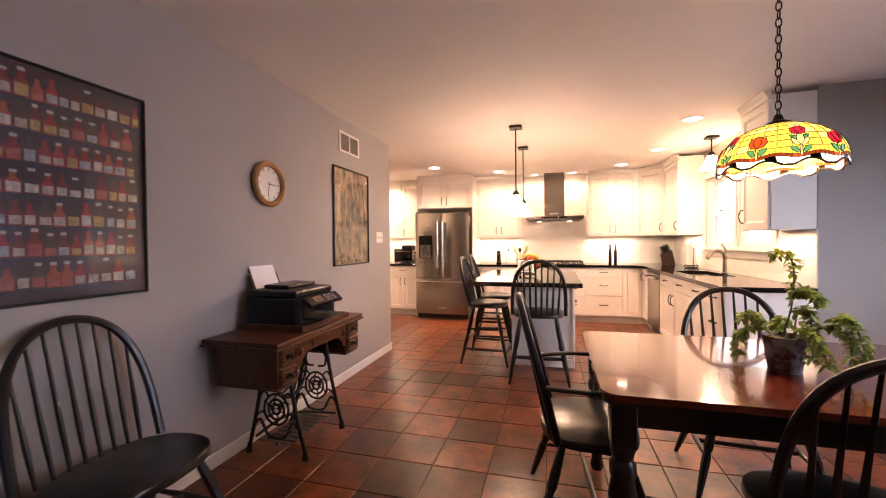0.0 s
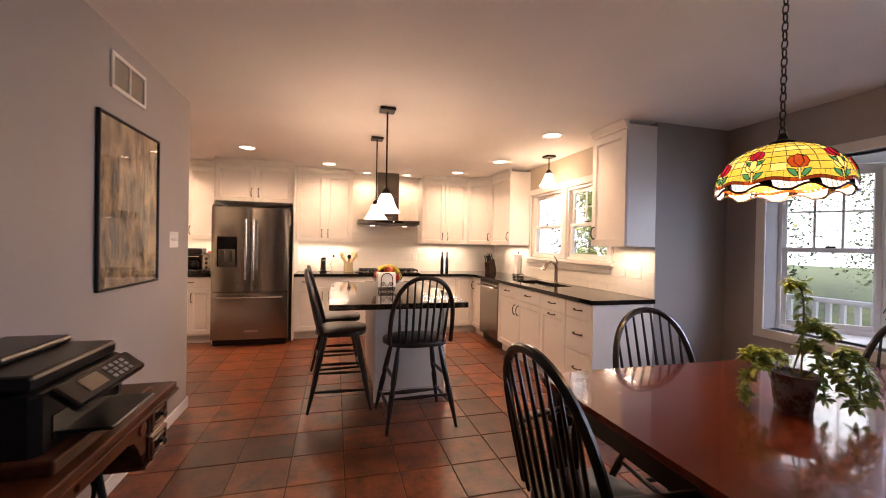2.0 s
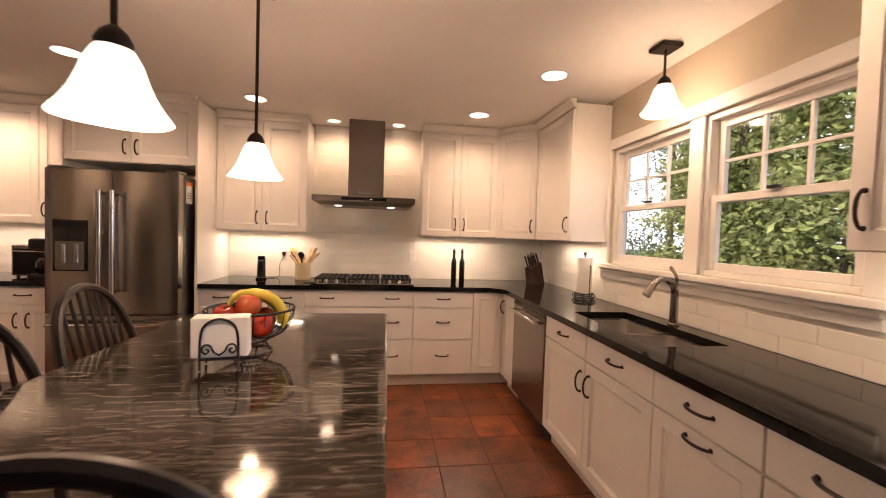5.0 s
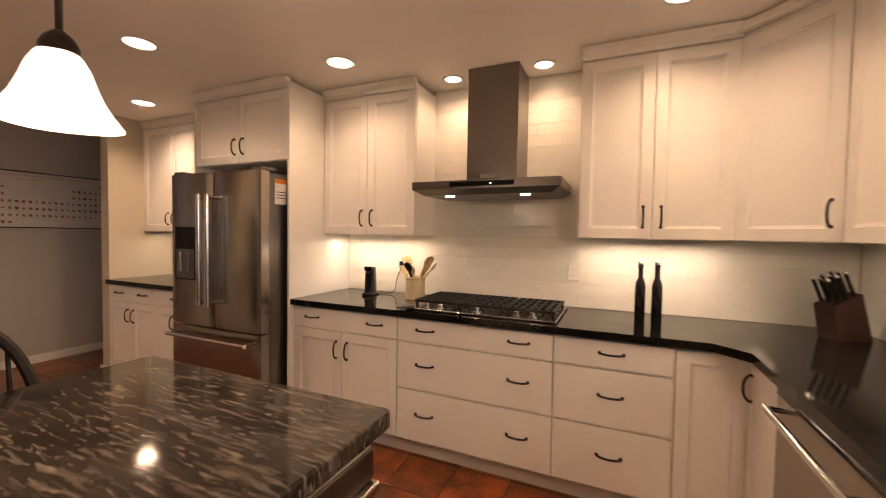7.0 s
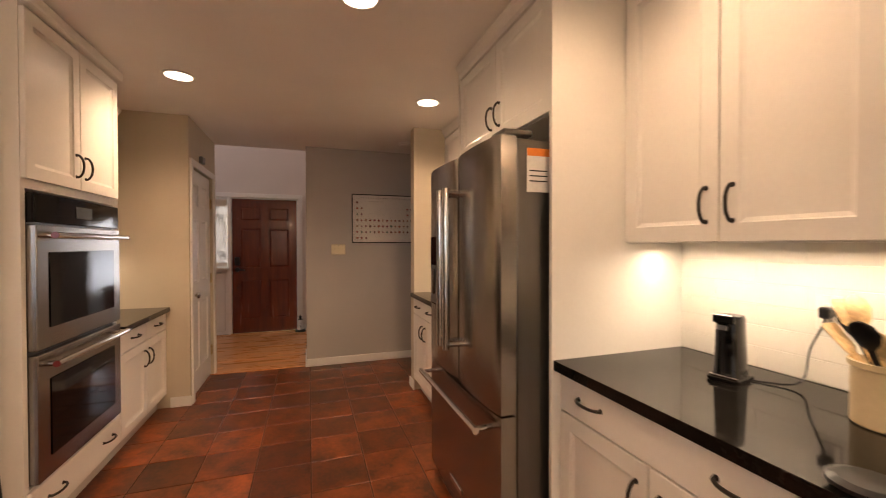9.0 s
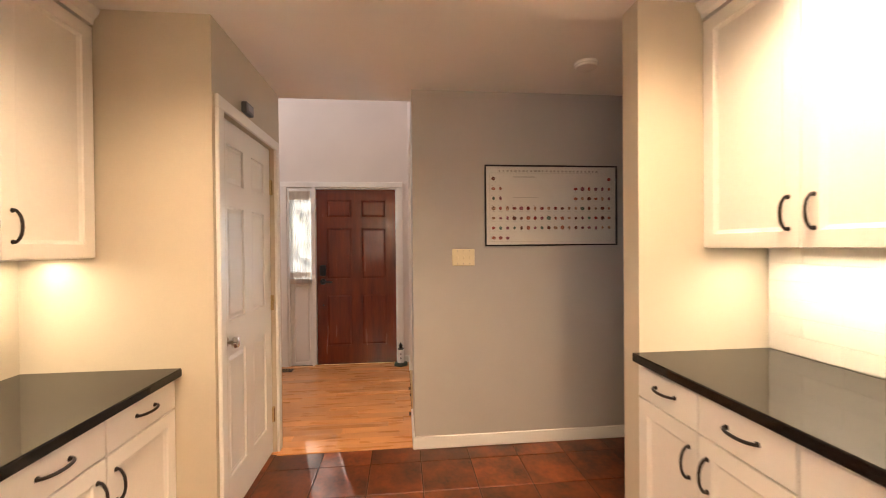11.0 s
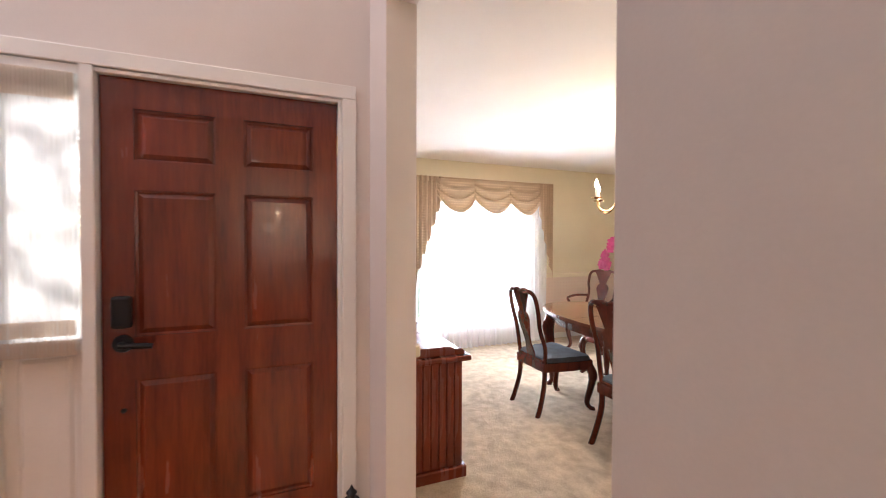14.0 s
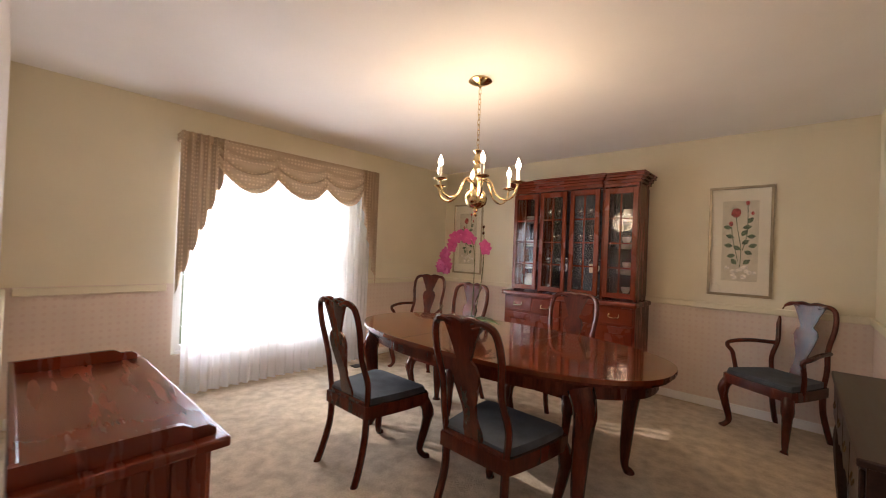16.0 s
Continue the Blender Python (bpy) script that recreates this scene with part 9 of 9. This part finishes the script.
# oak planks of the foyer
of = struct("floor_foyer", nbox(-5.60, -3.45, 2.48, 6.27, -0.12, -0.006), M["grout"], "honey oak strip floor", "floor")
_k = 0
PW = 0.083
x = -5.44
while x < -3.46:
    y = 2.6 - rnd.uniform(0, 0.7)
    while y < 6.25:
        L = rnd.uniform(0.6, 1.4)
        a, b = max(y, 2.6), min(y + L, 6.245)
        if b - a > 0.05:
            o = part("plank", nbox(x + 0.0006, min(x + PW, -3.452) - 0.0006, a + 0.0005, b - 0.0005, -0.006, rnd.uniform(-0.0003, 0.0003)), M["oak"], of)
            _k += 1
        y += L
    x += PW
struct("trim_threshold_kitchen", nbox(-3.47, -3.43, 5.34, 6.27, -0.004, 0.006, 0.003), M["oak"], "oak strip between tile and plank floor", "trim")
struct("trim_threshold_dining", nbox(-5.10, -3.88, 6.245, 6.268, 0.0, 0.014, 0.003), M["brass"], "brass edging strip at the carpet", "trim")
struct("floor_dining", nbox(-8.35, -3.875, 6.262, 10.82, -0.12, 0.012), M["carpet"], "beige cut-pile carpet", "floor")

# splashback tiles
TW, TH = 0.305, 0.0762
_bm = nbox(-TW / 2 + 0.001, TW / 2 - 0.001, 0.0, 0.007, -TH / 2 + 0.001, TH / 2 - 0.001, 0.0012)
_tm = bpy.data.meshes.new("wall_tile")
_bm.to_mesh(_tm)
_bm.free()
_tm.materials.append(M["subway"])


def tiled(name, u0, u1, z0, z1, to_world, holes=(), limit=300, near=None, turn=0):
    """Running-bond tiles on a wall; cut pieces at the edges are built to size."""
    bk = struct(name, bmesh.new(), M["tile_grout"], "white glazed subway tile splashback", "splashback")
    bm = bmesh.new()
    spans = [(u0, u1, z0, z1)]
    for h in holes:
        spans = [(u0, h[0], z0, z1), (h[0], h[1], z0, h[2]), (h[1], u1, z0, z1)]
    for a, b, c, d in spans:
        p0, p1 = to_world(a, 0.0064, c), to_world(b, -0.001, d)
        box(bm, min(p0[0], p1[0]), max(p0[0], p1[0]), min(p0[1], p1[1]), max(p0[1], p1[1]), c, d)
    bm.to_mesh(bk.data)
    bm.free()
    n, rest = 0, bmesh.new()
    rows = int((z1 - z0) / TH + 0.999)
    for r in range(rows):
        a0, a1 = z0 + r * TH, min(z0 + (r + 1) * TH, z1)
        x = u0 - (TW / 2 if r % 2 else 0)
        while x < u1 - 0.003:
            b0, b1 = max(x, u0), min(x + TW, u1)
            x += TW
            if b1 - b0 < 0.008 or a1 - a0 < 0.008:
                continue
            if any(h[0] - 0.001 < (b0 + b1) / 2 < h[1] + 0.001 and h[2] < (a0 + a1) / 2 < h[3] for h in holes):
                continue
            if abs(b1 - b0 - TW) < 1e-4 and abs(a1 - a0 - TH) < 1e-4 and n < limit:
                o = new("wall_tile", _tm)
                o.parent = bk
                px, py, pz = to_world((b0 + b1) / 2, 0.0016, (a0 + a1) / 2)
                o.matrix_local = pose(px, py, pz, 0, 0, turn)
                n += 1
            else:
                q0, q1 = to_world(b0 + 0.001, 0.0016, 0), to_world(b1 - 0.001, 0.0086, 0)
                box(rest, min(q0[0], q1[0]), max(q0[0], q1[0]), min(q0[1], q1[1]), max(q0[1], q1[1]), a0 + 0.001, a1 - 0.001)
    o = part("cut_tiles", rest, M["subway"], bk)
    o["kind"] = "stuff"


tiled("splashback_back", -0.08, 3.12, 0.911, 1.36, lambda u, o, z: (u, 7.83 - o, z), turn=180)
tiled("splashback_hood", 0.706, 1.769, 1.362, 2.438, lambda u, o, z: (u, 7.83 - o, z), turn=180)
tiled("splashback_right", 4.24, 7.818, 0.911, 1.36, lambda u, o, z: (3.13 - o, u, z), holes=[(4.76, 6.60, 1.085, 1.4)], turn=90)
tiled("splashback_coffee", -2.345, -1.08, 0.911, 1.36, lambda u, o, z: (u, 7.83 - o, z), turn=180)
